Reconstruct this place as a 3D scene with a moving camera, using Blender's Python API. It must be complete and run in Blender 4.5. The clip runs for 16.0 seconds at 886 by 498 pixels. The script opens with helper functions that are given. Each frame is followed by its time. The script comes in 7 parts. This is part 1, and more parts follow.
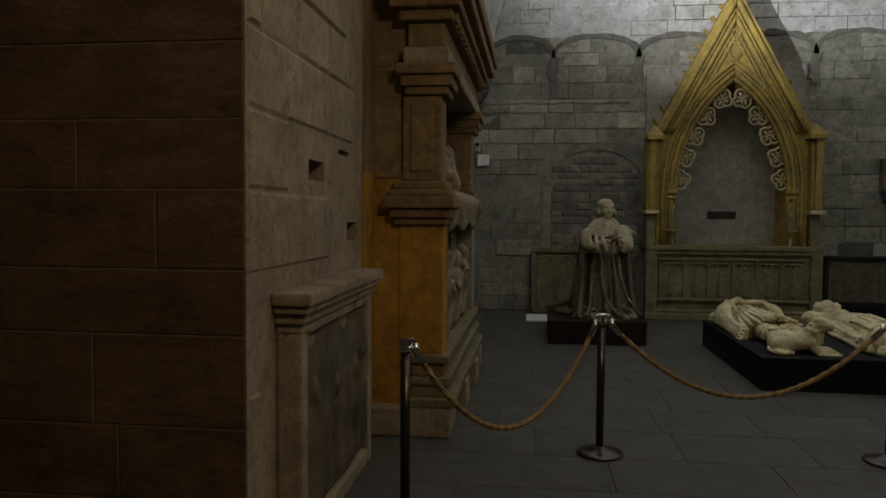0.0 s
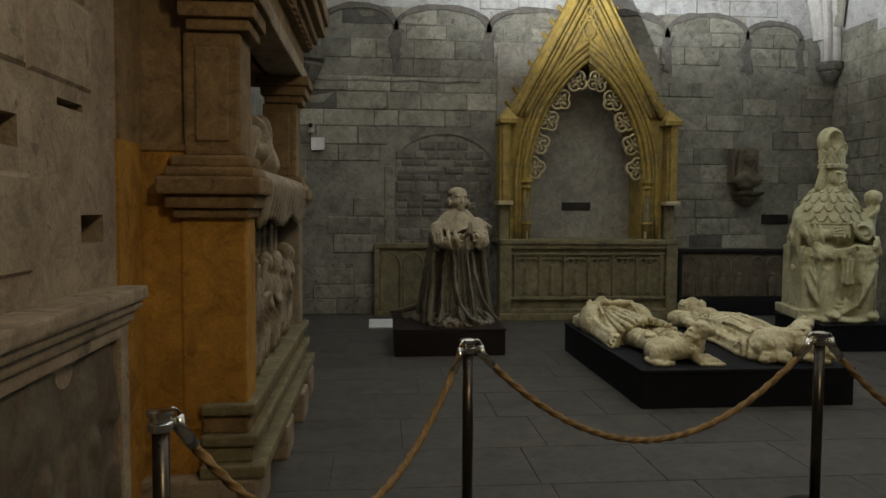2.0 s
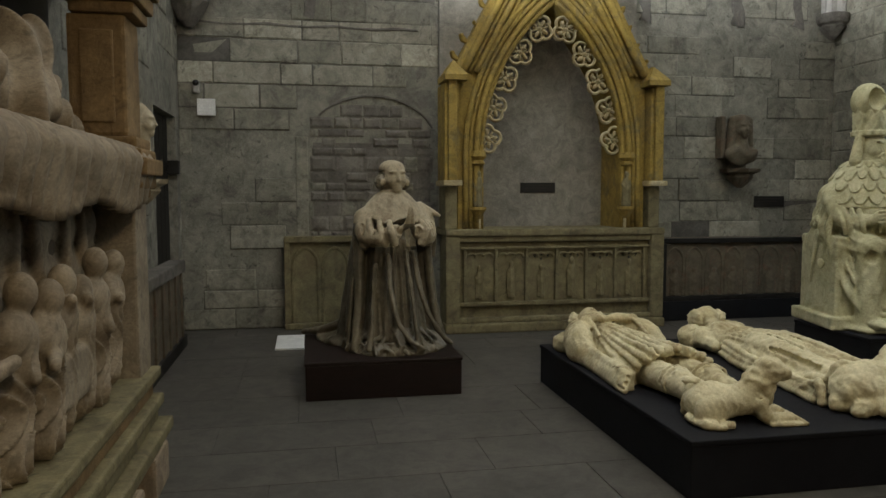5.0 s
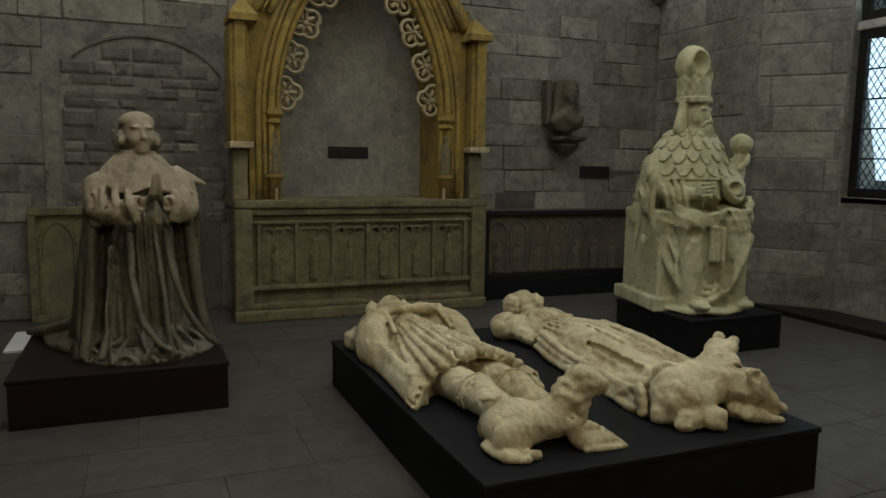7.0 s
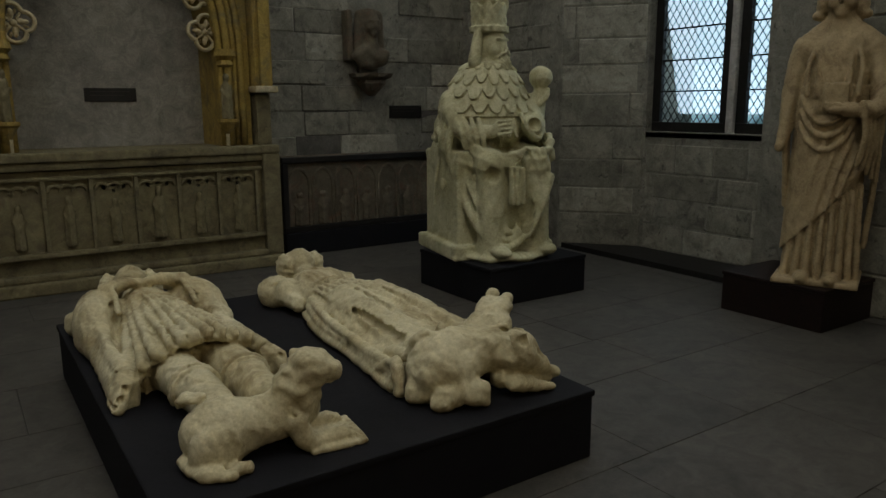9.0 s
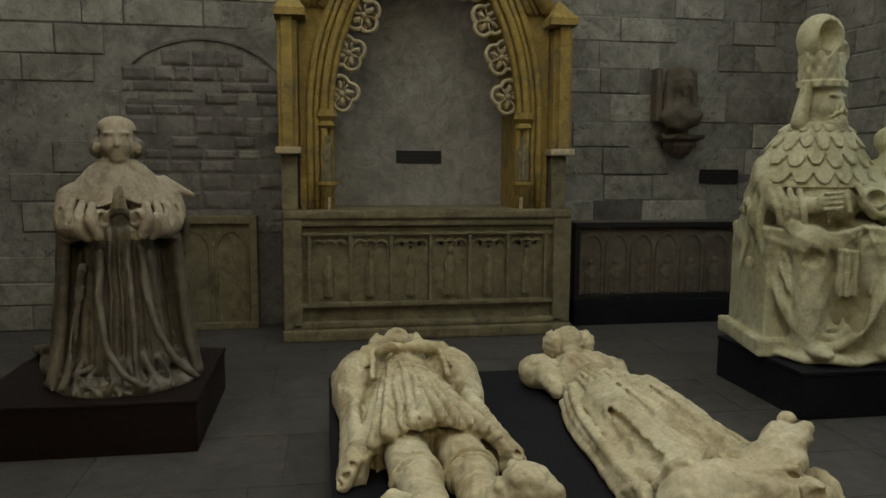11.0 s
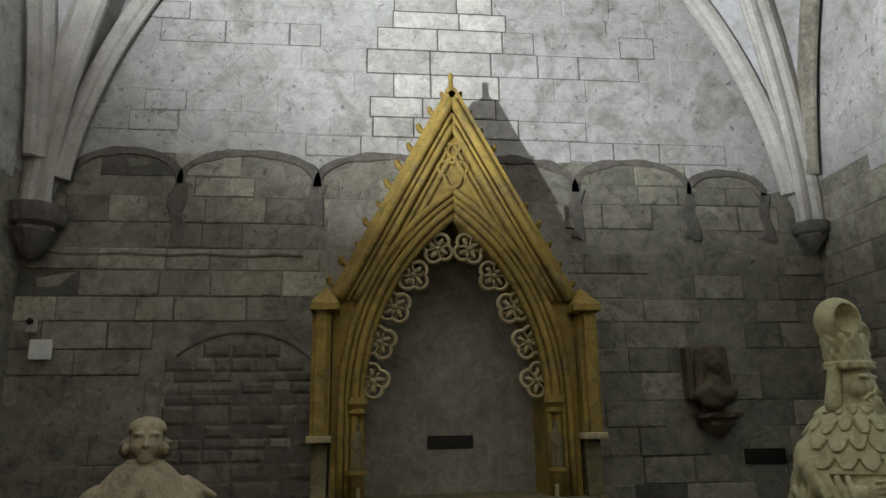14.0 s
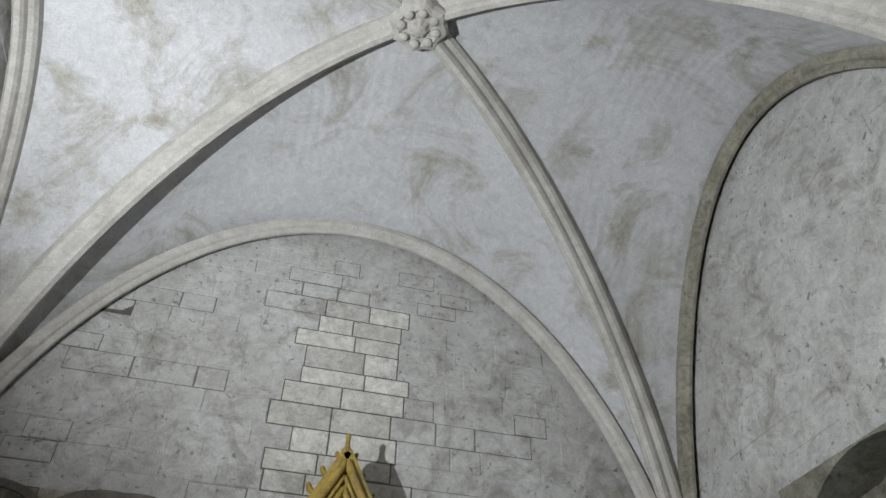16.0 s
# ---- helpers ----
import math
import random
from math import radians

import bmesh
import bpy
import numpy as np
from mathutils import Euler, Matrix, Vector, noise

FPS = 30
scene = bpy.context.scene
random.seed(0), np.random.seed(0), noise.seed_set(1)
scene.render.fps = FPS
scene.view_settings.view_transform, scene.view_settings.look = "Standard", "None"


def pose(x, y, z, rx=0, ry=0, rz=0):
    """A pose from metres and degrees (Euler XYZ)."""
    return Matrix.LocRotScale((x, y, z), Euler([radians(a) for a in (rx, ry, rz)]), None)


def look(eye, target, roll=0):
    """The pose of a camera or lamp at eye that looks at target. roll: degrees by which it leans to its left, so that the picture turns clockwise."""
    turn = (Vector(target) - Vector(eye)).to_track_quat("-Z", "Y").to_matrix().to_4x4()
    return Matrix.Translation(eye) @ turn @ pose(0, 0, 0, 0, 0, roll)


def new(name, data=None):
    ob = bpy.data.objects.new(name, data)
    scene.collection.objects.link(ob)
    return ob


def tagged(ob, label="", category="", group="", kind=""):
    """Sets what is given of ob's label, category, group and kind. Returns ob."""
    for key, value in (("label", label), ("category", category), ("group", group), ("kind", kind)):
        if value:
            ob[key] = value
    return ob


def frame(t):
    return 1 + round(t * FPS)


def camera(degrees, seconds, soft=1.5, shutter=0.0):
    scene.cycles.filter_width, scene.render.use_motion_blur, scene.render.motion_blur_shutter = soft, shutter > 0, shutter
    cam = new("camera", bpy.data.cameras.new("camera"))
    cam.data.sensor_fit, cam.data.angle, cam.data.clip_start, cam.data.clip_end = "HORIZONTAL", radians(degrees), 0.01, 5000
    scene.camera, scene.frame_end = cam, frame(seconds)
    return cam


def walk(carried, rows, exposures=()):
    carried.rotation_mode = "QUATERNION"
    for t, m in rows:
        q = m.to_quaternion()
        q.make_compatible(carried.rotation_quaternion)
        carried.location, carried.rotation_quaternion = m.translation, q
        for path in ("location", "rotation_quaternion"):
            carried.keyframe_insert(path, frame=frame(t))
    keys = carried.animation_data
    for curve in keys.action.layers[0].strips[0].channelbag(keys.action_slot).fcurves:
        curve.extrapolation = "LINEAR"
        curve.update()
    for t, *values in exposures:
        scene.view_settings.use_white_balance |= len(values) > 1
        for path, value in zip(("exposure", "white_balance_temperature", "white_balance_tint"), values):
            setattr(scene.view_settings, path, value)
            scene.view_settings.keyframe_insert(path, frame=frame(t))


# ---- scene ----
cam = camera(62.8, 16.0)
PATH = [
    (0, (-0.304, 0.016, 1.635), (-0.554, 1.998, 1.54), 0.4),
    (0.5, (-0.36, 0.383, 1.638), (-0.448, 2.381, 1.612), -0.2),
    (1, (-0.351, 0.733, 1.628), (-0.366, 2.732, 1.589), 0.1),
    (1.5, (-0.258, 1.113, 1.634), (-0.258, 3.112, 1.573), 0.6),
    (2, (-0.288, 1.471, 1.616), (-0.111, 3.46, 1.504), 0.3),
    (2.5, (-0.319, 1.865, 1.606), (-0.051, 3.837, 1.417), 0.1),
    (3, (-0.234, 2.254, 1.611), (0.025, 4.231, 1.455), 1.3),
    (3.2, (-0.221, 2.412, 1.603), (0.022, 4.39, 1.435), 1.2),
    (5.3, (-0.007, 3.946, 1.582), (0.396, 5.9, 1.433), -0.3),
    (5.5, (0.066, 4.039, 1.607), (0.497, 5.986, 1.459), -0.3),
    (5.7, (0.11, 4.1, 1.611), (0.575, 6.039, 1.46), -0.1),
    (6, (0.221, 4.283, 1.552), (0.676, 6.224, 1.397), -1.3),
    (6.5, (0.453, 4.482, 1.57), (1.007, 6.394, 1.377), 0.5),
    (7, (0.619, 4.67, 1.569), (1.387, 6.501, 1.331), 0.9),
    (7.5, (0.767, 4.864, 1.566), (1.798, 6.568, 1.376), 0.4),
    (8, (0.993, 4.941, 1.536), (2.172, 6.532, 1.258), -0.6),
    (8.5, (1.255, 4.953, 1.539), (2.443, 6.544, 1.298), 1.2),
    (9, (1.424, 4.982, 1.538), (2.523, 6.608, 1.151), -0.3),
    (9.5, (1.561, 5.163, 1.521), (2.453, 6.9, 1.089), 0.7),
    (10, (1.663, 5.264, 1.58), (2.267, 7.132, 1.2), 0.2),
    (12.5, (1.93, 5.215, 1.607), (2.162, 7.201, 1.573), 0.4),
    (13, (1.918, 5.183, 1.613), (2.138, 7.169, 1.697), 0.4),
    (13.5, (1.924, 5.157, 1.736), (2.141, 7.121, 2.044), -0.6),
    (14, (1.924, 5.169, 1.739), (2.127, 7.097, 2.231), -0.8),
    (14.5, (1.825, 5.138, 1.741), (2.045, 7.015, 2.396), -1.7),
    (15, (1.938, 5.177, 1.741), (2.147, 6.975, 2.592), -1.4),
    (15.5, (1.929, 5.101, 1.701), (2.2, 6.747, 2.804), -0.6),
    (16, (1.943, 4.937, 1.841), (2.308, 6.4, 3.155), 1.7),
]
walk(cam, [(t, look(eye, target, roll)) for t, eye, target, roll in PATH],
     exposures=[(0, -1.9), (1.0, -1.65), (2.0, -1.25), (3.0, -1.0), (6.0, -0.8), (7.0, -1.2), (8.0, -1.6), (8.5, -1.65), (9.5, -1.6), (10.2, -1.25), (12.3, -0.98), (13.0, -1.1), (13.5, -1.45), (14.0, -1.7), (14.5, -1.95), (15.0, -2.15), (16.0, -2.35)])

# ---- light ----
world = bpy.data.worlds.new("world")
world.use_nodes = True
scene.world = world
sky = world.node_tree.nodes.new("ShaderNodeTexSky")
sky.sky_type, sky.sun_disc, sky.sun_elevation, sky.sun_rotation = "NISHITA", False, radians(35), radians(100)
world.node_tree.links.new(sky.outputs[0], world.node_tree.nodes["Background"].inputs[0])
world.node_tree.nodes["Background"].inputs[1].default_value = 0.10

XL, XR, YB, YE = -1.5, 6.9, 12.52, 2.92          # left wall, right wall, end wall, entrance face
XC = 2.70                                        # middle of the bay
SPRING = 3.95


def lamp(name, kind, place, target, energy, colour, **more):
    data = bpy.data.lights.new(name, kind)
    data.energy, data.color = energy, colour
    ob = new(name, data)
    ob.matrix_world = look(place, target)
    return data, ob


# uplighter standing on top of the wall tomb's cornice
up, _ = lamp("uplight", "SPOT", (-1.20, 6.75, 3.385), (2.3, 7.05, 7.6), 11500, (0.92, 0.97, 1.0))
up.spot_size, up.spot_blend, up.shadow_soft_size = radians(150), 0.7, 0.05
# daylight in the window opening
day, day_ob = lamp("window_daylight", "AREA", (7.62, 9.4, 2.9), (0, 9.4, 1.0), 46, (0.72, 0.87, 1.0))
day.shape, day.size, day.size_y = "RECTANGLE", 1.5, 3.0
# warm fill light added behind the visitor to brighten the side wall
warm, _ = lamp("aisle_fill", "AREA", (1.9, 0.4, 4.6), (-1.4, 4.2, 1.4), 165, (1.0, 0.79, 0.48))
warm.size = 0.7
# unseen spot added high up behind the visitor to light the statues
aisle, _ = lamp("statue_fill_spot", "SPOT", (2.3, 5.7, 7.7), (3.1, 9.0, 0.2), 320, (0.96, 0.96, 0.72))
aisle.spot_size, aisle.spot_blend, aisle.shadow_soft_size = radians(106), 0.9, 0.16


# ---- materials ----
def material(name):
    m = bpy.data.materials.new(name)
    m.use_nodes = True
    return m, m.node_tree.nodes, m.node_tree.links, m.node_tree.nodes["Principled BSDF"]


def stone(name, a, b, c=None, scale=2.0, rough=0.85, bump=0.5, grain=60, piece=0.0, stain=0.5, spec=0.25, metal=0.0, stretch=(1, 1, 1), size=0.012, specks=0.0, grime=0.4):
    """A mottled surface: a and b blend at a large scale, c comes in as stains, a fine grain lies over all."""
    m, n, l, p = material(name)
    tc = n.new("ShaderNodeTexCoord")
    mp = n.new("ShaderNodeMapping")
    mp.inputs["Scale"].default_value = stretch
    l.new(tc.outputs["Object"], mp.inputs[0])
    if piece:
        info = n.new("ShaderNodeObjectInfo")
        off = n.new("ShaderNodeVectorMath")
        off.operation = "SCALE"
        comb = n.new("ShaderNodeCombineXYZ")
        for i in range(3):
            l.new(info.outputs["Random"], comb.inputs[i])
        l.new(comb.outputs[0], off.inputs[0])
        off.inputs["Scale"].default_value = 40.0
        add = n.new("ShaderNodeVectorMath")
        l.new(mp.outputs[0], add.inputs[0])
        l.new(off.outputs[0], add.inputs[1])
        vec = add.outputs[0]
    else:
        vec = mp.outputs[0]

    def tex(s, detail, r=0.6, d=0.0, free=False):
        t = n.new("ShaderNodeTexNoise")
        t.inputs["Scale"].default_value, t.inputs["Detail"].default_value, t.inputs["Roughness"].default_value = s, detail, r
        t.inputs["Distortion"].default_value = d
        l.new(mp.outputs[0] if free else vec, t.inputs["Vector"])
        return t.outputs["Fac"]

    def ramp(src, lo, hi):
        r = n.new("ShaderNodeMapRange")
        r.inputs["From Min"].default_value, r.inputs["From Max"].default_value = lo, hi
        l.new(src, r.inputs["Value"])
        return r.outputs[0]

    def mix(fac, x, y, mode="MIX"):
        k = n.new("ShaderNodeMix")
        k.data_type, k.blend_type = "RGBA", mode
        for sock, v in ((0, fac), (6, x), (7, y)):
            if isinstance(v, (int, float)):
                k.inputs[sock].default_value = v
            elif isinstance(v, tuple):
                k.inputs[sock].default_value = (*v, 1)
            else:
                l.new(v, k.inputs[sock])
        return k.outputs[2]

    big, fine = tex(scale, 6, 0.62, 0.4), tex(grain, 4, 0.7)
    col = mix(ramp(big, 0.35, 0.65), a, b)
    if c:
        s1 = tex(scale * 1.3 + 0.5, 8, 0.7, 1.2, True)
        f = n.new("ShaderNodeMath")
        f.operation = "MULTIPLY"
        l.new(ramp(s1, 0.5, 0.72), f.inputs[0])
        f.inputs[1].default_value = stain
        col = mix(f.outputs[0], col, c)
    if specks:
        s2 = tex(13.0, 3, 0.55, 0.6, True)
        f2 = n.new("ShaderNodeMath")
        f2.operation = "MULTIPLY"
        l.new(ramp(s2, 0.63, 0.70), f2.inputs[0])
        f2.inputs[1].default_value = specks
        col = mix(f2.outputs[0], col, tuple(q * 0.32 for q in a))
    if grime:
        gm = n.new("ShaderNodeMapRange")
        l.new(tex(7.0, 9, 0.78, 0.8, True), gm.inputs["Value"])
        gm.inputs["From Min"].default_value, gm.inputs["From Max"].default_value = 0.34, 0.62
        gm.inputs["To Min"].default_value, gm.inputs["To Max"].default_value = 1 - grime, 1.12
        gs = n.new("ShaderNodeVectorMath")
        gs.operation = "SCALE"
        l.new(col, gs.inputs[0])
        l.new(gm.outputs[0], gs.inputs["Scale"])
        col = gs.outputs[0]
    g = ramp(fine, 0.25, 0.75)
    gg = n.new("ShaderNodeMapRange")
    l.new(g, gg.inputs["Value"])
    gg.inputs["To Min"].default_value, gg.inputs["To Max"].default_value = 0.78, 1.16
    cc = n.new("ShaderNodeVectorMath")
    cc.operation = "SCALE"
    l.new(col, cc.inputs[0])
    l.new(gg.outputs[0], cc.inputs["Scale"])
    out = cc.outputs[0]
    if piece:
        pr = n.new("ShaderNodeMapRange")
        l.new(info.outputs["Random"], pr.inputs["Value"])
        pr.inputs["To Min"].default_value, pr.inputs["To Max"].default_value = 1 - piece, 1 + piece
        c2 = n.new("ShaderNodeVectorMath")
        c2.operation = "SCALE"
        l.new(out, c2.inputs[0])
        l.new(pr.outputs[0], c2.inputs["Scale"])
        out = c2.outputs[0]
    l.new(out, p.inputs["Base Color"])
    rr = n.new("ShaderNodeMapRange")
    l.new(fine, rr.inputs["Value"])
    rr.inputs["To Min"].default_value, rr.inputs["To Max"].default_value = max(0.05, rough - 0.12), min(1, rough + 0.1)
    l.new(rr.outputs[0], p.inputs["Roughness"])
    p.inputs["Specular IOR Level"].default_value, p.inputs["Metallic"].default_value = spec, metal
    if bump:
        h = n.new("ShaderNodeMath")
        l.new(big, h.inputs[0])
        m2 = n.new("ShaderNodeMath")
        m2.operation = "MULTIPLY"
        l.new(fine, m2.inputs[0])
        m2.inputs[1].default_value = 0.35
        l.new(m2.outputs[0], h.inputs[1])
        bp = n.new("ShaderNodeBump")
        bp.inputs["Strength"].default_value, bp.inputs["Distance"].default_value = bump, size
        l.new(h.outputs[0], bp.inputs["Height"])
        l.new(bp.outputs[0], p.inputs["Normal"])
    return m


M_WALL = stone("grey_limestone", (0.280, 0.268, 0.220), (0.208, 0.198, 0.162), (0.088, 0.080, 0.068), 1.6, stain=0.9, specks=0.75, bump=1.0)
M_BLOCK = stone("limestone_block", (0.312, 0.296, 0.240), (0.224, 0.214, 0.170), (0.096, 0.086, 0.072), 2.0, piece=0.26, stain=0.9, specks=0.75, bump=1.0)
M_PALE = stone("pale_limestone_block", (0.392, 0.372, 0.300), (0.296, 0.278, 0.224), (0.128, 0.116, 0.092), 2.2, piece=0.22, stain=0.85, specks=0.7, bump=1.0)
M_RUBBLE = stone("dark_rubble", (0.200, 0.184, 0.156), (0.160, 0.144, 0.124), (0.096, 0.088, 0.076), 3.5, piece=0.16, stain=0.7, specks=0.6, bump=0.9)
M_CLEAN = stone("pale_block", (0.56, 0.545, 0.51), (0.47, 0.455, 0.42), (0.40, 0.38, 0.34), 2.0, piece=0.14, stain=0.3, specks=0.4)
M_SCAR = stone("dark_mortar", (0.17, 0.155, 0.135), (0.12, 0.11, 0.095), None, 4.0, bump=0.8)
M_MORTAR = stone("grey_mortar", (0.132, 0.123, 0.108), (0.096, 0.090, 0.078), None, 5.0, bump=0.8)
M_PLASTER = stone("old_white_plaster", (0.49, 0.485, 0.475), (0.39, 0.382, 0.367), (0.21, 0.195, 0.165), 1.1, stain=0.9, bump=0.9, size=0.02, specks=0.85, grime=0.26)
M_VAULT = stone("vault_plaster", (0.54, 0.54, 0.555), (0.45, 0.45, 0.46), (0.20, 0.175, 0.10), 0.26, stain=0.85, bump=0.6, size=0.02, grime=0.14)
wm, n, l, p = M_VAULT, M_VAULT.node_tree.nodes, M_VAULT.node_tree.links, M_VAULT.node_tree.nodes["Principled BSDF"]
tc, wave, patch, fade, mul, wb = (n.new("ShaderNode" + k) for k in ("TexCoord", "TexWave", "TexNoise", "MapRange", "Math", "Bump"))
wave.bands_direction = "X"
wave.inputs["Scale"].default_value, wave.inputs["Distortion"].default_value, wave.inputs["Detail"].default_value = 2.4, 2.6, 3
patch.inputs["Scale"].default_value, patch.inputs["Detail"].default_value = 0.7, 4
fade.inputs["From Min"].default_value, fade.inputs["From Max"].default_value = 0.42, 0.62
mul.operation = "MULTIPLY"
l.new(tc.outputs["Object"], wave.inputs["Vector"])
l.new(tc.outputs["Object"], patch.inputs["Vector"])
l.new(patch.outputs["Fac"], fade.inputs["Value"])
l.new(wave.outputs["Fac"], mul.inputs[0])
l.new(fade.outputs[0], mul.inputs[1])
wb.inputs["Strength"].default_value, wb.inputs["Distance"].default_value = 0.22, 0.015
l.new(mul.outputs[0], wb.inputs["Height"])
l.new(p.inputs["Normal"].links[0].from_socket, wb.inputs["Normal"])
l.new(wb.outputs[0], p.inputs["Normal"])
M_RIB = stone("rib_stone", (0.50, 0.48, 0.45), (0.40, 0.38, 0.35), (0.24, 0.22, 0.18), 2.0, stain=0.4, grime=0.15)
M_TAN = stone("tan_limestone", (0.366, 0.290, 0.199), (0.280, 0.214, 0.147), (0.180, 0.133, 0.090), 1.8, stain=0.7, bump=1.0, specks=0.6)
M_TANBLOCK = stone("tan_block", (0.385, 0.304, 0.209), (0.299, 0.233, 0.162), (0.209, 0.152, 0.100), 2.4, piece=0.10, stain=0.7, bump=1.0, specks=0.6)
# entrance stone: the unlit face's shade is put into this dark brown
M_SHADE_BROWN = stone("shaded_brown_stone", (0.20, 0.118, 0.064), (0.125, 0.072, 0.04), (0.05, 0.032, 0.02), 1.4, stain=0.75, bump=0.9, stretch=(1, 1, 2.5))
M_OCHRE = stone("ochre_limewash", (0.47, 0.25, 0.045), (0.37, 0.18, 0.03), (0.19, 0.10, 0.03), 1.3, stain=0.85, specks=0.4, bump=0.8)
M_OCHRE_D = stone("brown_ochre_stone", (0.27, 0.18, 0.088), (0.195, 0.128, 0.062), (0.13, 0.092, 0.055), 2.0, stain=0.8, specks=0.5, bump=0.9)
M_GOLD = stone("golden_ochre_stone", (0.378, 0.268, 0.066), (0.273, 0.189, 0.053), (0.150, 0.128, 0.079), 2.4, stain=0.95, specks=0.5)
M_TOMB = stone("yellow_grey_stone", (0.232, 0.200, 0.108), (0.172, 0.144, 0.080), (0.096, 0.084, 0.056), 3.0, stain=0.85, specks=0.5)
M_NICHE = stone("niche_plaster", (0.320, 0.300, 0.256), (0.248, 0.228, 0.192), (0.176, 0.160, 0.136), 1.6, stain=0.6)
M_TRACERY = stone("pale_tracery", (0.55, 0.48, 0.31), (0.44, 0.36, 0.2), (0.30, 0.19, 0.08), 5.0, stain=0.6)
M_CREAM = stone("stained_cream_stone", (0.655, 0.595, 0.395), (0.495, 0.425, 0.25), (0.23, 0.16, 0.065), 2.0, rough=0.75, stain=0.95, specks=0.15, bump=0.6, grain=60, size=0.005, grime=0.2)
M_POPE = stone("greenish_cream_stone", (0.60, 0.575, 0.375), (0.46, 0.43, 0.255), (0.25, 0.215, 0.10), 2.6, rough=0.75, stain=0.9, specks=0.3, bump=0.5, grain=60, size=0.005, grime=0.2)
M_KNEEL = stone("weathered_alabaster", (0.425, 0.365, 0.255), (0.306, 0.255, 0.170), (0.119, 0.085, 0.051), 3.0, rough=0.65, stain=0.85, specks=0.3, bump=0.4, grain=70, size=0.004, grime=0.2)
# darker tone for the kneeling figure's robe and hair
M_ROBE = stone("dark_alabaster", (0.175, 0.148, 0.098), (0.095, 0.08, 0.052), (0.035, 0.036, 0.022), 3.0, rough=0.42, spec=0.5, stain=0.85, specks=0.3, bump=0.4, grain=70, size=0.004, grime=0.25)
M_KING = stone("warm_brown_stone", (0.43, 0.335, 0.19), (0.34, 0.255, 0.14), (0.16, 0.11, 0.06), 3.0, rough=0.75, stain=0.8, specks=0.25, bump=0.4, grain=70, size=0.004, grime=0.2)
M_RELIEF = stone("brown_grey_alabaster", (0.36, 0.295, 0.21), (0.25, 0.20, 0.14), (0.11, 0.085, 0.055), 5.0, rough=0.7, stain=0.85, specks=0.5, bump=0.5, grain=90, size=0.006)
M_BLACK = stone("matt_black_cloth", (0.006, 0.006, 0.008), (0.009, 0.009, 0.011), None, 4.0, rough=0.75, bump=0.15, spec=0.2, grime=0.1)
M_WOOD = stone("dark_red_wood", (0.016, 0.008, 0.006), (0.011, 0.006, 0.005), None, 3.0, rough=0.5, bump=0.2, stretch=(1, 6, 6))
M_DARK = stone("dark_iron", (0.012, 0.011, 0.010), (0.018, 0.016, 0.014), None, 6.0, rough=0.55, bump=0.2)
M_FLAG = stone("grey_flagstone", (0.090, 0.081, 0.068), (0.067, 0.061, 0.051), (0.041, 0.037, 0.031), 1.1, rough=0.62, piece=0.03, stain=0.75, bump=0.35, spec=0.4)
M_JOINT = stone("floor_joint", (0.072, 0.068, 0.062), (0.061, 0.057, 0.052), None, 6.0)
M_BRONZE = stone("bronze_post", (0.10, 0.085, 0.07), (0.07, 0.06, 0.05), None, 8.0, rough=0.32, bump=0.05, metal=0.9, spec=0.5, grime=0.1)
M_CHROME = stone("polished_hook", (0.7, 0.68, 0.62), (0.6, 0.58, 0.52), None, 8.0, rough=0.2, bump=0.02, metal=1.0, spec=0.5, grime=0.1)
M_ROPE = stone("gold_rope", (0.36, 0.23, 0.10), (0.26, 0.16, 0.07), (0.14, 0.085, 0.04), 20, rough=0.8, bump=0.4, stain=0.6, size=0.003)
M_WHITE = stone("white_enamel", (0.72, 0.72, 0.70), (0.66, 0.66, 0.64), None, 4.0, rough=0.5, bump=0.05, grime=0.1)
M_GREYBOARD = stone("grey_board", (0.42, 0.41, 0.38), (0.36, 0.35, 0.33), None, 4.0, rough=0.7, bump=0.1, grime=0.1)
M_PLAQUE = stone("black_plaque", (0.015, 0.013, 0.012), (0.02, 0.018, 0.016), None, 5.0, rough=0.4, bump=0.05, grime=0.1)
M_LETTER = stone("pale_lettering", (0.05, 0.044, 0.036), (0.04, 0.036, 0.03), None, 5.0, rough=0.6, bump=0, grime=0.1)
M_REDBROWN = stone("red_brown_plaque", (0.10, 0.045, 0.03), (0.08, 0.035, 0.025), None, 5.0, rough=0.5, bump=0.1, grime=0.1)
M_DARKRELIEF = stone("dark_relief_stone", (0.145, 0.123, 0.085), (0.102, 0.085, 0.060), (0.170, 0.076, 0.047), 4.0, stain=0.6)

m, n, l, p = material("old_glass")
p.inputs["Transmission Weight"].default_value, p.inputs["Roughness"].default_value, p.inputs["IOR"].default_value = 1.0, 0.12, 1.3
p.inputs["Base Color"].default_value = (0.85, 0.95, 1.0, 1)
M_GLASS = m
m, n, l, p = material("daylight_outside")
tc, v1, v2 = n.new("ShaderNodeTexCoord"), n.new("ShaderNodeTexNoise"), n.new("ShaderNodeMix")
v1.inputs["Scale"].default_value, v1.inputs["Detail"].default_value = 1.6, 7
v2.data_type = "RGBA"
v2.inputs[6].default_value, v2.inputs[7].default_value = (0.07, 0.17, 0.19, 1), (0.60, 0.88, 1.0, 1)
rm = n.new("ShaderNodeMapRange")
rm.inputs["From Min"].default_value, rm.inputs["From Max"].default_value = 0.40, 0.56
l.new(tc.outputs["Object"], v1.inputs["Vector"])
l.new(v1.outputs["Fac"], rm.inputs["Value"])
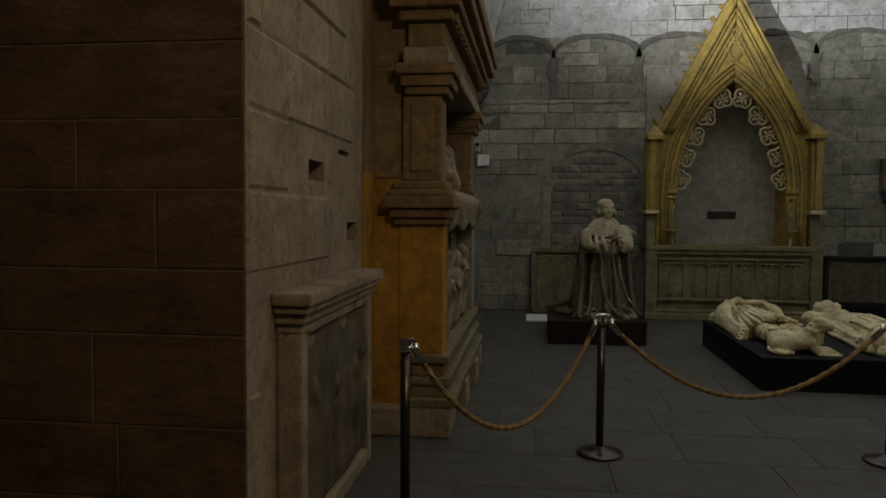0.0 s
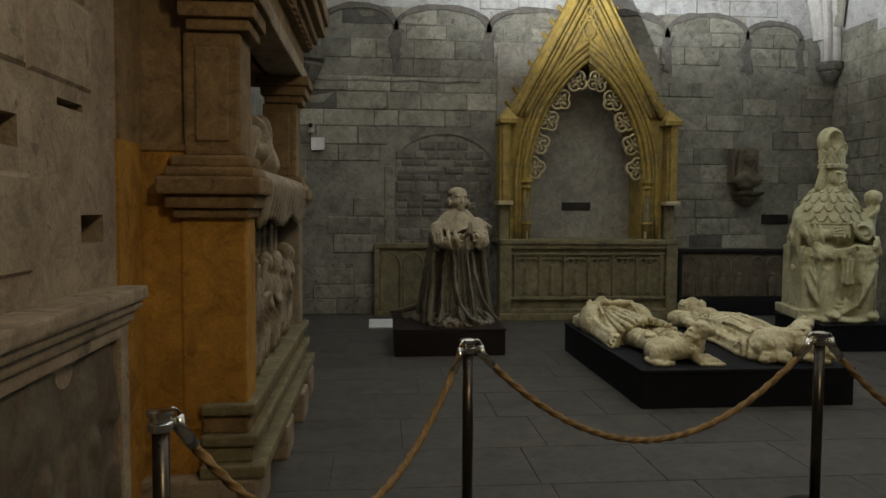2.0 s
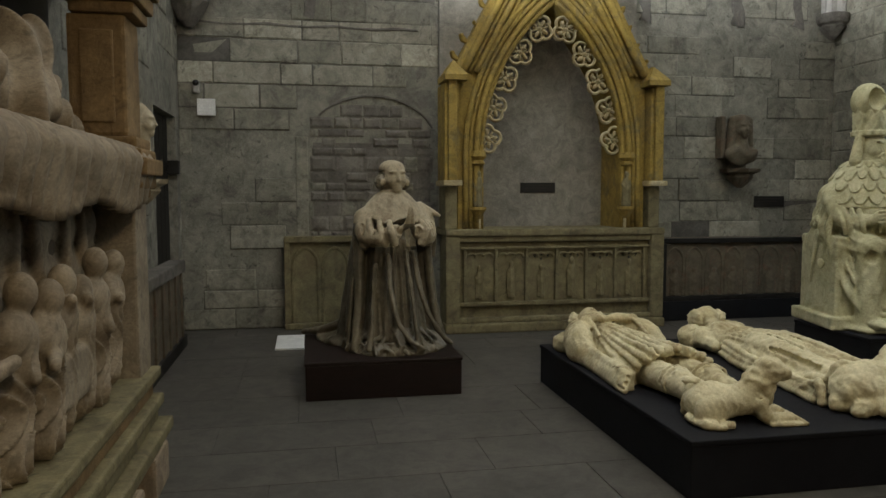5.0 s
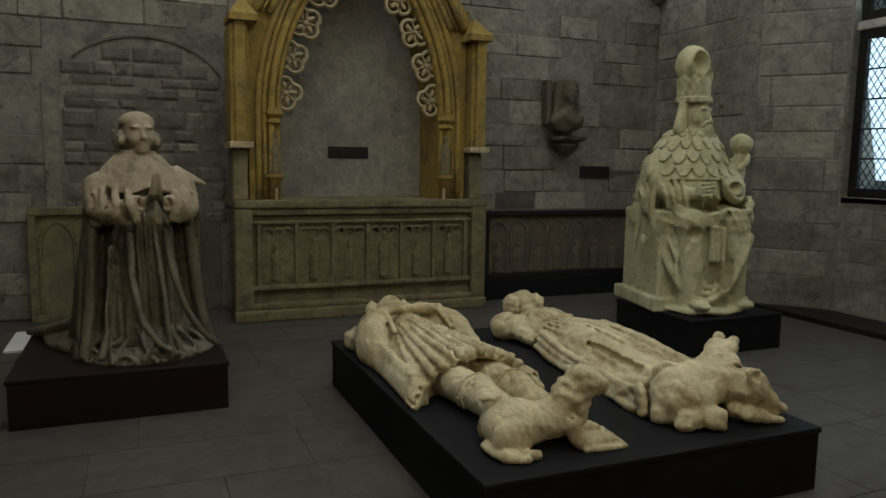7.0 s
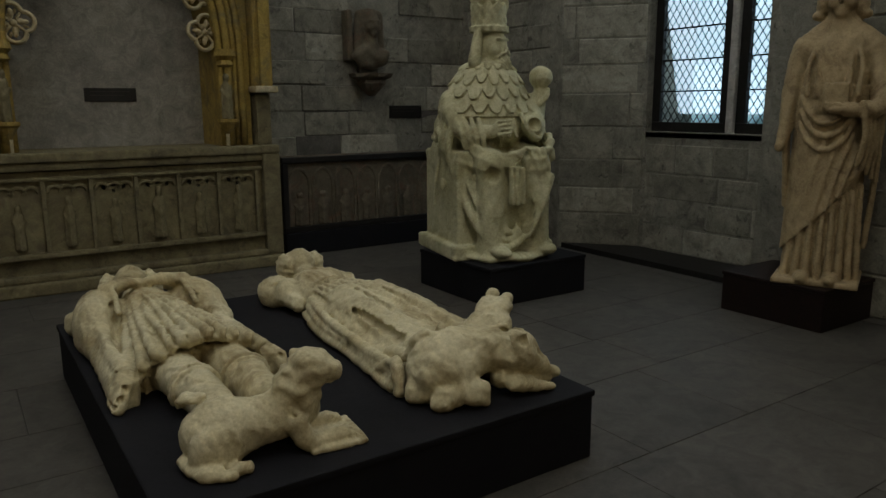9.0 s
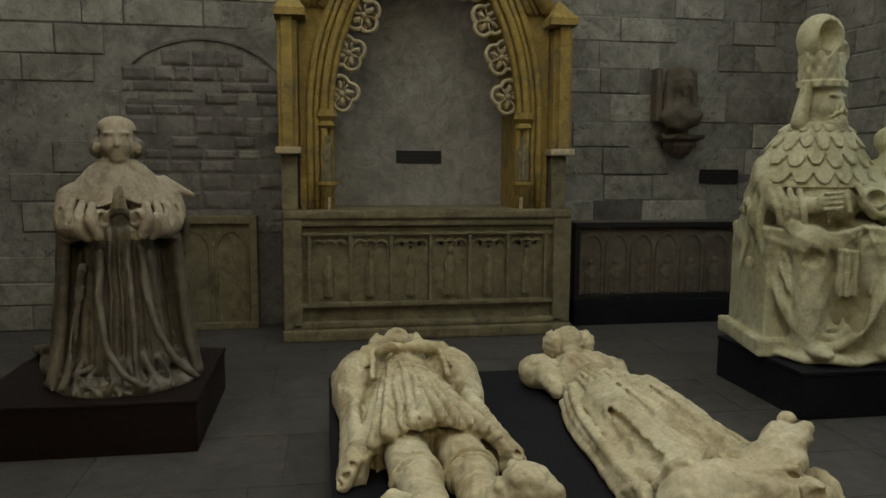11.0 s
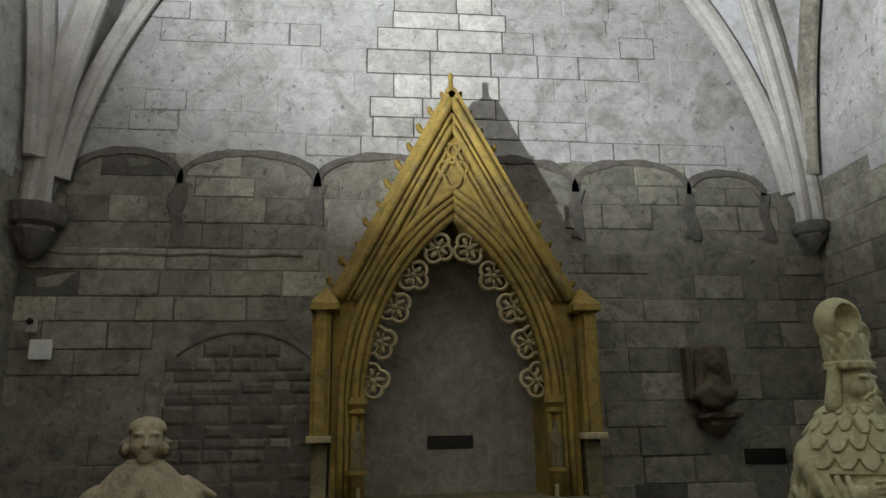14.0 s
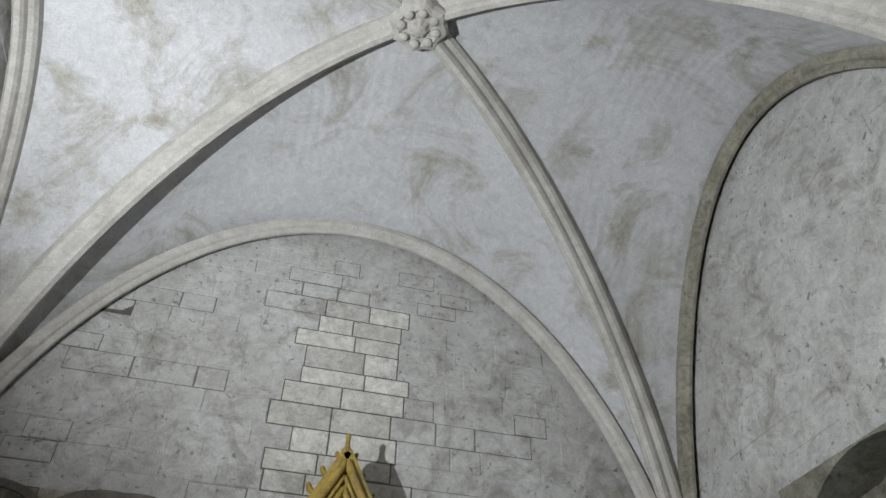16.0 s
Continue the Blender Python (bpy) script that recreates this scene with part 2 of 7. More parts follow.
l.new(rm.outputs[0], v2.inputs[0])
l.new(v2.outputs[2], p.inputs["Emission Color"])
p.inputs["Emission Strength"].default_value = 1.7
p.inputs["Base Color"].default_value = (0, 0, 0, 1)
M_OUTSIDE = m


# ---- mesh tools ----
def mesh_object(name, verts, faces, mat, parent=None, label="", smooth=False):
    me = bpy.data.meshes.new(name)
    me.from_pydata([tuple(v) for v in verts], [], [tuple(f) for f in faces])
    if smooth:
        me.polygons.foreach_set("use_smooth", [True] * len(me.polygons))
    me.materials.append(mat)
    me.update()
    ob = new(name, me)
    if parent:
        ob.parent = parent
    if label:
        ob["label"] = label
    return ob


def part(name, bm, mat, parent=None, label="", smooth=False):
    me = bpy.data.meshes.new(name)
    bm.to_mesh(me)
    bm.free()
    if smooth:
        me.polygons.foreach_set("use_smooth", [True] * len(me.polygons))
    me.materials.append(mat)
    ob = new(name, me)
    if parent:
        ob.parent = parent
    if label:
        ob["label"] = label
    return ob


def thing(name, label, category, group="", kind="", at=None):
    return tagged(new(name) if at is None else place(new(name), at), label, category, group, kind)


def place(ob, m):
    ob.matrix_world = m
    return ob


def add_box(bm, lo, hi, bevel=0.0, m=None):
    r = bmesh.ops.create_cube(bm, size=1)
    vs = r["verts"]
    for v in vs:
        v.co = Vector([lo[i] + (v.co[i] + 0.5) * (hi[i] - lo[i]) for i in range(3)])
    if bevel:
        es = list({e for v in vs for e in v.link_edges})
        vs = list({v for f in bmesh.ops.bevel(bm, geom=es, offset=bevel, segments=2, affect="EDGES", profile=0.6)["faces"] for v in f.verts} | {v for v in vs if v.is_valid})
    if m is not None:
        bmesh.ops.transform(bm, matrix=m, verts=[v for v in vs if v.is_valid])
    return vs


def box(name, lo, hi, mat, parent=None, bevel=0.0, label="", m=None):
    bm = bmesh.new()
    add_box(bm, lo, hi, bevel, m)
    return part(name, bm, mat, parent, label)


def prism(name, outline, axis, a, b, mat, parent=None, label=""):
    """A flat outline (2D, in the two axes that are not axis) given thickness from a to b along axis."""
    i = "xyz".index(axis)
    def at(q, d):
        c = list(q)
        c.insert(i, d)
        return c
    k = len(outline)
    verts = [at(q, a) for q in outline] + [at(q, b) for q in outline]
    faces = [tuple(range(k)), tuple(range(2 * k - 1, k - 1, -1))] + [(j, (j + 1) % k, k + (j + 1) % k, k + j) for j in range(k)]
    bm = bmesh.new()
    vs = [bm.verts.new(v) for v in verts]
    for f in faces:
        bm.faces.new([vs[j] for j in f])
    bmesh.ops.triangulate(bm, faces=[f for f in bm.faces if len(f.verts) > 4])
    bmesh.ops.recalc_face_normals(bm, faces=bm.faces)
    return part(name, bm, mat, parent, label)


def lathe(bm, profile, steps=24, m=None, flute=None):
    rings = []
    for r, z in profile:
        ring = []
        for k in range(steps):
            a = 2 * math.pi * k / steps
            q = r * (flute(a, z) if flute else 1)
            v = Vector((q * math.cos(a), q * math.sin(a), z))
            ring.append(bm.verts.new(m @ v if m is not None else v))
        rings.append(ring)
    for r0, r1 in zip(rings, rings[1:]):
        for k in range(steps):
            bm.faces.new((r0[k], r0[(k + 1) % steps], r1[(k + 1) % steps], r1[k]))
    bm.faces.new(rings[0][::-1])
    bm.faces.new(rings[-1])


def sweep(bm, path, profile, up=(0, 0, 1), closed=False, twist=0.0):
    """Carries a closed 2D profile (side, out) along a path; up gives the out direction's guide, a vector or a function of the index."""
    n, k = len(path), len(profile)
    pts = [Vector(q) for q in path]
    rings = []
    for i, q in enumerate(pts):
        a = pts[(i - 1) % n] if closed or i else pts[0]
        b = pts[(i + 1) % n] if closed or i < n - 1 else pts[-1]
        t = (b - a).normalized()
        g = Vector(up(i) if callable(up) else up)
        side = t.cross(g).normalized()
        out = side.cross(t).normalized()
        c, s = math.cos(twist * i), math.sin(twist * i)
        rings.append([bm.verts.new(q + side * (u * c - w * s) + out * (u * s + w * c)) for u, w in profile])
    for i in range(n if closed else n - 1):
        r0, r1 = rings[i], rings[(i + 1) % n]
        for j in range(k):
            bm.faces.new((r0[j], r0[(j + 1) % k], r1[(j + 1) % k], r1[j]))
    if not closed:
        bm.faces.new(rings[0][::-1])
        bm.faces.new(rings[-1])


def roll(r, steps=8, squash=1.0):
    return [(r * math.cos(2 * math.pi * k / steps), r * squash * math.sin(2 * math.pi * k / steps)) for k in range(steps)]


def slab_piece(name, o, u, v, w, size, depth, mat, parent, chamfer=0.008, rough=0.004):
    """One block: from o along u and v (size), standing out along w, with worn edges."""
    o, u, v, w = map(Vector, (o, u, v, w))
    a, b = size
    c = min(chamfer, a * 0.2, b * 0.2)
    j = lambda s=1.0: random.uniform(-rough, rough) * s
    base = [o, o + u * a, o + u * a + v * b, o + v * b]
    top = [o + u * (c + abs(j())) + v * (c + abs(j())), o + u * (a - c - abs(j())) + v * (c + abs(j())), o + u * (a - c - abs(j())) + v * (b - c - abs(j())), o + u * (c + abs(j())) + v * (b - c - abs(j()))]
    d = depth + j()
    mid = sum(top, Vector()) / 4 + w * (d + abs(j()))
    verts = base + [q + w * (d + j(0.6)) for q in top] + [mid]
    flip = u.cross(v).dot(w) < 0
    faces = [(4, 5, 8), (5, 6, 8), (6, 7, 8), (7, 4, 8), (0, 1, 5, 4), (1, 2, 6, 5), (2, 3, 7, 6), (3, 0, 4, 7)]
    return mesh_object(name, verts, [f[::-1] for f in faces] if flip else faces, mat, parent)


# ---- carved shapes: a field that is negative inside, meshed on a grid ----
def field_mesh(name, fn, lo, hi, h, mat, parent=None, label="", soften=0):
    lo, hi = np.array(lo, float), np.array(hi, float)
    n = np.ceil((hi - lo) / h).astype(int) + 1
    ax = [(lo[i] + h * np.arange(n[i])).astype(np.float32) for i in range(3)]
    X, Y, Z = np.meshgrid(*ax, indexing="ij")
    F = fn(X, Y, Z).astype(np.float32)
    F[0], F[-1], F[:, 0], F[:, -1], F[:, :, 0], F[:, :, -1] = (np.maximum(q, 0.001) for q in (F[0], F[-1], F[:, 0], F[:, -1], F[:, :, 0], F[:, :, -1]))
    S = F < 0
    m = n - 1
    count, acc = np.zeros(m, np.float32), np.zeros((*m, 3), np.float32)
    sl = lambda o: tuple(slice(o[i], o[i] + m[i]) for i in range(3))
    corners = [(i, j, k) for i in (0, 1) for j in (0, 1) for k in (0, 1)]
    for a in corners:
        for d in range(3):
            if a[d] == 0:
                b = list(a)
                b[d] = 1
                fa, fb = F[sl(a)], F[sl(b)]
                cross = (fa < 0) != (fb < 0)
                t = np.where(cross, fa / np.where(cross, fa - fb, 1), 0)
                count += cross
                for i in range(3):
                    acc[..., i] += np.where(cross, a[i] + (t if i == d else 0), 0)
    act = count > 0
    idx = -np.ones(m, np.int64)
    idx[act] = np.arange(act.sum())
    cell = np.argwhere(act)
    V = lo + h * (cell + acc[act] / count[act][:, None])
    Q = []
    for d in range(3):
        e, f = [(1, 2), (2, 0), (0, 1)][d]
        a = [slice(1, -1)] * 3
        a[d] = slice(0, -1)
        b = list(a)
        b[d] = slice(1, None)
        sa, sb = S[tuple(a)], S[tuple(b)]
        w = np.argwhere(sa != sb)
        if not len(w):
            continue
        inside = sa[tuple(w.T)]
        w = w + np.array([0 if i == d else 1 for i in range(3)])
        def g(de, df):
            c = w.copy()
            c[:, e] -= de
            c[:, f] -= df
            return idx[tuple(c.T)]
        q = np.stack([g(1, 1), g(0, 1), g(0, 0), g(1, 0)], 1)
        q[~inside] = q[~inside][:, ::-1]
        Q.append(q)
    Q = np.concatenate(Q)
    me = bpy.data.meshes.new(name)
    me.vertices.add(len(V))
    me.vertices.foreach_set("co", V.astype(np.float32).ravel())
    me.loops.add(Q.size)
    me.loops.foreach_set("vertex_index", Q.astype(np.int32).ravel())
    me.polygons.add(len(Q))
    me.polygons.foreach_set("loop_start", np.arange(0, Q.size, 4, dtype=np.int32))
    me.update(calc_edges=True)
    me.polygons.foreach_set("use_smooth", np.ones(len(Q), bool))
    me.materials.append(mat)
    me.update()
    ob = new(name, me)
    if parent:
        ob.parent = parent
    if label:
        ob["label"] = label
    return ob


def cap(X, Y, Z, a, b, r1, r2=None):
    r2 = r1 if r2 is None else r2
    a, b = np.array(a, np.float32), np.array(b, np.float32)
    d = b - a
    t = np.clip(((X - a[0]) * d[0] + (Y - a[1]) * d[1] + (Z - a[2]) * d[2]) / max(1e-6, float(d @ d)), 0, 1)
    return np.sqrt((X - a[0] - t * d[0]) ** 2 + (Y - a[1] - t * d[1]) ** 2 + (Z - a[2] - t * d[2]) ** 2) - (r1 + (r2 - r1) * t)


def ell(X, Y, Z, c, r, yaw=0.0):
    x, y, z = X - c[0], Y - c[1], Z - c[2]
    if yaw:
        q, s = math.cos(radians(yaw)), math.sin(radians(yaw))
        x, y = x * q + y * s, -x * s + y * q
    k0 = np.sqrt((x / r[0]) ** 2 + (y / r[1]) ** 2 + (z / r[2]) ** 2)
    k1 = np.sqrt((x / r[0] ** 2) ** 2 + (y / r[1] ** 2) ** 2 + (z / r[2] ** 2) ** 2) + 1e-6
    return k0 * (k0 - 1) / k1


def blk(X, Y, Z, c, half, r=0.02):
    x, y, z = (np.abs(q - c[i]) - half[i] + r for i, q in enumerate((X, Y, Z)))
    return np.sqrt(np.maximum(x, 0) ** 2 + np.maximum(y, 0) ** 2 + np.maximum(z, 0) ** 2) + np.minimum(np.maximum(x, np.maximum(y, z)), 0) - r


def smin(a, b, k=0.04):
    h = np.clip(0.5 + 0.5 * (b - a) / k, 0, 1)
    return b + (a - b) * h - k * h * (1 - h)


def join(k, *fields):
    out = fields[0]
    for f in fields[1:]:
        out = smin(out, f, k)
    return out


def crease(phase):
    """Cloth folds: narrow ridges between wide deep hollows."""
    return 1.05 - (np.sin(phase * 0.5) ** 2 + 0.04) ** 0.55


def worn(X, Y, Z, s=0.004):
    """Chips and wear of old stone."""
    return s * (np.sin(61 * X + 2 * np.sin(37 * Z)) * np.sin(53 * Y + 2 * np.sin(41 * X)) + 0.7 * np.sin(97 * Z + 3 * np.sin(67 * Y)) * np.sin(103 * X + 2 * np.sin(71 * Z)))


def wav(X, Y, Z, f, s=0.0):
    return np.sin(f * X + 1.7 * np.sin(f * 0.6 * Z + s)) * np.sin(f * 1.1 * Y + s * 2) + 0.5 * np.sin(f * 2.1 * Z + 1.3 * np.sin(f * X) + s)


def face(X, Y, Z, d, c, s=1.0, beard=False):
    """Head features added at the front (-y) of a head centred at c."""
    p = lambda x, y, z: (c[0] + x * s, c[1] + y * s, c[2] + z * s)
    d = smin(d, cap(X, Y, Z, p(0, -0.104, 0.035), p(0, -0.124, -0.020), 0.008 * s, 0.014 * s), 0.012 * s)
    for e in (-1, 1):
        d = smin(d, ell(X, Y, Z, p(e * 0.04, -0.094, 0.047), (0.034 * s, 0.018 * s, 0.011 * s)), 0.014 * s)
        d = np.maximum(d, -ell(X, Y, Z, p(e * 0.037, -0.118, 0.021), (0.022 * s, 0.021 * s, 0.013 * s)))
        d = smin(d, ell(X, Y, Z, p(e * 0.037, -0.092, 0.020), (0.016 * s, 0.012 * s, 0.008 * s)), 0.004 * s)
        d = smin(d, ell(X, Y, Z, p(e * 0.045, -0.072, -0.03), (0.03 * s, 0.03 * s, 0.03 * s)), 0.04 * s)
    d = smin(d, ell(X, Y, Z, p(0, -0.099, -0.053), (0.027 * s, 0.013 * s, 0.006 * s)), 0.006 * s)
    d = smin(d, ell(X, Y, Z, p(0, -0.096, -0.066), (0.024 * s, 0.013 * s, 0.007 * s)), 0.006 * s)
    d = smin(d, ell(X, Y, Z, p(0, -0.076, -0.098), (0.036 * s, 0.028 * s, 0.024 * s)), 0.035 * s)
    if beard:
        d = smin(d, ell(X, Y, Z, p(0, -0.09, -0.13), (0.075 * s, 0.06 * s, 0.075 * s)) + 0.006 * np.sin(X * 190 + 6 * np.sin(Z * 40)), 0.03 * s)
    return d


# ---- the setting: floor, walls, vault ----
def structure(ob, label, category):
    return tagged(ob, label, category, kind="structure")


floor = structure(box("floor", (-6, -3, -0.3), (8.2, 13.4, -0.006), M_JOINT), "grey stone floor with thin dark joints", "floor")
wall_left = structure(new("wall_left"), "tan limestone side wall with putlog holes and worn blocks", "wall")
HOLES = [(3.77, 4.05, 1.815, 1.925), (4.56, 4.80, 1.46, 1.58), (4.36, 4.60, 2.0, 2.03)]          # putlog holes: y0, y1, z0, z1


def cut_wall(name, y0, y1, z0, z1, cuts, x0, x1, mat, parent):
    """A wall in the plane of x with rectangular openings, as butted boxes."""
    ys = sorted({y0, y1, *[c[0] for c in cuts], *[c[1] for c in cuts]})
    for a, b in zip(ys, ys[1:]):
        zs = sorted({z0, z1, *[q for c in cuts if c[0] < (a + b) / 2 < c[1] for q in c[2:]]})
        for c, d in zip(zs, zs[1:]):
            if not any(h[0] < (a + b) / 2 < h[1] and h[2] < (c + d) / 2 < h[3] for h in cuts):
                box(name, (x0, a, c), (x1, b, d), mat, parent)


cut_wall("wall_section", YE, 8.2, 0, 10.6, HOLES, -2.1, XL, M_TAN, wall_left)
cut_wall("wall_section", 8.2, YB, 0, 10.6, [(11.12, 12.30, 0, 2.43)], -2.1, XL, M_WALL, wall_left)
box("wall_core", (-6, YE, 0), (-2.1, 13.4, 10.6), M_TAN, wall_left)

wall_end = structure(new("wall_end"), "grey limestone end wall with patched courses and arch scars", "wall")
box("wall_core", (-2.1, YB, 0), (8.2, 13.4, 10.6), M_WALL, wall_end)
CUSPS = [-1.12, -0.03, 1.375, 2.77, 4.16, 5.45, 6.32]


def scar_arc(a, b, steps=24):
    mid, hw = (a + b) / 2, (b - a) / 2
    return [(mid - hw * math.cos(math.pi * k / steps), 4.27 + (0.36 if b < 6 else 0.26) * math.sin(math.pi * k / steps) ** 0.75) for k in range(steps + 1)]


edge = [(XL, 4.45)] + [q for a, b in zip(CUSPS, CUSPS[1:]) for q in scar_arc(a, b)[:-1]] + [(CUSPS[-1], 4.27), (XR, 4.45)]
ev, ef = [], []
for x, z in edge:
    ev += [(x, YB, z), (x, YB - 0.004, z), (x, YB - 0.004, 10.0)]
for k in range(len(edge) - 1):
    a = 3 * k
    ef += [(a, a + 1, a + 4, a + 3), (a + 1, a + 2, a + 5, a + 4)]
mesh_object("plaster_coat", ev, ef, M_PLASTER, wall_end, "worn white plaster above the arch scars")

wall_right = structure(new("wall_right"), "grey limestone wall with a deep window embrasure", "wall")
EY0, EY1, ESP = 8.46, 10.83, 3.62
box("wall_core", (XR, -3, 0), (8.2, EY0, 10.6), M_WALL, wall_right)
box("wall_core", (XR, EY1, 0), (8.2, YB, 10.6), M_WALL, wall_right)
arc = [((EY0 + EY1) / 2 - (EY1 - EY0) / 2 * math.cos(math.pi * k / 20), ESP + (EY1 - EY0) / 2 * math.sin(math.pi * k / 20)) for k in range(21)]
for k in range(20):
    (a, za), (b, zb) = arc[k], arc[k + 1]
    prism("wall_over_arch", [(a, za), (b, zb), (b, 10.6), (a, 10.6)], "x", XR, 8.2, M_WALL, wall_right)
prism("splayed_jamb", [(XR, EY1), (7.46, 10.14), (7.46, EY1)], "z", 0, 4.9, M_WALL, wall_right)
box("wall_under_window", (7.46, EY0, 0), (8.2, EY1, 1.26), M_WALL, wall_right)
box("wall_beside_window", (7.46, 10.14, 1.26), (8.2, EY1, 4.9), M_WALL, wall_right)
box("wall_over_window", (7.46, EY0, 4.36), (8.2, 10.14, 4.9), M_WALL, wall_right)
# near-black slab stands in for the shade on the recess floor
box("embrasure_floor", (XR + 0.03, EY0, -0.006), (7.46, EY1, 0.05), M_DARK, wall_right, bevel=0.01, label="dark slab standing in for shade on the embrasure floor")

for a, b, z in ((6.0, EY0, 4.40), (EY1, YB, 4.40), (EY0, EY1, 4.82)):
    box("plaster_coat", (XR - 0.005, a, z), (XR, b, 10.0), M_PLASTER, wall_right, label="worn white plaster high on the wall")
box("plaster_coat", (XL, 6.2, 4.30), (XL + 0.005, YB, 10.0), M_PLASTER, wall_left, label="worn pale plaster high on the wall")

wall_back = structure(box("wall_back", (-6, -3.6, 0), (8.2, -3, 10.6), M_WALL), "plain stone wall of the aisle", "wall")
# unseen aisle wall, in the same shade-darkened brown
wall_side = structure(box("wall_side", (-6.6, -3.6, 0), (-6, YE, 10.6), M_SHADE_BROWN), "unseen aisle wall in shade-darkened brown stone", "wall")


# ---- vault ----
def arch_z(a, half, rise):
    return SPRING + rise * max(0.0, 1 - (a / half) ** 2) ** 0.6


HW = 4.2


def vault(y0, y1, name):
    yc, hl = (y0 + y1) / 2, (y1 - y0) / 2
    wall_a = lambda a: arch_z(a, 3.9, 4.62)
    wall_b = lambda b: arch_z(b, hl * 0.94, 4.85)
    diag = lambda s: arch_z(s, 0.965, 5.25)                            # s: 1 at the corner, 0 at the boss
    N = 40
    verts, faces = [], []
    for j in range(2 * N + 1):
        for i in range(2 * N + 1):
            u, v = (i - N) / N, (j - N) / N
            au, av = abs(u), abs(v)
            if av >= au:
                t = 0 if av < 1e-6 else (av - au) / max(1e-6, 1 - au)
                z = diag(au) * (1 - t) + wall_a(au * HW) * t + 0.12 * math.sin(math.pi * t)
            else:
                t = (au - av) / max(1e-6, 1 - av)
                z = diag(av) * (1 - t) + wall_b(av * hl) * t + 0.12 * math.sin(math.pi * t)
            verts.append((XC + u * HW, yc + v * hl, z + 0.12))
    w = 2 * N + 1
    for j in range(2 * N):
        for i in range(2 * N):
            faces.append((j * w + i, (j + 1) * w + i, (j + 1) * w + i + 1, j * w + i + 1))
    web = structure(mesh_object(name, verts, faces, M_VAULT, smooth=True), "pale plastered ribbed vault with faint stains", "ceiling")
    prof = [(-0.15, 0.14), (-0.15, 0.02), (-0.12, -0.03), (-0.07, -0.06), (-0.055, -0.12), (-0.03, -0.16), (0.03, -0.16), (0.055, -0.12), (0.07, -0.06), (0.12, -0.03), (0.15, 0.02), (0.15, 0.14)]
    K = 36
    for sx in (-1, 1):
        for sy in (-1, 1):
            pts = [(XC + sx * HW * 0.965, yc + sy * hl * 0.965, SPRING - 0.12)]
            for k in range(K):
                s = 0.965 * math.cos(math.pi / 2 * k / (K - 1))
                pts.append((XC + sx * HW * s, yc + sy * hl * s, diag(s) + 0.06))
            bm = bmesh.new()
            sweep(bm, pts, prof, up=lambda i: (sx * 0.75, sy * 0.55, 0.45))
            structure(part("vault_rib", bm, M_RIB, smooth=False), "moulded stone diagonal rib of the vault", "vault rib")
    thin = [(q[0] * 0.62, q[1] * 0.62) for q in prof]
    for sy in (-1, 1):
        pts = [(XC + 3.88 * math.cos(math.pi * k / 60), yc + sy * (hl - 0.10), wall_a(3.88 * abs(math.cos(math.pi * k / 60))) + 0.02) for k in range(61)]
        bm = bmesh.new()
        sweep(bm, pts, thin, up=lambda i: (math.cos(math.pi * i / 60), 0, math.sin(math.pi * i / 60) + 0.02))
        structure(part("wall_rib", bm, M_RIB), "stone wall rib along the lunette", "vault rib")
    for sx in (-1, 1):
        e = hl * 0.93
        pts = [(XC + sx * (HW - 0.10), yc + e * math.cos(math.pi * k / 60), wall_b(e * abs(math.cos(math.pi * k / 60))) + 0.02) for k in range(61)]
        bm = bmesh.new()
        sweep(bm, pts, prof if sx < 0 else thin, up=lambda i: (0, math.cos(math.pi * i / 60), math.sin(math.pi * i / 60) + 0.02))
        structure(part("wall_rib", bm, M_RIB if sx < 0 else M_PALE), "stone wall rib along the side wall" if sx < 0 else "weathered grey stone wall rib along the side wall", "vault rib")
    boss = structure(new("vault_boss"), "round carved stone boss with leaf lobes", "vault boss")
    bm = bmesh.new()
    lathe(bm, [(0.10, 0.30), (0.30, 0.20), (0.33, 0.02), (0.30, -0.03), (0.24, -0.06), (0.20, -0.03), (0.13, -0.04), (0.08, -0.10), (0.02, -0.12)], 32, flute=lambda a, z: 1 + (0.07 * math.cos(8 * a) if z < 0.1 else 0))
    part("boss_disc", bm, M_RIB, boss)
    for k in range(8):
        bm = bmesh.new()
        bmesh.ops.create_icosphere(bm, subdivisions=2, radius=0.06, matrix=pose(0.2 * math.cos(k * math.pi / 4), 0.2 * math.sin(k * math.pi / 4), -0.06) @ Matrix.Diagonal((1, 1, 0.6, 1)))
        part("leaf", bm, M_RIB, boss, smooth=True)
    boss.matrix_world = pose(XC, yc, SPRING + 5.25 - 0.10)
    return web


Y_BAY = 6.30
vault(Y_BAY, YB, "ceiling")
vault(Y_BAY - (YB - Y_BAY), Y_BAY, "ceiling_aisle")
structure(box("ceiling_cover", (-6, -3, 9.9), (8.2, 13.4, 10.3), M_VAULT), "plain cover above the vaults", "ceiling")

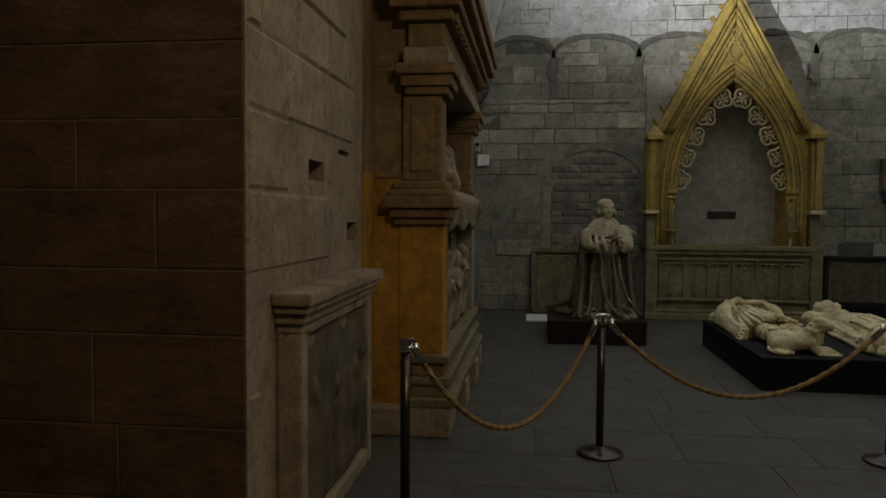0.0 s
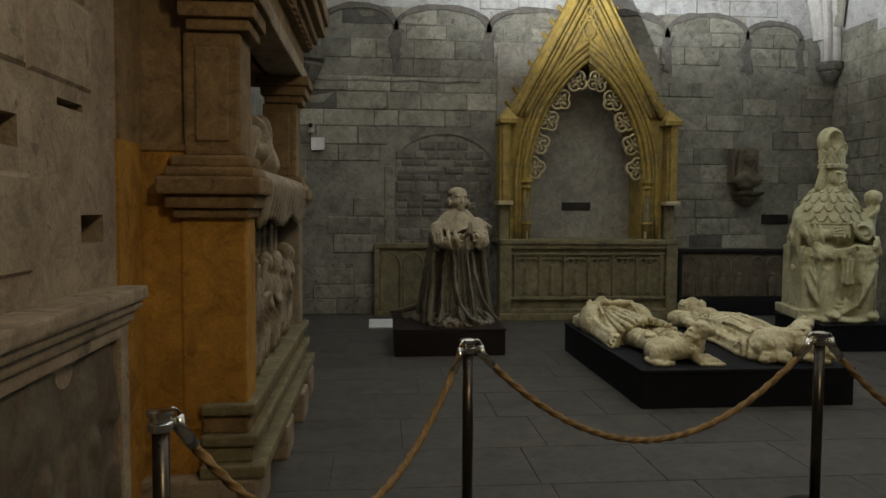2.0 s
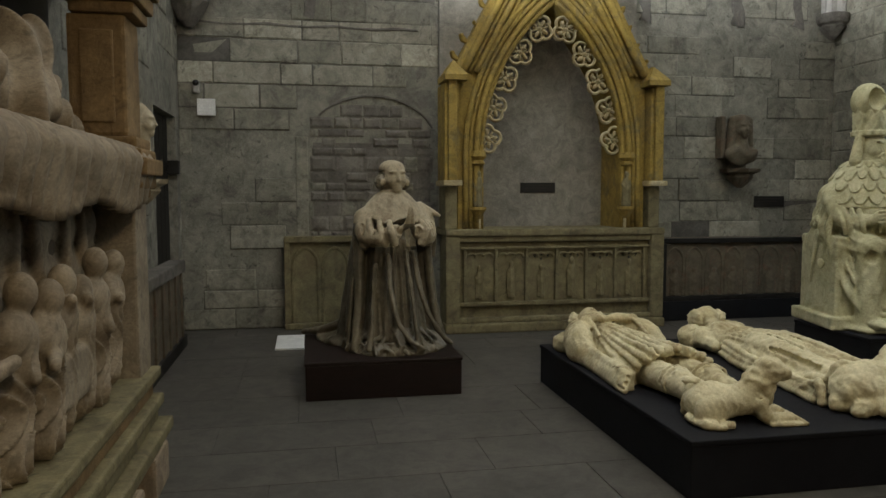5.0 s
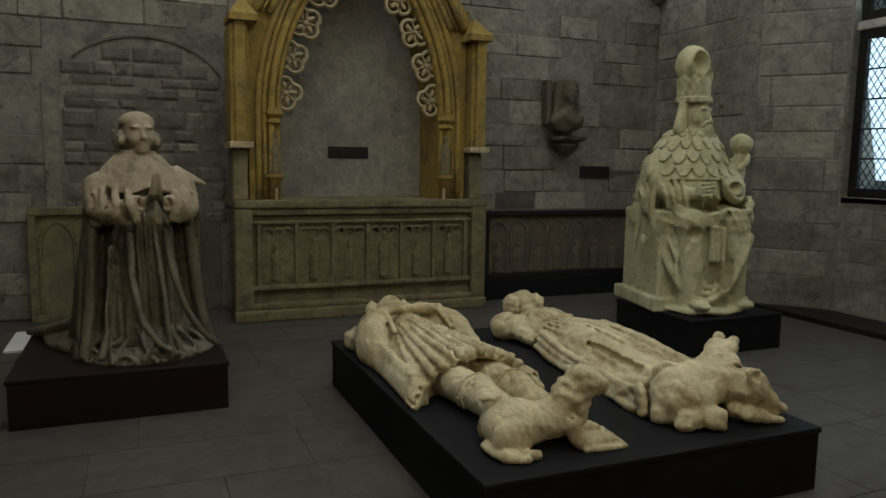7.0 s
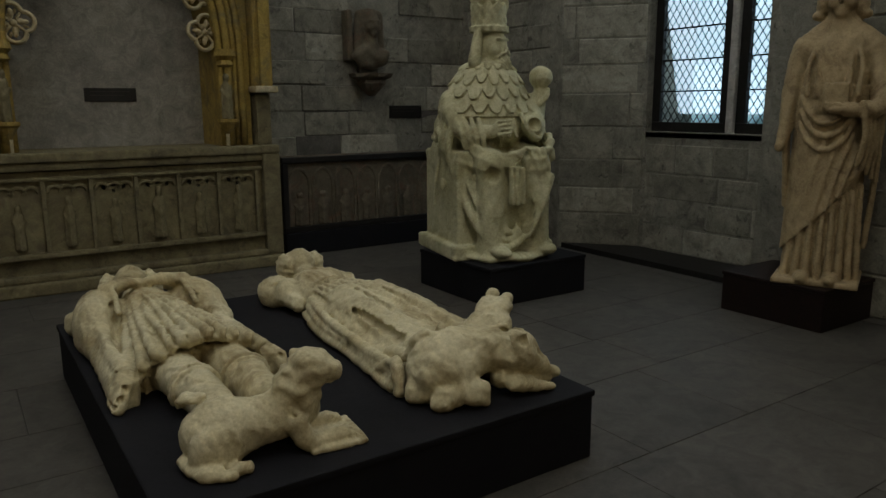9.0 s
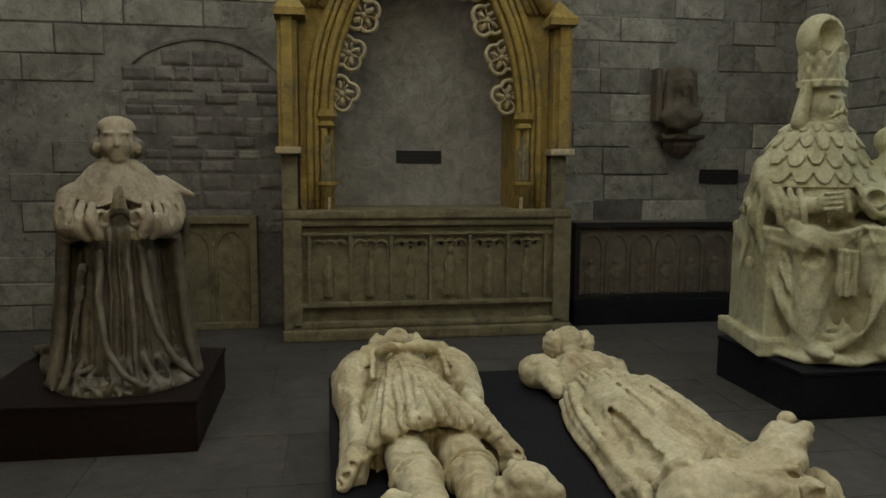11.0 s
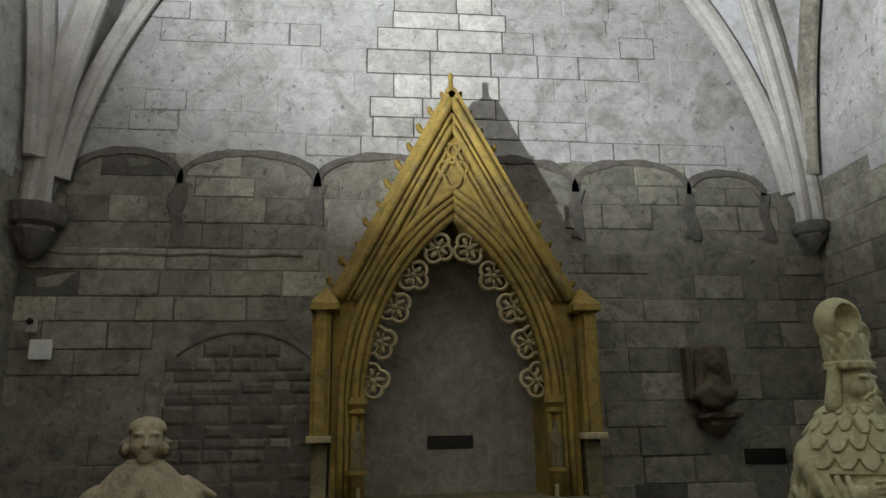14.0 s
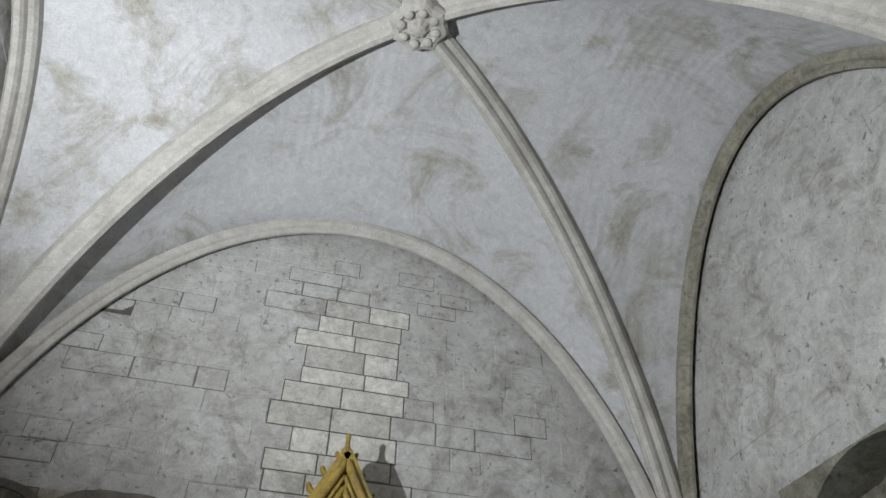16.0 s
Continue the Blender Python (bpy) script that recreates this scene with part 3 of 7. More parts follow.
for x, sx in ((XL + 0.16, -1), (XR - 0.16, 1)):
    corbel = structure(new("corbel"), "carved stone corbel under the vault ribs", "corbel")
    bm = bmesh.new()
    lathe(bm, [(0.04, -0.42), (0.10, -0.36), (0.17, -0.24), (0.22, -0.16), (0.20, -0.12), (0.26, -0.08), (0.28, 0.0), (0.28, 0.10), (0.22, 0.12)], 20, flute=lambda a, z: 1 + (0.10 * math.sin(5 * a + 20 * z) if -0.3 < z < -0.1 else 0))
    part("corbel_body", bm, M_SCAR, corbel)
    corbel.matrix_world = pose(x, YB - 0.14, SPRING - 0.10) @ Matrix.Diagonal((1, 1, 1, 1) if sx < 0 else (0.7, 0.7, 0.62, 1))

# slipped length of wall rib
rib_piece = structure(box("rib_fragment", (-0.16, -0.05, -0.48), (0.16, 0.05, 0.48), M_CLEAN, bevel=0.02), "slipped pale length of wall rib", "rib fragment")
rib_piece.matrix_world = pose(6.02, YB - 0.06, 6.35, 0, -33, 0)


# ---- arch scars on the end wall ----
def scar(path, width, name="arch_scar"):
    bm = bmesh.new()
    pts = [(x, YB - 0.010, z) for x, z in path]
    w2 = [width * (0.8 + 0.55 * noise.noise(Vector((x * 5, z * 5, 3)))) for x, z in path]
    rows = []
    for i, q in enumerate(pts):
        a, b = Vector(pts[max(0, i - 1)]), Vector(pts[min(len(pts) - 1, i + 1)])
        t = (b - a).normalized()
        s = t.cross(Vector((0, 1, 0)))
        rows.append([bm.verts.new(Vector(q) + s * d * w2[i] + Vector((0, e, 0))) for d, e in ((-0.5, 0.006), (-0.38, -0.013), (0.38, -0.013), (0.5, 0.006))])
    for r0, r1 in zip(rows, rows[1:]):
        for k in range(3):
            bm.faces.new((r0[k], r0[k + 1], r1[k + 1], r1[k]))
    bmesh.ops.recalc_face_normals(bm, faces=bm.faces)
    return part(name, bm, M_SCAR, wall_end, "dark mortar scar of a former arch")


for a, b in zip(CUSPS, CUSPS[1:]):
    scar(scar_arc(a, b), 0.12)
for c, low in ((-0.03, 3.62), (1.375, 3.85), (4.16, 3.75), (5.45, 3.75), (6.32, 3.75)):
    scar([(c + 0.02 * math.sin(k), low + (4.30 - low) * k / 8) for k in range(9)], 0.20)
scar([(XL, 3.52 + 0.01 * math.sin(k * 2)) if k == 0 else (XL + k * 0.25, 3.52 + 0.012 * math.sin(k * 2)) for k in range(12)], 0.035)

# ---- window ----
window_1 = structure(new("window_1"), "tall leaded window of two lights with dark iron casements", "window")
box("mullion", (7.50, 9.15, 1.26), (7.72, 9.23, 4.36), M_CLEAN, window_1, bevel=0.015, label="pale stone mullion")
box("transom", (7.50, EY0, 2.98), (7.72, 10.14, 3.07), M_CLEAN, window_1, bevel=0.015, label="pale stone transom")
box("sill", (7.46, EY0, 1.20), (7.80, 10.14, 1.27), M_WALL, window_1, bevel=0.01)


def casement(y0, y1, z0, z1):
    f = new("casement")
    f.parent = window_1
    t = 0.095
    for lo, hi in (((7.54, y0, z0), (7.60, y1, z0 + t)), ((7.54, y0, z1 - t), (7.60, y1, z1)), ((7.54, y0, z0 + t), (7.60, y0 + t, z1 - t)), ((7.54, y1 - t, z0 + t), (7.60, y1, z1 - t))):
        box("frame_bar", lo, hi, M_DARK, f, bevel=0.008)
    g = box("pane", (7.575, y0 + t, z0 + t), (7.579, y1 - t, z1 - t), M_GLASS, f, label="bluish old glass")
    g.visible_shadow = False
    bm = bmesh.new()
    a0, a1, c0, c1 = y0 + t, y1 - t, z0 + t, z1 - t
    step = 0.078
    def strip(p, q, w=0.0035):
        sweep(bm, [p, q], [(-w, -w), (w, -w), (w, w), (-w, w)], up=(1, 0, 0))
    k = -60
    while k < 60:
        for s in (1, -1):
            c = c0 + k * step * 1.5                                          # z = c + s * 1.5 * (y - a0)
            ys = sorted([a0, a1, a0 + (c0 - c) / (s * 1.5), a0 + (c1 - c) / (s * 1.5)])
            p, q = ys[1], ys[2]
            zp, zq = c + s * 1.5 * (p - a0), c + s * 1.5 * (q - a0)
            if a0 <= p < q <= a1 and q - p > 0.01 and c0 - 0.01 <= min(zp, zq) and max(zp, zq) <= c1 + 0.01:
                strip((7.572, p, zp), (7.572, q, zq))
        k += 1
    part("lead_lattice", bm, M_DARK, f)
    for k in range(1, 5):
        z = c0 + (c1 - c0) * k / 5
        box("saddle_bar", (7.552, a0, z - 0.008), (7.566, a1, z + 0.008), M_DARK, f)


for y0, y1 in ((9.23, 10.13), (EY0 + 0.01, 9.15)):
    casement(y0, y1, 1.27, 2.98)
    casement(y0, y1, 3.07, 4.34)
outside = structure(mesh_object("backdrop", [(8.6, 6.5, -0.5), (8.6, 12.2, -0.5), (8.6, 12.2, 6), (8.6, 6.5, 6)], [(0, 1, 2, 3)], M_OUTSIDE), "bright overcast daylight and leaves outside the window", "backdrop")

# ---- door in the left wall ----
door_1 = structure(new("door_1"), "dark plank door with iron hinges set in the side wall", "door")
for k in range(5):
    box("door_plank", (-1.64, 11.13 + k * 0.234, 0.01), (-1.59, 11.13 + k * 0.234 + 0.230, 2.42), M_DARK, door_1, bevel=0.006)
for z in (0.35, 1.85):
    box("hinge", (-1.59, 11.35, z), (-1.575, 12.29, z + 0.06), M_DARK, door_1)
    box("hinge_pin", (-1.60, 12.22, z - 0.05), (-1.46, 12.31, z + 0.10), M_DARK, door_1, bevel=0.01)


# ---- canopied tomb against the end wall ----
TX0, TX1, TF = 1.46, 4.06, 11.74
tomb = tagged(new("canopied_tomb"), "gothic wall tomb with golden ochre gable, cusped arch and carved chest", "tomb")
box("chest", (TX0 + 0.06, TF + 0.06, 0.0), (TX1 - 0.06, YB, 1.02), M_TOMB, tomb, bevel=0.01)
box("plinth", (TX0 - 0.03, TF - 0.05, 0.0), (TX1 + 0.03, TF + 0.2, 0.11), M_TOMB, tomb, bevel=0.02)
box("plinth_step", (TX0 + 0.05, TF - 0.02, 0.11), (TX1 - 0.05, TF + 0.2, 0.17), M_TOMB, tomb, bevel=0.02)
box("ledge", (TX0 + 0.10, TF + 0.0, 0.30), (TX1 - 0.10, TF + 0.1, 0.345), M_TOMB, tomb, bevel=0.012)
box("top_slab", (TX0 - 0.02, TF - 0.03, 1.10), (TX1 + 0.02, YB, 1.18), M_TOMB, tomb, bevel=0.02)
box("top_moulding", (TX0 + 0.02, TF + 0.0, 1.03), (TX1 - 0.02, TF + 0.2, 1.10), M_TOMB, tomb, bevel=0.03)
box("under_moulding", (TX0 + 0.14, TF + 0.02, 0.945), (TX1 - 0.14, TF + 0.2, 0.975), M_TOMB, tomb, bevel=0.012)
for x0, x1 in ((TX0 - 0.02, TX0 + 0.15), (TX1 - 0.15, TX1 + 0.02)):
    box("corner_buttress", (x0, TF - 0.02, 0.11), (x1, TF + 0.25, 1.10), M_TOMB, tomb, bevel=0.018)
box("niche_back", (1.5, YB - 0.10, 1.18), (4.0, YB, 4.1), M_NICHE, tomb, label="plain grey plaster at the back of the niche")


def small_figure(s):
    def fn(X, Y, Z):
        d = cap(X, Y, Z, (0, 0, 0.03), (0, 0, 0.31), 0.062, 0.052) + 0.006 * np.sin(X * 130)
        d = smin(d, cap(X, Y, Z, (-0.062, -0.01, 0.27), (-0.01, -0.048, 0.20), 0.014), 0.015)
        d = smin(d, cap(X, Y, Z, (0.062, -0.01, 0.27), (0.01, -0.048, 0.22), 0.014), 0.015)
        return smin(d, ell(X, Y, Z, (0, -0.01, 0.385), (0.036, 0.042, 0.046)), 0.015)
    return fn


proto = field_mesh("saint_figure", small_figure(1), (-0.14, -0.11, 0), (0.14, 0.11, 0.46), 0.012, M_TOMB, tomb)
FIG = proto.data
proto.matrix_world = pose(TX0 + 0.38, TF + 0.055, 0.38) @ Matrix.Diagonal((0.75, 0.7, 0.9, 1))
N6 = 6
span = (TX1 - TX0 - 0.42) / N6
for k in range(N6 + 1):
    x = TX0 + 0.21 + k * span
    box("panel_mullion", (x - 0.018, TF + 0.015, 0.345), (x + 0.018, TF + 0.08, 0.945), M_TOMB, tomb, bevel=0.01)
for k in range(N6):
    x = TX0 + 0.21 + (k + 0.5) * span
    if k:
        f = new("saint_figure", FIG)
        f.parent = tomb
        f.matrix_world = pose(x, TF + (0.035 if k == 3 else 0.052), 0.38) @ Matrix.Diagonal((0.85, 1, 1.1, 1) if k == 3 else (0.75, 0.8, 0.9 + 0.12 * (k % 2), 1))
    bm = bmesh.new()
    for e in (-1, 0, 1):
        pts = [(x + e * 0.095 + 0.055 * math.cos(a), TF + 0.05, 0.845 + 0.055 * math.sin(a)) for a in np.linspace(math.pi * 0.02, math.pi * 0.98, 9)]
        sweep(bm, pts, roll(0.015, 6), up=(0, -1, 0))
    part("trefoil_head", bm, M_TOMB, tomb)
    if k < 2:
        continue
    # dark discs imitate the shade inside pierced tracery
    bm = bmesh.new()
    for cx, cz, r in ((-0.075, 0.865, 0.030), (0.075, 0.865, 0.030), (0.0, 0.885, 0.026), (0.0, 0.83, 0.02)):
        lathe(bm, [(r, 0.0), (r * 0.8, 0.006)], 10, Matrix.Translation((x + cx, TF + 0.066, cz)) @ Matrix.Rotation(radians(90), 4, "X"))
    part("pierced_foil", bm, M_DARK, tomb, "dark discs drawn as the shade in tracery holes")

# the canopy: left half outlines, then mirrored about x = CX
CX = 2.735
APEX, SHOULDER = 5.02, 2.92


def inner_arch(off, steps=22):
    """Pointed arch, from the foot up to the crown, moved outwards by off."""
    hw, sp, top = 0.83 + off, 2.02, 3.74 + off * 1.35
    pts = [(-hw, 1.18), (-hw, 1.6)]
    R = ((top - sp) ** 2 + hw ** 2) / (2 * hw)
    for k in range(steps + 1):
        a = math.asin(min(1, (top - sp) / R)) * k / steps
        pts.append((-hw + R - R * math.cos(a), sp + R * math.sin(a)))
    return pts


def gable(off):
    d = off
    return [(-1.13 - d * 0.5, 1.18), (-1.13 - d * 0.5, SHOULDER), (-1.10 - d, SHOULDER + 0.02), (0, APEX + d * 1.9)]


def resample(pts, n):
    pts = [Vector((*q, 0)) for q in pts]
    ls = [0]
    for a, b in zip(pts, pts[1:]):
        ls.append(ls[-1] + (b - a).length)
    out, j = [], 0
    for k in range(n):
        t = ls[-1] * k / (n - 1)
        while j < len(pts) - 2 and ls[j + 1] < t:
            j += 1
        f = (t - ls[j]) / max(1e-6, ls[j + 1] - ls[j])
        q = pts[j].lerp(pts[j + 1], min(1, f))
        out.append((q.x, q.y))
    return out


bm = bmesh.new()
NA = 40
A, B = resample(inner_arch(0.0), NA), resample(gable(0.0), NA)
yf, yb = TF + 0.12, YB - 0.10
for s in (-1, 1):
    grid = [[bm.verts.new((CX - s * q[0], y, q[1])) for q in (a, b) for y in (yf, yb)] for a, b in zip(A, B)]
    for g0, g1 in zip(grid, grid[1:]):
        for i, j in ((0, 2), (2, 3), (3, 1), (1, 0)):
            bm.faces.new((g0[i], g0[j], g1[j], g1[i]))
bmesh.ops.recalc_face_normals(bm, faces=bm.faces)
part("canopy_body", bm, M_GOLD, tomb, "golden ochre stained stone")
for off, r, y in ((0.03, 0.028, yf), (0.09, 0.036, yf - 0.03), (0.155, 0.026, yf - 0.01), (0.215, 0.034, yf - 0.02)):
    for s in (-1, 1):
        bm = bmesh.new()
        sweep(bm, [(CX - s * x, y, z) for x, z in inner_arch(off)], roll(r, 8), up=(0, -1, 0))
        part("arch_moulding", bm, M_GOLD, tomb, smooth=True)
for off, r, y in ((-0.02, 0.045, yf - 0.05), (-0.10, 0.022, yf - 0.03), (-0.17, 0.034, yf - 0.04), (-0.25, 0.02, yf - 0.01), (-0.32, 0.028, yf - 0.01)):
    for s in (-1, 1):
        low = 0.0 if off > -0.2 else 0.30
        pts = [(-1.10 - off, SHOULDER + 0.02), (0, APEX + off * 1.9)]
        (x0, z0), (x1, z1) = pts
        pts = [(x0 + (x1 - x0) * t, z0 + (z1 - z0) * t) for t in np.linspace(low, 1, 12)]
        bm = bmesh.new()
        sweep(bm, [(CX - s * x, y, z) for x, z in pts], roll(r, 8), up=(0, -1, 0))
        part("gable_moulding", bm, M_GOLD, tomb, smooth=True)
# coping on the gable's outer slope
for s in (-1, 1):
    bm = bmesh.new()
    sweep(bm, [(CX - s * (-1.14 + 1.14 * t), yf + 0.06, SHOULDER + 0.02 + (APEX - SHOULDER + 0.05) * t) for t in np.linspace(0, 1, 14)], [(-0.05, -0.14), (0.05, -0.14), (0.05, 0.10), (-0.05, 0.10)], up=(0, -1, 0))
    part("gable_coping", bm, M_GOLD, tomb)
    for k in range(11):
        t = 0.06 + 0.9 * k / 10
        def leaf(X, Y, Z):
            d = cap(X, Y, Z, (0, 0, 0), (0.06, 0, 0.045), 0.022, 0.034)
            return smin(d, ell(X, Y, Z, (0.075, 0, 0.08), (0.028, 0.05, 0.028)), 0.02)
        if k == 0 and s == -1:
            CROCKET = field_mesh("crocket", leaf, (-0.05, -0.07, -0.05), (0.13, 0.07, 0.14), 0.010, M_GOLD, tomb).data
            c = [o for o in tomb.children if o.name == "crocket"][0]
        else:
            c = new("crocket", CROCKET)
            c.parent = tomb
        size = random.choice((0.5, 0.75, 0.9, 1.0, 0.65))
        c.matrix_world = pose(CX - s * (-1.18 + 1.18 * t), yf + 0.06, SHOULDER + 0.03 + (APEX - SHOULDER + 0.08) * t, 0, 0, 180 if s == -1 else 0) @ Matrix.Diagonal((size, 1, size, 1))
bm = bmesh.new()
lathe(bm, [(0.05, -0.1), (0.045, 0.05), (0.03, 0.08), (0.06, 0.11), (0.03, 0.14), (0.022, 0.22), (0.03, 0.27), (0.012, 0.30)], 10)
place(part("finial", bm, M_GOLD, tomb), pose(CX, yf + 0.04, APEX))
# little tracery under the gable's point
for z, r in ((4.22, 0.13), (4.46, 0.07)):
    bm = bmesh.new()
    sweep(bm, [(CX + r * (1 + 0.25 * math.cos(3 * a + math.pi / 2 + math.pi)) * math.cos(a), yf - 0.015, z + r * (1 + 0.25 * math.cos(3 * a + math.pi / 2 + math.pi)) * math.sin(a)) for a in np.linspace(0, 2 * math.pi, 28)[:-1]], roll(0.022, 6), up=(0, -1, 0), closed=True)
    part("trefoil", bm, M_GOLD, tomb, smooth=True)
# cusped tracery hanging in the arch: ringed quatrefoils filled with leaves
QF = None
for s in (-1, 1):
    for k, (x, z, rad) in enumerate(((0.765, 2.21, 1.0), (0.70, 2.565, 1.0), (0.565, 2.895, 1.0), (0.39, 3.20, 1.0), (0.155, 3.47, 0.98))):
        if QF is None:
            bm = bmesh.new()
            ring = []
            for a in np.linspace(0, 2 * math.pi, 65)[:-1]:
                da = (a + math.pi / 4) % (math.pi / 2) - math.pi / 4
                r = 0.078 * math.cos(da) + math.sqrt(0.078 ** 2 - (0.078 * math.sin(da)) ** 2 + 1e-5)
                ring.append((r * math.cos(a), 0, r * math.sin(a)))
            sweep(bm, ring, roll(0.019, 7), up=(0, -1, 0), closed=True)
            for e in range(4):
                a = e * math.pi / 2
                for j, (g, q) in enumerate(((0.075, 0.036), (0.045, 0.03), (0.095, 0.022))):
                    w = a + (0.0, 0.35, -0.38)[j]
                    bmesh.ops.create_icosphere(bm, subdivisions=2, radius=q, matrix=pose(g * math.cos(w), 0.012 * j, g * math.sin(w), 0, -math.degrees(w), 0) @ Matrix.Diagonal((1.2, 0.55, 0.62, 1)))
                c = a + math.pi / 4
                sweep(bm, [(0.112 * math.cos(c), 0, 0.112 * math.sin(c)), (0.03 * math.cos(c), 0, 0.03 * math.sin(c))], roll(0.012, 5), up=(0, -1, 0))
            bmesh.ops.create_icosphere(bm, subdivisions=2, radius=0.030, matrix=Matrix.Diagonal((1, 0.8, 1, 1)))
            o = part("quatrefoil", bm, M_TRACERY, tomb, smooth=True)
            QF = o.data
        else:
            o = new("quatrefoil", QF)
            o.parent = tomb
        o.matrix_world = pose(CX + s * x, yf + 0.07, z, 0, s * (8 + 13 * k), 0) @ Matrix.Diagonal((rad * (1 - 0.015 * (k % 2)), 1.5, rad, 1))
# outer pilasters with caps, and figured brackets inside
for s in (-1, 1):
    x = CX + s * 1.225
    for e, w in ((0.0, 0.085), (0.055, 0.05)):
        box("pilaster", (x - w, TF - 0.02 - e, 1.72), (x + w, TF + 0.4, 2.80 + e), M_GOLD, tomb, bevel=0.012)
    box("pilaster_foot", (x - 0.11, TF - 0.09, 1.67), (x + 0.11, TF + 0.4, 1.73), M_TRACERY, tomb, bevel=0.015)
    box("lower_shaft", (x - 0.07, TF + 0.03, 1.18), (x + 0.07, TF + 0.4, 1.67), M_TOMB, tomb, bevel=0.015)
    bm = bmesh.new()
    vs = [(-0.13, -0.13, 0), (0.13, -0.13, 0), (0.13, 0.3, 0), (-0.13, 0.3, 0), (-0.13, -0.13, 0.06), (0.13, -0.13, 0.06), (0.13, 0.3, 0.06), (-0.13, 0.3, 0.06), (0, 0.05, 0.24), (0, 0.3, 0.24)]
    b = [bm.verts.new(v) for v in vs]
    for f in ((3, 2, 1, 0), (0, 1, 5, 4), (1, 2, 6, 5), (2, 3, 7, 6), (3, 0, 4, 7), (4, 5, 8), (5, 6, 9, 8), (6, 7, 9), (7, 4, 8, 9)):
        bm.faces.new([b[i] for i in f])
    place(part("pilaster_cap", bm, M_GOLD, tomb), pose(x - s * 0.03, TF, 2.82))
    f = new("bracket_figure", FIG)
    f.parent = tomb
    f.matrix_world = pose(CX + s * 0.90, TF + 0.10, 1.42) @ Matrix.Diagonal((0.9, 1, 1.0, 1))
    bm = bmesh.new()
    lathe(bm, [(0.02, -0.14), (0.05, -0.08), (0.08, -0.02), (0.10, 0.0), (0.10, 0.03)], 12)
    place(part("bracket", bm, M_GOLD, tomb), pose(CX + s * 0.90, TF + 0.10, 1.40))
    bm = bmesh.new()
    lathe(bm, [(0.035, 0), (0.035, 0.22), (0.045, 0.24)], 10)
    place(part("colonnette", bm, M_TRACERY, tomb), pose(CX + s * 0.90, TF + 0.10, 1.18))
    bm = bmesh.new()
    lathe(bm, [(0.06, 0), (0.085, 0.02), (0.06, 0.06), (0.10, 0.10), (0.085, 0.16)], 8)
    place(part("little_canopy", bm, M_GOLD, tomb), pose(CX + s * 0.90, TF + 0.10, 1.90))


def plaque(x0, x1, z0, z1, y, label, name="label_plaque"):
    p = tagged(new(name), label, "label")
    box("plate", (x0, y - 0.012, z0), (x1, y, z1), M_PLAQUE, p, bevel=0.003)
    for k in range(2):
        box("text_line", (x0 + 0.05, y - 0.0135, z1 - 0.035 - k * 0.035), (x1 - 0.06 - 0.05 * k, y - 0.0115, z1 - 0.030 - k * 0.035), M_LETTER, p)
    return p


plaque(2.507, 2.956, 1.593, 1.717, YB - 0.10, "small black label plaque fixed inside the tomb niche")
plaque(5.759, 6.20, 1.40, 1.545, YB - 0.012, "small black label plaque on the end wall")


# ---- carved chest fronts standing along the end wall ----
def arcade_relief(name, x0, x1, z0, z1, y, depth, bays, mat, frame_mat, label, figures=True, fw=0.07):
    t = tagged(new(name), label, "relief")
    box("backing", (x0, y + 0.05, z0), (x1, y + depth, z1), mat, t)
    for lo, hi in (((x0, y, z1 - fw), (x1, y + 0.06, z1)), ((x0, y, z0), (x1, y + 0.06, z0 + fw)), ((x0, y, z0 + fw), (x0 + fw, y + 0.06, z1 - fw)), ((x1 - fw, y, z0 + fw), (x1, y + 0.06, z1 - fw))):
        box("frame_side", lo, hi, frame_mat, t, bevel=0.01)
    w = (x1 - x0 - 2 * fw) / bays
    for k in range(bays):
        c = x0 + fw + (k + 0.5) * w
        h = z1 - fw - 0.06
        bm = bmesh.new()
        sp = h - w * 0.62
        pts = [(c - w * 0.42, y + 0.05, z0 + fw), (c - w * 0.42, y + 0.05, sp)] + [(c - w * 0.42 * math.cos(a) ** 1.2, y + 0.05, sp + w * 0.6 * math.sin(a)) for a in np.linspace(0.15, math.pi / 2 - 0.02, 7)]
        pts += [(2 * c - q[0], q[1], q[2]) for q in pts[::-1]]
        sweep(bm, pts, roll(0.018, 6), up=(0, -1, 0))
        part("blind_arch", bm, mat, t)
        if figures:
            f = new("saint_figure", FIG)
            f.data = FIG.copy()
            f.data.materials[0] = mat
            f.parent = t
            s = (sp - z0 - fw) / 0.52
            f.matrix_world = pose(c, y + 0.06, z0 + fw) @ Matrix.Diagonal((min(1.3, w / 0.26), 0.8, s, 1))
    return t


arcade_relief("relief_panel", -0.35, 1.17, 0.0, 1.085, 12.32, 0.20, 4, M_TOMB, M_TOMB, "grey stone relief panel with pointed blind arches against the wall", figures=False)
frieze = arcade_relief("carved_frieze", 4.23, 6.75, 0.24, 1.025, 12.05, 0.30, 9, M_DARKRELIEF, M_DARK, "dark framed stone frieze of saints under an arcade", fw=0.06)
box("base", (4.23, 12.03, 0.0), (6.75, 12.45, 0.24), M_BLACK, frieze, bevel=0.01, label="black painted base")


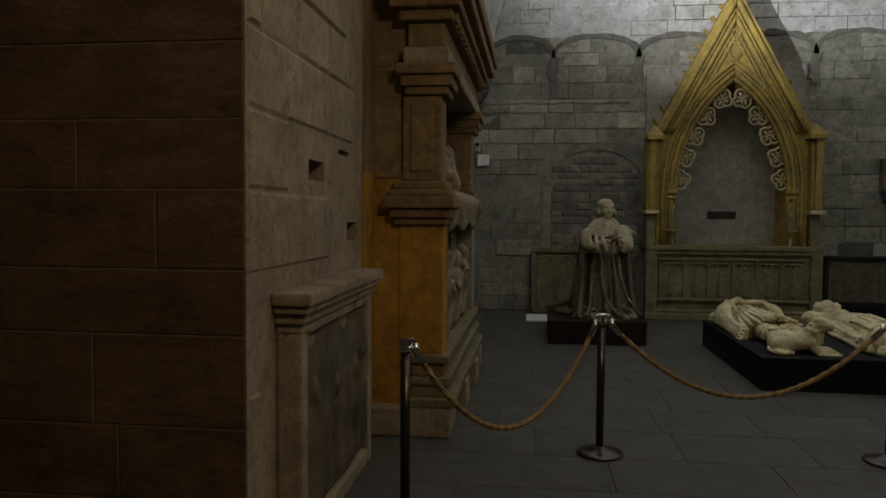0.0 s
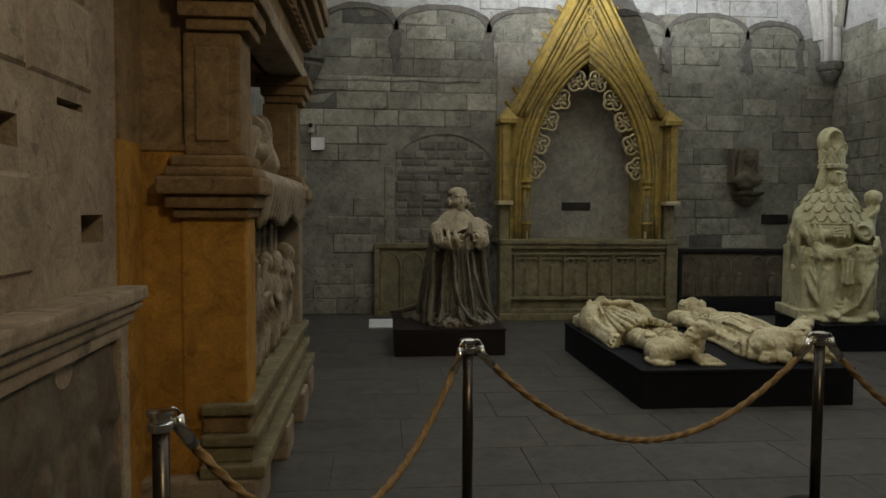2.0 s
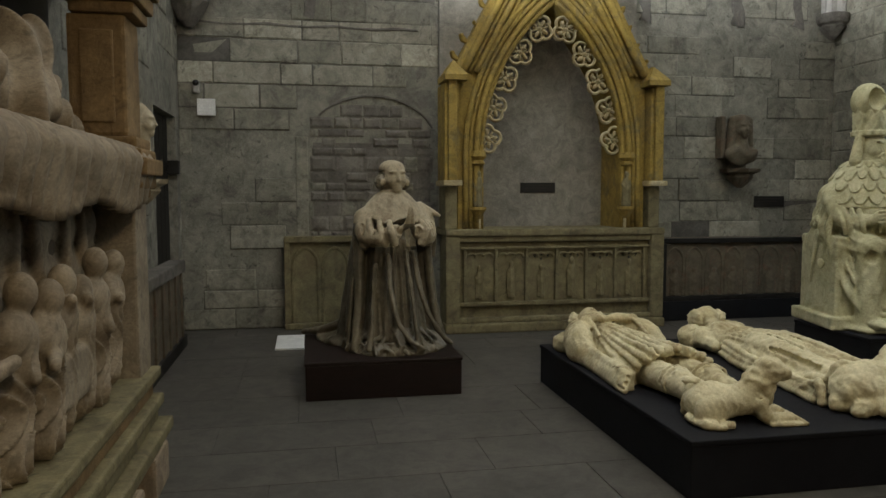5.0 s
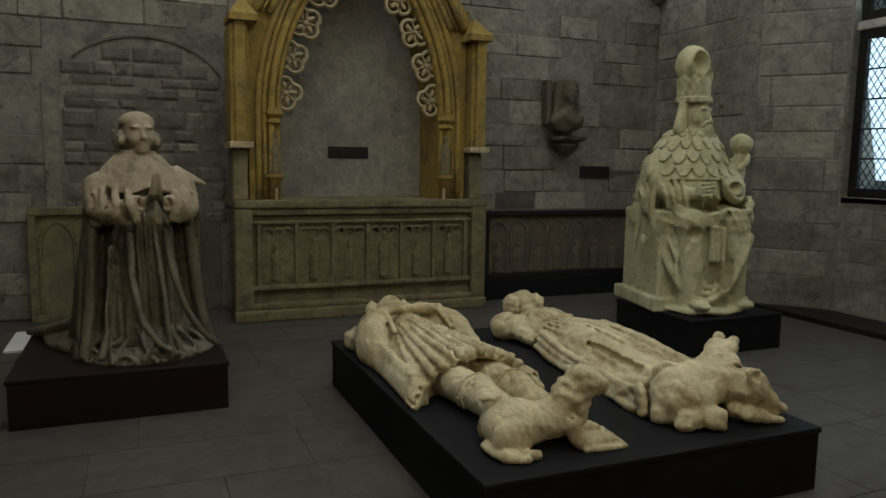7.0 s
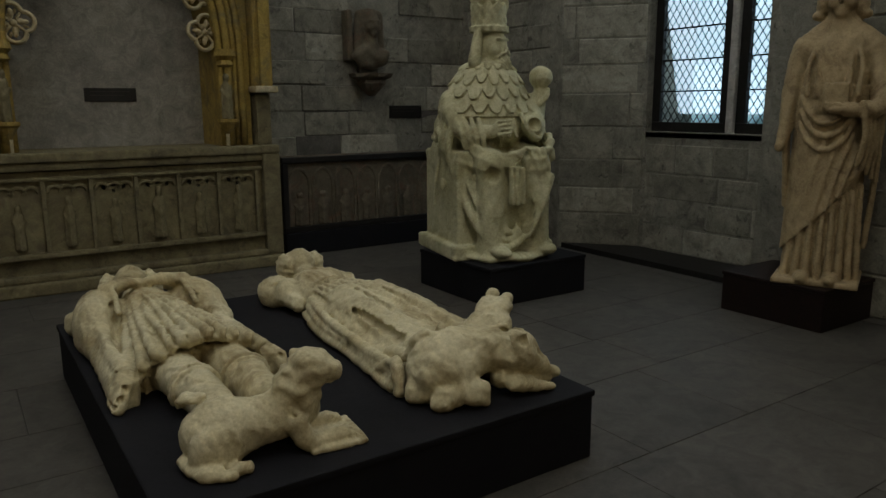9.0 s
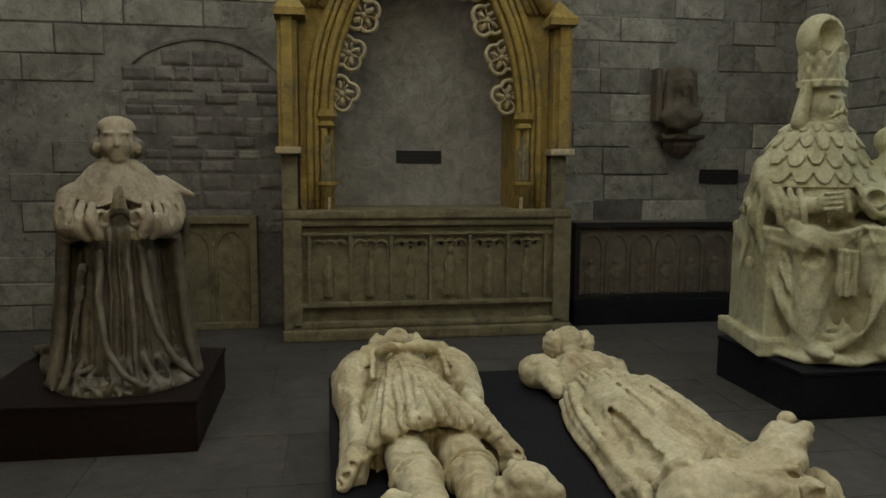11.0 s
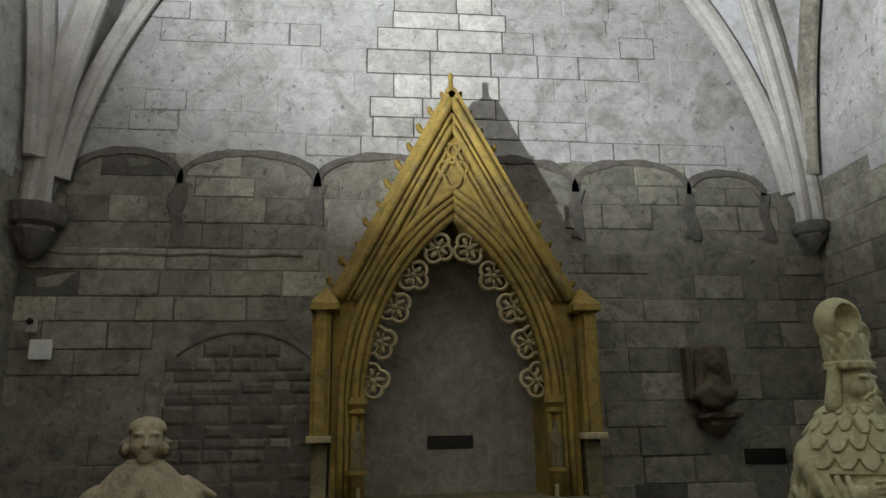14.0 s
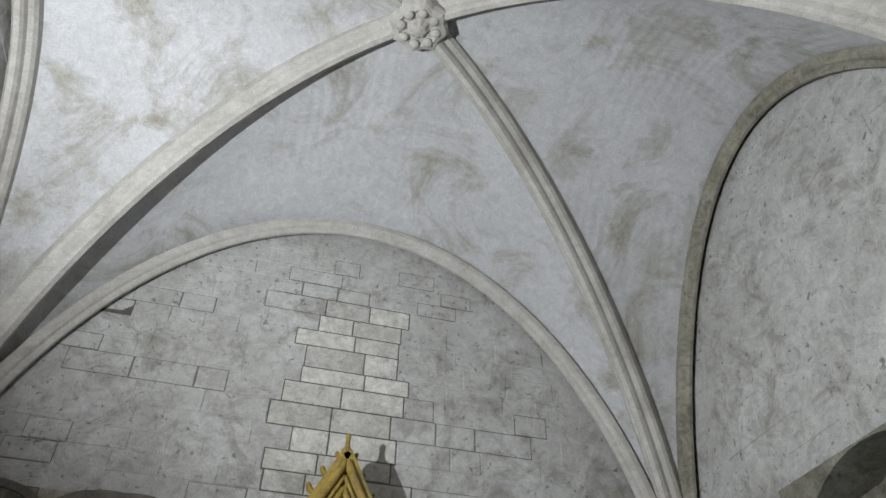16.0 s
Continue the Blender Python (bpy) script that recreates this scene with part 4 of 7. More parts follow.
# ---- plinths ----
def plinth(name, lo, hi, mat, label, lip=0.0):
    p = tagged(new(name), label, "plinth")
    box("body", (lo[0] + lip, lo[1] + lip, 0.0), (hi[0] - lip, hi[1] - lip, hi[2] - (0.03 if lip else 0)), mat, p, bevel=0.008)
    if lip:
        box("top_board", (lo[0], lo[1], hi[2] - 0.03), (hi[0], hi[1], hi[2]), mat, p, bevel=0.008)
    return p


plinth("effigy_plinth", (1.825, 7.09, 0), (3.65, 9.55, 0.318), M_BLACK, "large low matt black plinth carrying two effigies", 0.008)
plinth("statue_plinth", (-0.12, 9.285, 0), (1.11, 10.45, 0.30), M_WOOD, "dark red brown wooden plinth under the kneeling figure", 0.008)
plinth("statue_plinth", (4.75, 9.25, 0), (5.76, 10.27, 0.31), M_BLACK, "black box plinth under the enthroned figure", 0.006)
plinth("statue_plinth", (6.20, 7.46, 0), (6.88, 8.26, 0.30), M_WOOD, "dark red brown wooden plinth under the standing figure", 0.008)


# ---- statues ----
class Carving:
    """A field built up by hand: each stroke is worked out only in the box round it."""

    def __init__(self, X, Y, Z, base=None):
        self.X, self.Y, self.Z = X, Y, Z
        self.ax = (X[:, 0, 0], Y[0, :, 0], Z[0, 0, :])
        self.F = np.full(X.shape, 1.0, np.float32) if base is None else base

    def put(self, fn, lo, hi, k=0.02, cut=False):
        sl = tuple(slice(int(np.searchsorted(a, lo[i])), int(np.searchsorted(a, hi[i]))) for i, a in enumerate(self.ax))
        if any(s.stop <= s.start for s in sl):
            return
        v, F = fn(self.X[sl], self.Y[sl], self.Z[sl]), self.F[sl]
        self.F[sl] = -smin(-F, v, k) if cut else smin(F, v, k)

    def tube(self, pts, r0, r1=None, k=0.02, cut=False, steps=3, wave=0.0):
        """A fold along a smooth line through pts, thick r0 at its start and r1 at its end."""
        r1 = r0 if r1 is None else r1
        P = [np.array(q, float) for q in pts]
        if len(P) > 2:
            E = [2 * P[0] - P[1]] + P + [2 * P[-1] - P[-2]]
            P = []
            for a, b, c, d in zip(E, E[1:], E[2:], E[3:]):
                for t in np.arange(steps) / steps:
                    P.append(0.5 * (2 * b + (c - a) * t + (2 * a - 5 * b + 4 * c - d) * t * t + (3 * b - a - 3 * c + d) * t ** 3))
            P.append(E[-2])
        n = len(P) - 1
        m = max(r0, r1) + 2 * k + 0.025

        def fn(x, y, z):
            d = None
            for i in range(n):
                c = cap(x, y, z, P[i], P[i + 1], r0 + (r1 - r0) * i / n, r0 + (r1 - r0) * (i + 1) / n)
                d = c if d is None else np.minimum(d, c)
            return d - wave * wav(x, y, z, 55) if wave else d

        self.put(fn, np.min(P, 0) - m, np.max(P, 0) + m, k, cut)

    def egg(self, c, r, k=0.02, cut=False, yaw=0.0, wave=0.0, f=40):
        m = max(r) + 2 * k + 0.025
        self.put(lambda x, y, z: ell(x, y, z, c, r, yaw) - (wave * wav(x, y, z, f) if wave else 0), np.array(c) - m, np.array(c) + m, k, cut)

    def slab(self, c, half, r=0.02, k=0.015, cut=False):
        m = np.array(half) + 2 * k + 0.025
        self.put(lambda x, y, z: blk(x, y, z, c, half, r), np.array(c) - m, np.array(c) + m, k, cut)

    def head(self, c, s=1.0, turn=0.0, beard=False, tilt=0.0):
        q, w = math.cos(radians(turn)), math.sin(radians(turn))

        def fn(x, y, z):
            x, y = x - c[0], y - c[1]
            x, y = x * q + y * w, y * q - x * w
            return face(x, y, z - c[2], ell(x, y, z - c[2], (0, 0, 0.008 * s), (0.092 * s, 0.112 * s, 0.132 * s)), (0, 0, 0), s, beard)
        m = 0.27 * s
        self.put(fn, (c[0] - m, c[1] - m, c[2] - m), (c[0] + m, c[1] + m, c[2] + m), 0.012)


def kneeling(X, Y, Z):
    rng = random.Random(3)
    th = np.arctan2(X, -(Y - 0.05))
    k = np.clip(Z / 0.95, 0, 1)
    rx, yy = 0.30 - 0.10 * k ** 0.7, Y - 0.05
    ry = np.where(yy < 0, 0.34 - 0.14 * k, 0.46 - 0.24 * k)
    d = (np.sqrt((X / rx) ** 2 + (yy / ry) ** 2) - 1) * np.minimum(rx, ry) * 0.8
    d = np.maximum(np.maximum(d, Z - 1.0), -Z) - 0.004 * wav(X, Y, Z, 14)
    c = Carving(X, Y, Z, d.astype(np.float32))
    # robe: narrow folds that gather at the waist and part over the knees
    for x0, x1, r in ((-0.17, -0.25, 0.024), (-0.115, -0.155, 0.018), (-0.06, -0.075, 0.022), (-0.015, 0.0, 0.016), (0.04, 0.065, 0.021), (0.09, 0.13, 0.017), (0.15, 0.22, 0.023)):
        f = lambda z, x: -math.sqrt(max(0.02, 1 - (x / (0.30 - 0.10 * (z / 0.95) ** 0.7)) ** 2)) * (0.34 - 0.14 * z / 0.95) + 0.05
        c.tube([(x0 + (x1 - x0) * (1 - z / 0.9) ** 1.3, f(z, x0 + (x1 - x0) * (1 - z / 0.9) ** 1.3) - 0.004, z) for z in (0.90, 0.65, 0.42, 0.22, 0.10)], r * 0.7, r * 1.25, 0.016)
    for x0, x1 in ((-0.142, -0.20), (-0.088, -0.11), (-0.037, -0.04), (0.012, 0.032), (0.066, 0.098), (0.122, 0.178)):
        c.tube([(x0 + (x1 - x0) * (1 - z / 0.9), -math.sqrt(max(0.05, 1 - (x0 / 0.23) ** 2)) * (0.34 - 0.14 * z / 0.95) + 0.038, z) for z in (0.84, 0.6, 0.4, 0.2)], 0.014, 0.026, 0.008, True)
    # the long front folds sweeping out over the base
    c.tube([(-0.115, -0.20, 0.78), (-0.125, -0.29, 0.48), (-0.09, -0.36, 0.26), (0.0, -0.42, 0.11), (0.10, -0.44, 0.05)], 0.024, 0.018, 0.014)
    c.tube([(0.10, -0.20, 0.80), (0.13, -0.28, 0.50), (0.19, -0.33, 0.30), (0.28, -0.36, 0.14), (0.37, -0.36, 0.06)], 0.024, 0.018, 0.014)
    c.tube([(0.03, -0.22, 0.82), (0.045, -0.32, 0.45), (0.05, -0.39, 0.20), (0.06, -0.43, 0.05)], 0.016, 0.022, 0.012)
    c.tube([(-0.21, -0.16, 0.70), (-0.24, -0.22, 0.42), (-0.29, -0.28, 0.18), (-0.33, -0.32, 0.06)], 0.026, 0.024, 0.014)
    # crumpled hem: broken ridges lying on the base
    for a in range(-100, 101, 11):
        b = radians(a + rng.uniform(-5, 5))
        r0, r1 = rng.uniform(0.22, 0.30), rng.uniform(0.40, 0.47)
        s = rng.uniform(-0.35, 0.35)
        c.tube([(r0 * math.sin(b), 0.02 - r0 * math.cos(b), rng.uniform(0.10, 0.20)), (0.37 * math.sin(b + s * 0.5), 0.02 - 0.37 * math.cos(b + s * 0.5), rng.uniform(0.05, 0.10)), (r1 * math.sin(b + s), 0.02 - r1 * math.cos(b + s), 0.02)], rng.uniform(0.016, 0.026), 0.012, 0.012)
    for i in range(34):
        b, r = radians(rng.uniform(-105, 105)), rng.uniform(0.28, 0.44)
        g, q = b + rng.uniform(-0.5, 0.5), rng.uniform(0.05, 0.12)
        x, y = r * math.sin(b), 0.02 - r * math.cos(b)
        c.tube([(x, y, 0.03), (x + q * 0.5 * math.cos(g), y + q * 0.5 * math.sin(g), rng.uniform(0.05, 0.09)), (x + q * math.cos(g), y + q * math.sin(g), 0.03)], 0.018, 0.010, 0.008)
    c.egg((0.0, -0.02, 0.0), (0.42, 0.40, 0.07), 0.03, wave=0.012, f=22)
    # train spread over the back of the base
    c.egg((-0.16, 0.46, 0.0), (0.36, 0.42, 0.11), 0.03, wave=0.015, f=18)
    for i in range(9):
        x = -0.46 + i * 0.085
        c.tube([(x * 0.5, 0.28, 0.22), (x + rng.uniform(-0.03, 0.03), 0.52, 0.09), (x * 1.15 - 0.04, 0.80, 0.03)], 0.04, 0.026, 0.018)
    # body under a smooth shoulder cape
    c.tube([(0, 0.06, 0.75), (0, 0.02, 1.12)], 0.19, 0.16, 0.05)
    kz = np.clip((1.30 - Z) / 0.26, 0, 1)
    t2 = np.arctan2(X, -(Y - 0.01))
    cape = (np.sqrt((X / (0.095 + 0.215 * kz ** 0.62)) ** 2 + ((Y - 0.01) / (0.10 + 0.14 * kz ** 0.7)) ** 2) - 1) * 0.17
    cape = np.maximum(np.maximum(cape - 0.006 * kz * np.sin(7 * t2 + 2 * np.sin(2 * t2)), Z - 1.30), 1.06 + 0.02 * np.sin(t2 * 5 + 1) - Z)
    c.F = smin(c.F, cape.astype(np.float32), 0.012)
    for e in (-1, 1):
        # wide bunched sleeves with rolls round the forearm
        c.tube([(e * 0.25, 0.0, 1.08), (e * 0.27, -0.10, 0.95), (e * 0.19, -0.24, 0.93), (e * 0.10, -0.32, 0.98)], 0.085, 0.06, 0.03)
        for i in range(4):
            x = e * (0.28 - 0.055 * i)
            y = -0.03 - 0.085 * i
            c.tube([(x + e * 0.02, y, 1.07 - 0.004 * i), (x + e * 0.035, y - 0.075, 0.99), (x - e * 0.005, y - 0.06, 0.86 + 0.012 * i)], 0.022, 0.036 - 0.002 * i, 0.008)
        for i in range(3):
            x, y = e * (0.265 - 0.055 * i), -0.075 - 0.085 * i
            c.tube([(x + e * 0.03, y - 0.01, 1.05), (x + e * 0.045, y - 0.075, 0.98), (x + e * 0.005, y - 0.065, 0.86)], 0.008, 0.024, 0.010, True)
        c.egg((e * 0.075, -0.37, 0.99), (0.03, 0.06, 0.035), 0.01, True)
        # praying hands
        c.tube([(e * 0.075, -0.31, 0.98), (e * 0.022, -0.37, 1.03)], 0.03, 0.022, 0.012)
        c.tube([(e * 0.020, -0.375, 1.03), (e * 0.016, -0.40, 1.10), (e * 0.009, -0.405, 1.17)], 0.024, 0.011, 0.006)
        # deep shade between the robe and the hanging cloak
        c.tube([(e * 0.205, -0.19, 0.82), (e * 0.225, -0.23, 0.50), (e * 0.25, -0.27, 0.22)], 0.045, 0.032, 0.012, True)
        c.tube([(e * 0.285, -0.02, 0.98), (e * 0.315, -0.05, 0.62), (e * 0.34, -0.09, 0.30), (e * 0.39, -0.15, 0.05)], 0.032, 0.038, 0.014)
        c.tube([(e * 0.265, 0.06, 1.0), (e * 0.30, 0.06, 0.55), (e * 0.34, 0.04, 0.06)], 0.06, 0.075, 0.02)
        c.tube([(e * 0.22, 0.15, 1.0), (e * 0.27, 0.20, 0.5), (e * 0.30, 0.26, 0.06)], 0.07, 0.11, 0.03)
        for i in range(4):
            y = -0.01 + 0.07 * i
            c.tube([(e * (0.325 - 0.02 * i), y, 0.95), (e * (0.355 - 0.015 * i), y, 0.55), (e * (0.40 - 0.015 * i), y - 0.01, 0.08)], 0.014, 0.022, 0.012)
    # one corner of the cape stands out at the elbow
    c.tube([(0.24, 0.0, 1.17), (0.33, -0.03, 1.13), (0.40, -0.05, 1.10)], 0.045, 0.016, 0.025)
    c.tube([(0.31, -0.06, 1.11), (0.36, -0.04, 0.95), (0.36, -0.02, 0.75)], 0.022, 0.02, 0.014)
    c.F -= 0.007 * (crease(th * 34 + 3 * np.sin(Z * 7 + th * 3)) - 0.4) * np.clip((0.9 - Z) * 6, 0, 1) * np.clip(Z * 9, 0, 1) + worn(X, Y, Z, 0.0022)
    c.tube([(0, 0, 1.2), (0, -0.01, 1.34)], 0.08, 0.062, 0.015)
    c.put(lambda x, y, z: np.maximum(np.abs(cap(x, y, z, (0, 0, 1.25), (0, -0.01, 1.31), 0.10, 0.09)) - 0.014, np.abs(z - 1.285) - 0.025), (-0.2, -0.2, 1.2), (0.2, 0.2, 1.4), 0.012)
    c.head((0, -0.03, 1.41))
    for e in (-1, 1):
        c.egg((e * 0.108, 0.0, 1.375), (0.043, 0.07, 0.06), 0.015, wave=0.004, f=90)
    c.egg((0, 0.05, 1.41), (0.112, 0.09, 0.11), 0.02)
    c.put(lambda x, y, z: np.maximum(ell(x, y, z, (0, 0.012, 1.485), (0.104, 0.116, 0.072)), 1.476 - z) - 0.004, (-0.2, -0.2, 1.42), (0.2, 0.2, 1.62), 0.006)
    return c.F


def statue(name, fn, lo, hi, h, mat, at, label, second=None, where=None):
    ob = field_mesh(name, fn, lo, hi, h, mat)
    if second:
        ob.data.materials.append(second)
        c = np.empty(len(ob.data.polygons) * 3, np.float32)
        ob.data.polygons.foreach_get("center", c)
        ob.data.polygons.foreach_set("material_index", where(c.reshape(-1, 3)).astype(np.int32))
    ob.matrix_world = at
    return tagged(ob, label, "statue")


# two tones by position: pale cape, face and sleeves, dark robe and hair
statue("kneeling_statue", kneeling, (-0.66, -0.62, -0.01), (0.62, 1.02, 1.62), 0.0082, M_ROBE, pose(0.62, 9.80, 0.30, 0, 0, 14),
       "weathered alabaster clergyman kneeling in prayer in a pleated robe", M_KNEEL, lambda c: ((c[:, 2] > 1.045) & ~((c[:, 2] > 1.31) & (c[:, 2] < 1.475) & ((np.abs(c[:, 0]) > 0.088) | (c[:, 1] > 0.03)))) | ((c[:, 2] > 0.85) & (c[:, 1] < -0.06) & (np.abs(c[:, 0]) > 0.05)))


def enthroned(X, Y, Z):
    c = Carving(X, Y, Z)
    c.slab((0, 0.12, 0.43), (0.39, 0.35, 0.43), 0.02)
    c.slab((0, 0.10, 0.055), (0.455, 0.42, 0.06), 0.02)
    c.slab((0, 0.40, 0.50), (0.32, 0.06, 0.50), 0.03)
    c.tube([(-0.24, 0.20, 1.25), (-0.31, 0.22, 0.95), (-0.35, 0.26, 0.78)], 0.12, 0.07, 0.08)
    c.tube([(-0.26, 0.05, 1.22), (-0.33, 0.05, 0.90)], 0.15, 0.10, 0.05)
    c.tube([(0.26, 0.05, 1.22), (0.33, 0.05, 0.90)], 0.15, 0.11, 0.05)
    c.egg((0.02, -0.30, 0.03), (0.36, 0.27, 0.06), 0.03, wave=0.008, f=20)
    # knees, lap and shins
    for x, y in ((-0.15, -0.34), (0.24, -0.36)):
        c.tube([(x * 0.9, 0.10, 0.82), (x, y, 0.78)], 0.16, 0.115, 0.05)
        c.tube([(x, y, 0.76), (x, y - 0.02, 0.40), (x * 0.95, y - 0.02, 0.10)], 0.105, 0.115, 0.05)
    c.egg((0.04, -0.24, 0.42), (0.24, 0.17, 0.42), 0.06)
    # mantle edge: from one arm down the flank, across the feet and up to the other knee
    edge = [(-0.42, 0.08, 1.02), (-0.38, -0.06, 0.80), (-0.345, -0.16, 0.58), (-0.285, -0.30, 0.33), (-0.18, -0.42, 0.15), (-0.05, -0.47, 0.11), (0.10, -0.50, 0.22), (0.22, -0.50, 0.42), (0.33, -0.45, 0.66)]
    for s, r in ((0.0, 0.036), (0.055, 0.028), (0.11, 0.024)):
        c.tube([(x + s * 0.6 * (1 if x < 0.0 else -1), y - 0.012 + s * 0.25, z + s * (1.1 if abs(x + 0.03) < 0.22 else 0.25)) for x, y, z in edge], r, r * 0.9, 0.014)
    for i in range(5):
        s = i / 4
        c.tube([(-0.32 + 0.16 * s, -0.16 - 0.16 * s, 0.74), (-0.26 + 0.14 * s, -0.32 - 0.08 * s, 0.46 - 0.04 * s), (-0.12 + 0.10 * s, -0.44, 0.24 - 0.03 * s)], 0.02, 0.014, 0.014)
    for i in range(4):
        s = i / 3
        c.tube([(0.36 - 0.05 * s, -0.20 - 0.22 * s, 0.74), (0.34 - 0.08 * s, -0.32 - 0.15 * s, 0.45), (0.30 - 0.14 * s, -0.40 - 0.08 * s, 0.14 + 0.06 * s)], 0.024, 0.02, 0.016)
    # hollow between the legs under a hanging strip of cloth
    c.egg((0.09, -0.50, 0.42), (0.075, 0.11, 0.20), 0.03, True)
    c.slab((0.035, -0.455, 0.60), (0.07, 0.022, 0.15), 0.012, 0.01)
    for x in (-0.015, 0.03, 0.075):
        c.tube([(x, -0.475, 0.74), (x, -0.482, 0.46)], 0.011, 0.013, 0.008)
    # swags over the lap
    for i in range(4):
        s = i / 3
        c.tube([(-0.30 + 0.03 * s, -0.20 - 0.06 * s, 0.97 - 0.10 * s), (-0.20, -0.36 - 0.03 * s, 0.86 - 0.07 * s), (-0.02 - 0.02 * s, -0.43, 0.845 - 0.085 * s), (0.12 - 0.05 * s, -0.42, 0.90 - 0.08 * s)], 0.024, 0.017, 0.012)
    c.tube([(0.12, -0.40, 0.90), (0.26, -0.44, 0.86), (0.36, -0.38, 0.90), (0.42, -0.28, 0.98)], 0.026, 0.03, 0.015)
    for i in range(3):
        c.tube([(0.16 + 0.05 * i, -0.44, 0.88), (0.20 + 0.05 * i, -0.47, 0.76), (0.24 + 0.04 * i, -0.46, 0.64 + 0.02 * i)], 0.02, 0.012, 0.012)
    c.egg((-0.18, -0.44, 0.69), (0.06, 0.05, 0.06), 0.02, True)
    # sleeve and flank folds of the mantle
    for i in range(5):
        y = -0.10 + 0.075 * i
        c.tube([(-0.33, y + 0.02, 1.18), (-0.405 - 0.01 * (i % 2), y, 0.98), (-0.405, y + 0.02, 0.80 + 0.05 * i)], 0.03, 0.02, 0.015)
    c.tube([(-0.40, 0.10, 0.90), (-0.425, 0.16, 0.60), (-0.42, 0.20, 0.40)], 0.02, 0.01, 0.015)
    c.egg((-0.425, 0.0, 0.60), (0.03, 0.03, 0.05), 0.01)
    for i in range(5):
        y = -0.24 + 0.09 * i
        c.tube([(0.40, -0.05 + 0.02 * i, 1.30), (0.42, y * 0.7, 1.0), (0.47 - 0.012 * i, y, 0.80)], 0.028, 0.036, 0.016)
        c.tube([(0.42, y, 0.76), (0.41, y, 0.45), (0.40, y - 0.02, 0.10)], 0.035, 0.04, 0.025)
    # trunk with gathered folds under the cape
    c.tube([(0, 0.12, 0.8), (0, 0.06, 1.3)], 0.25, 0.21, 0.05)
    c.egg((0, 0.08, 1.36), (0.31, 0.20, 0.16), 0.05)
    c.egg((0.0, -0.08, 1.06), (0.27, 0.22, 0.18), 0.05)
    for x, z in ((-0.03, 0.92), (0.04, 0.93), (0.10, 0.98)):
        c.tube([(x * 0.9, -0.27, 1.12), (x, -0.30, 1.0), (x * 1.1, -0.30, z)], 0.012, 0.018, 0.02)
    c.egg((0.07, -0.36, 0.93), (0.12, 0.08, 0.045), 0.03, True)
    front = np.clip((-Y - 0.08) * 8, 0, 1) * np.clip((Z - 0.16) * 8, 0, 1) * np.clip((1.0 - Z) * 8, 0, 1)
    c.F -= 0.009 * (crease(66 * (Z - 0.9 * (X - 0.05) ** 2 + 0.10 * np.sin(7 * X)) + 2.0 * np.sin(9 * X + 4 * Z)) - 0.35) * front * np.clip((Z - 0.62) * 8, 0.12, 1)
    low = front * np.clip((0.66 - Z) * 8, 0, 1)
    c.F -= 0.007 * (crease(62 * (X + 0.25 * np.sin(3 * Z + 1))) - 0.35) * low
    flank = np.clip((np.abs(X) - 0.24) * 10, 0, 1) * np.clip((Z - 0.74) * 8, 0, 1) * np.clip((1.22 - Z) * 8, 0, 1)
    c.F -= 0.020 * (crease(60 * (Y + 0.35 * Z) + 1.8 * np.sin(11 * Z + 6 * Y)) - 0.35) * flank
    c.F -= worn(X, Y, Z, 0.0022)
    # cape of overlapping scales
    k = np.clip((1.585 - Z) / 0.44, 0, 1)
    cr = np.sqrt((X / (0.12 + 0.255 * k ** 0.48)) ** 2 + ((Y - 0.05) / (0.12 + 0.20 * k ** 0.5)) ** 2)
    cape = (cr - 1) * 0.26
    tc = np.arctan2(X, -(Y - 0.05))
    v = k * 3.8
    out = np.zeros_like(X)
    for row in range(5):
        u = tc * 8.0 / math.pi + 0.5 * (row % 2) + 0.06 * math.sin(row * 2.3)
        du = u - np.round(u)
        f = v - row - 0.10 * np.sin(3 * np.round(u) + row)
        tip = 0.60 - 3.4 * np.abs(du) ** 2.4
        out = np.maximum(out, np.where((f > -0.9) & (f < tip), 0.004 + 0.036 * np.clip((f + 0.9) / 1.5, 0, 1), 0))
    cape = np.maximum(np.maximum(cape - out, Z - 1.60), 1.14 - Z)
    c.F = np.minimum(c.F, cape)
    for x, y in ((-0.13, -0.50), (0.30, -0.46)):
        c.egg((x, y, 0.085), (0.075, 0.12, 0.05), 0.015, wave=0.004)
    # arms: one hand lies on the breast, the other lifts a knobbed staff in a wide hanging sleeve
    c.tube([(-0.33, -0.02, 1.18), (-0.30, -0.18, 1.02), (-0.13, -0.34, 1.03)], 0.095, 0.05, 0.03)
    for i in range(4):
        c.tube([(-0.36 + 0.045 * i, -0.14 - 0.045 * i, 1.12), (-0.35 + 0.045 * i, -0.24 - 0.03 * i, 1.0), (-0.31 + 0.04 * i, -0.22 - 0.03 * i, 0.90)], 0.02, 0.022, 0.010)
    c.egg((-0.10, -0.375, 1.05), (0.055, 0.035, 0.06), 0.012)
    for q in range(4):
        c.tube([(-0.11, -0.40, 1.005 + 0.033 * q), (-0.01, -0.415, 1.015 + 0.033 * q)], 0.0135, 0.011, 0.005)
    c.tube([(0.33, -0.02, 1.18), (0.31, -0.20, 1.05), (0.23, -0.32, 1.07)], 0.115, 0.08, 0.03)
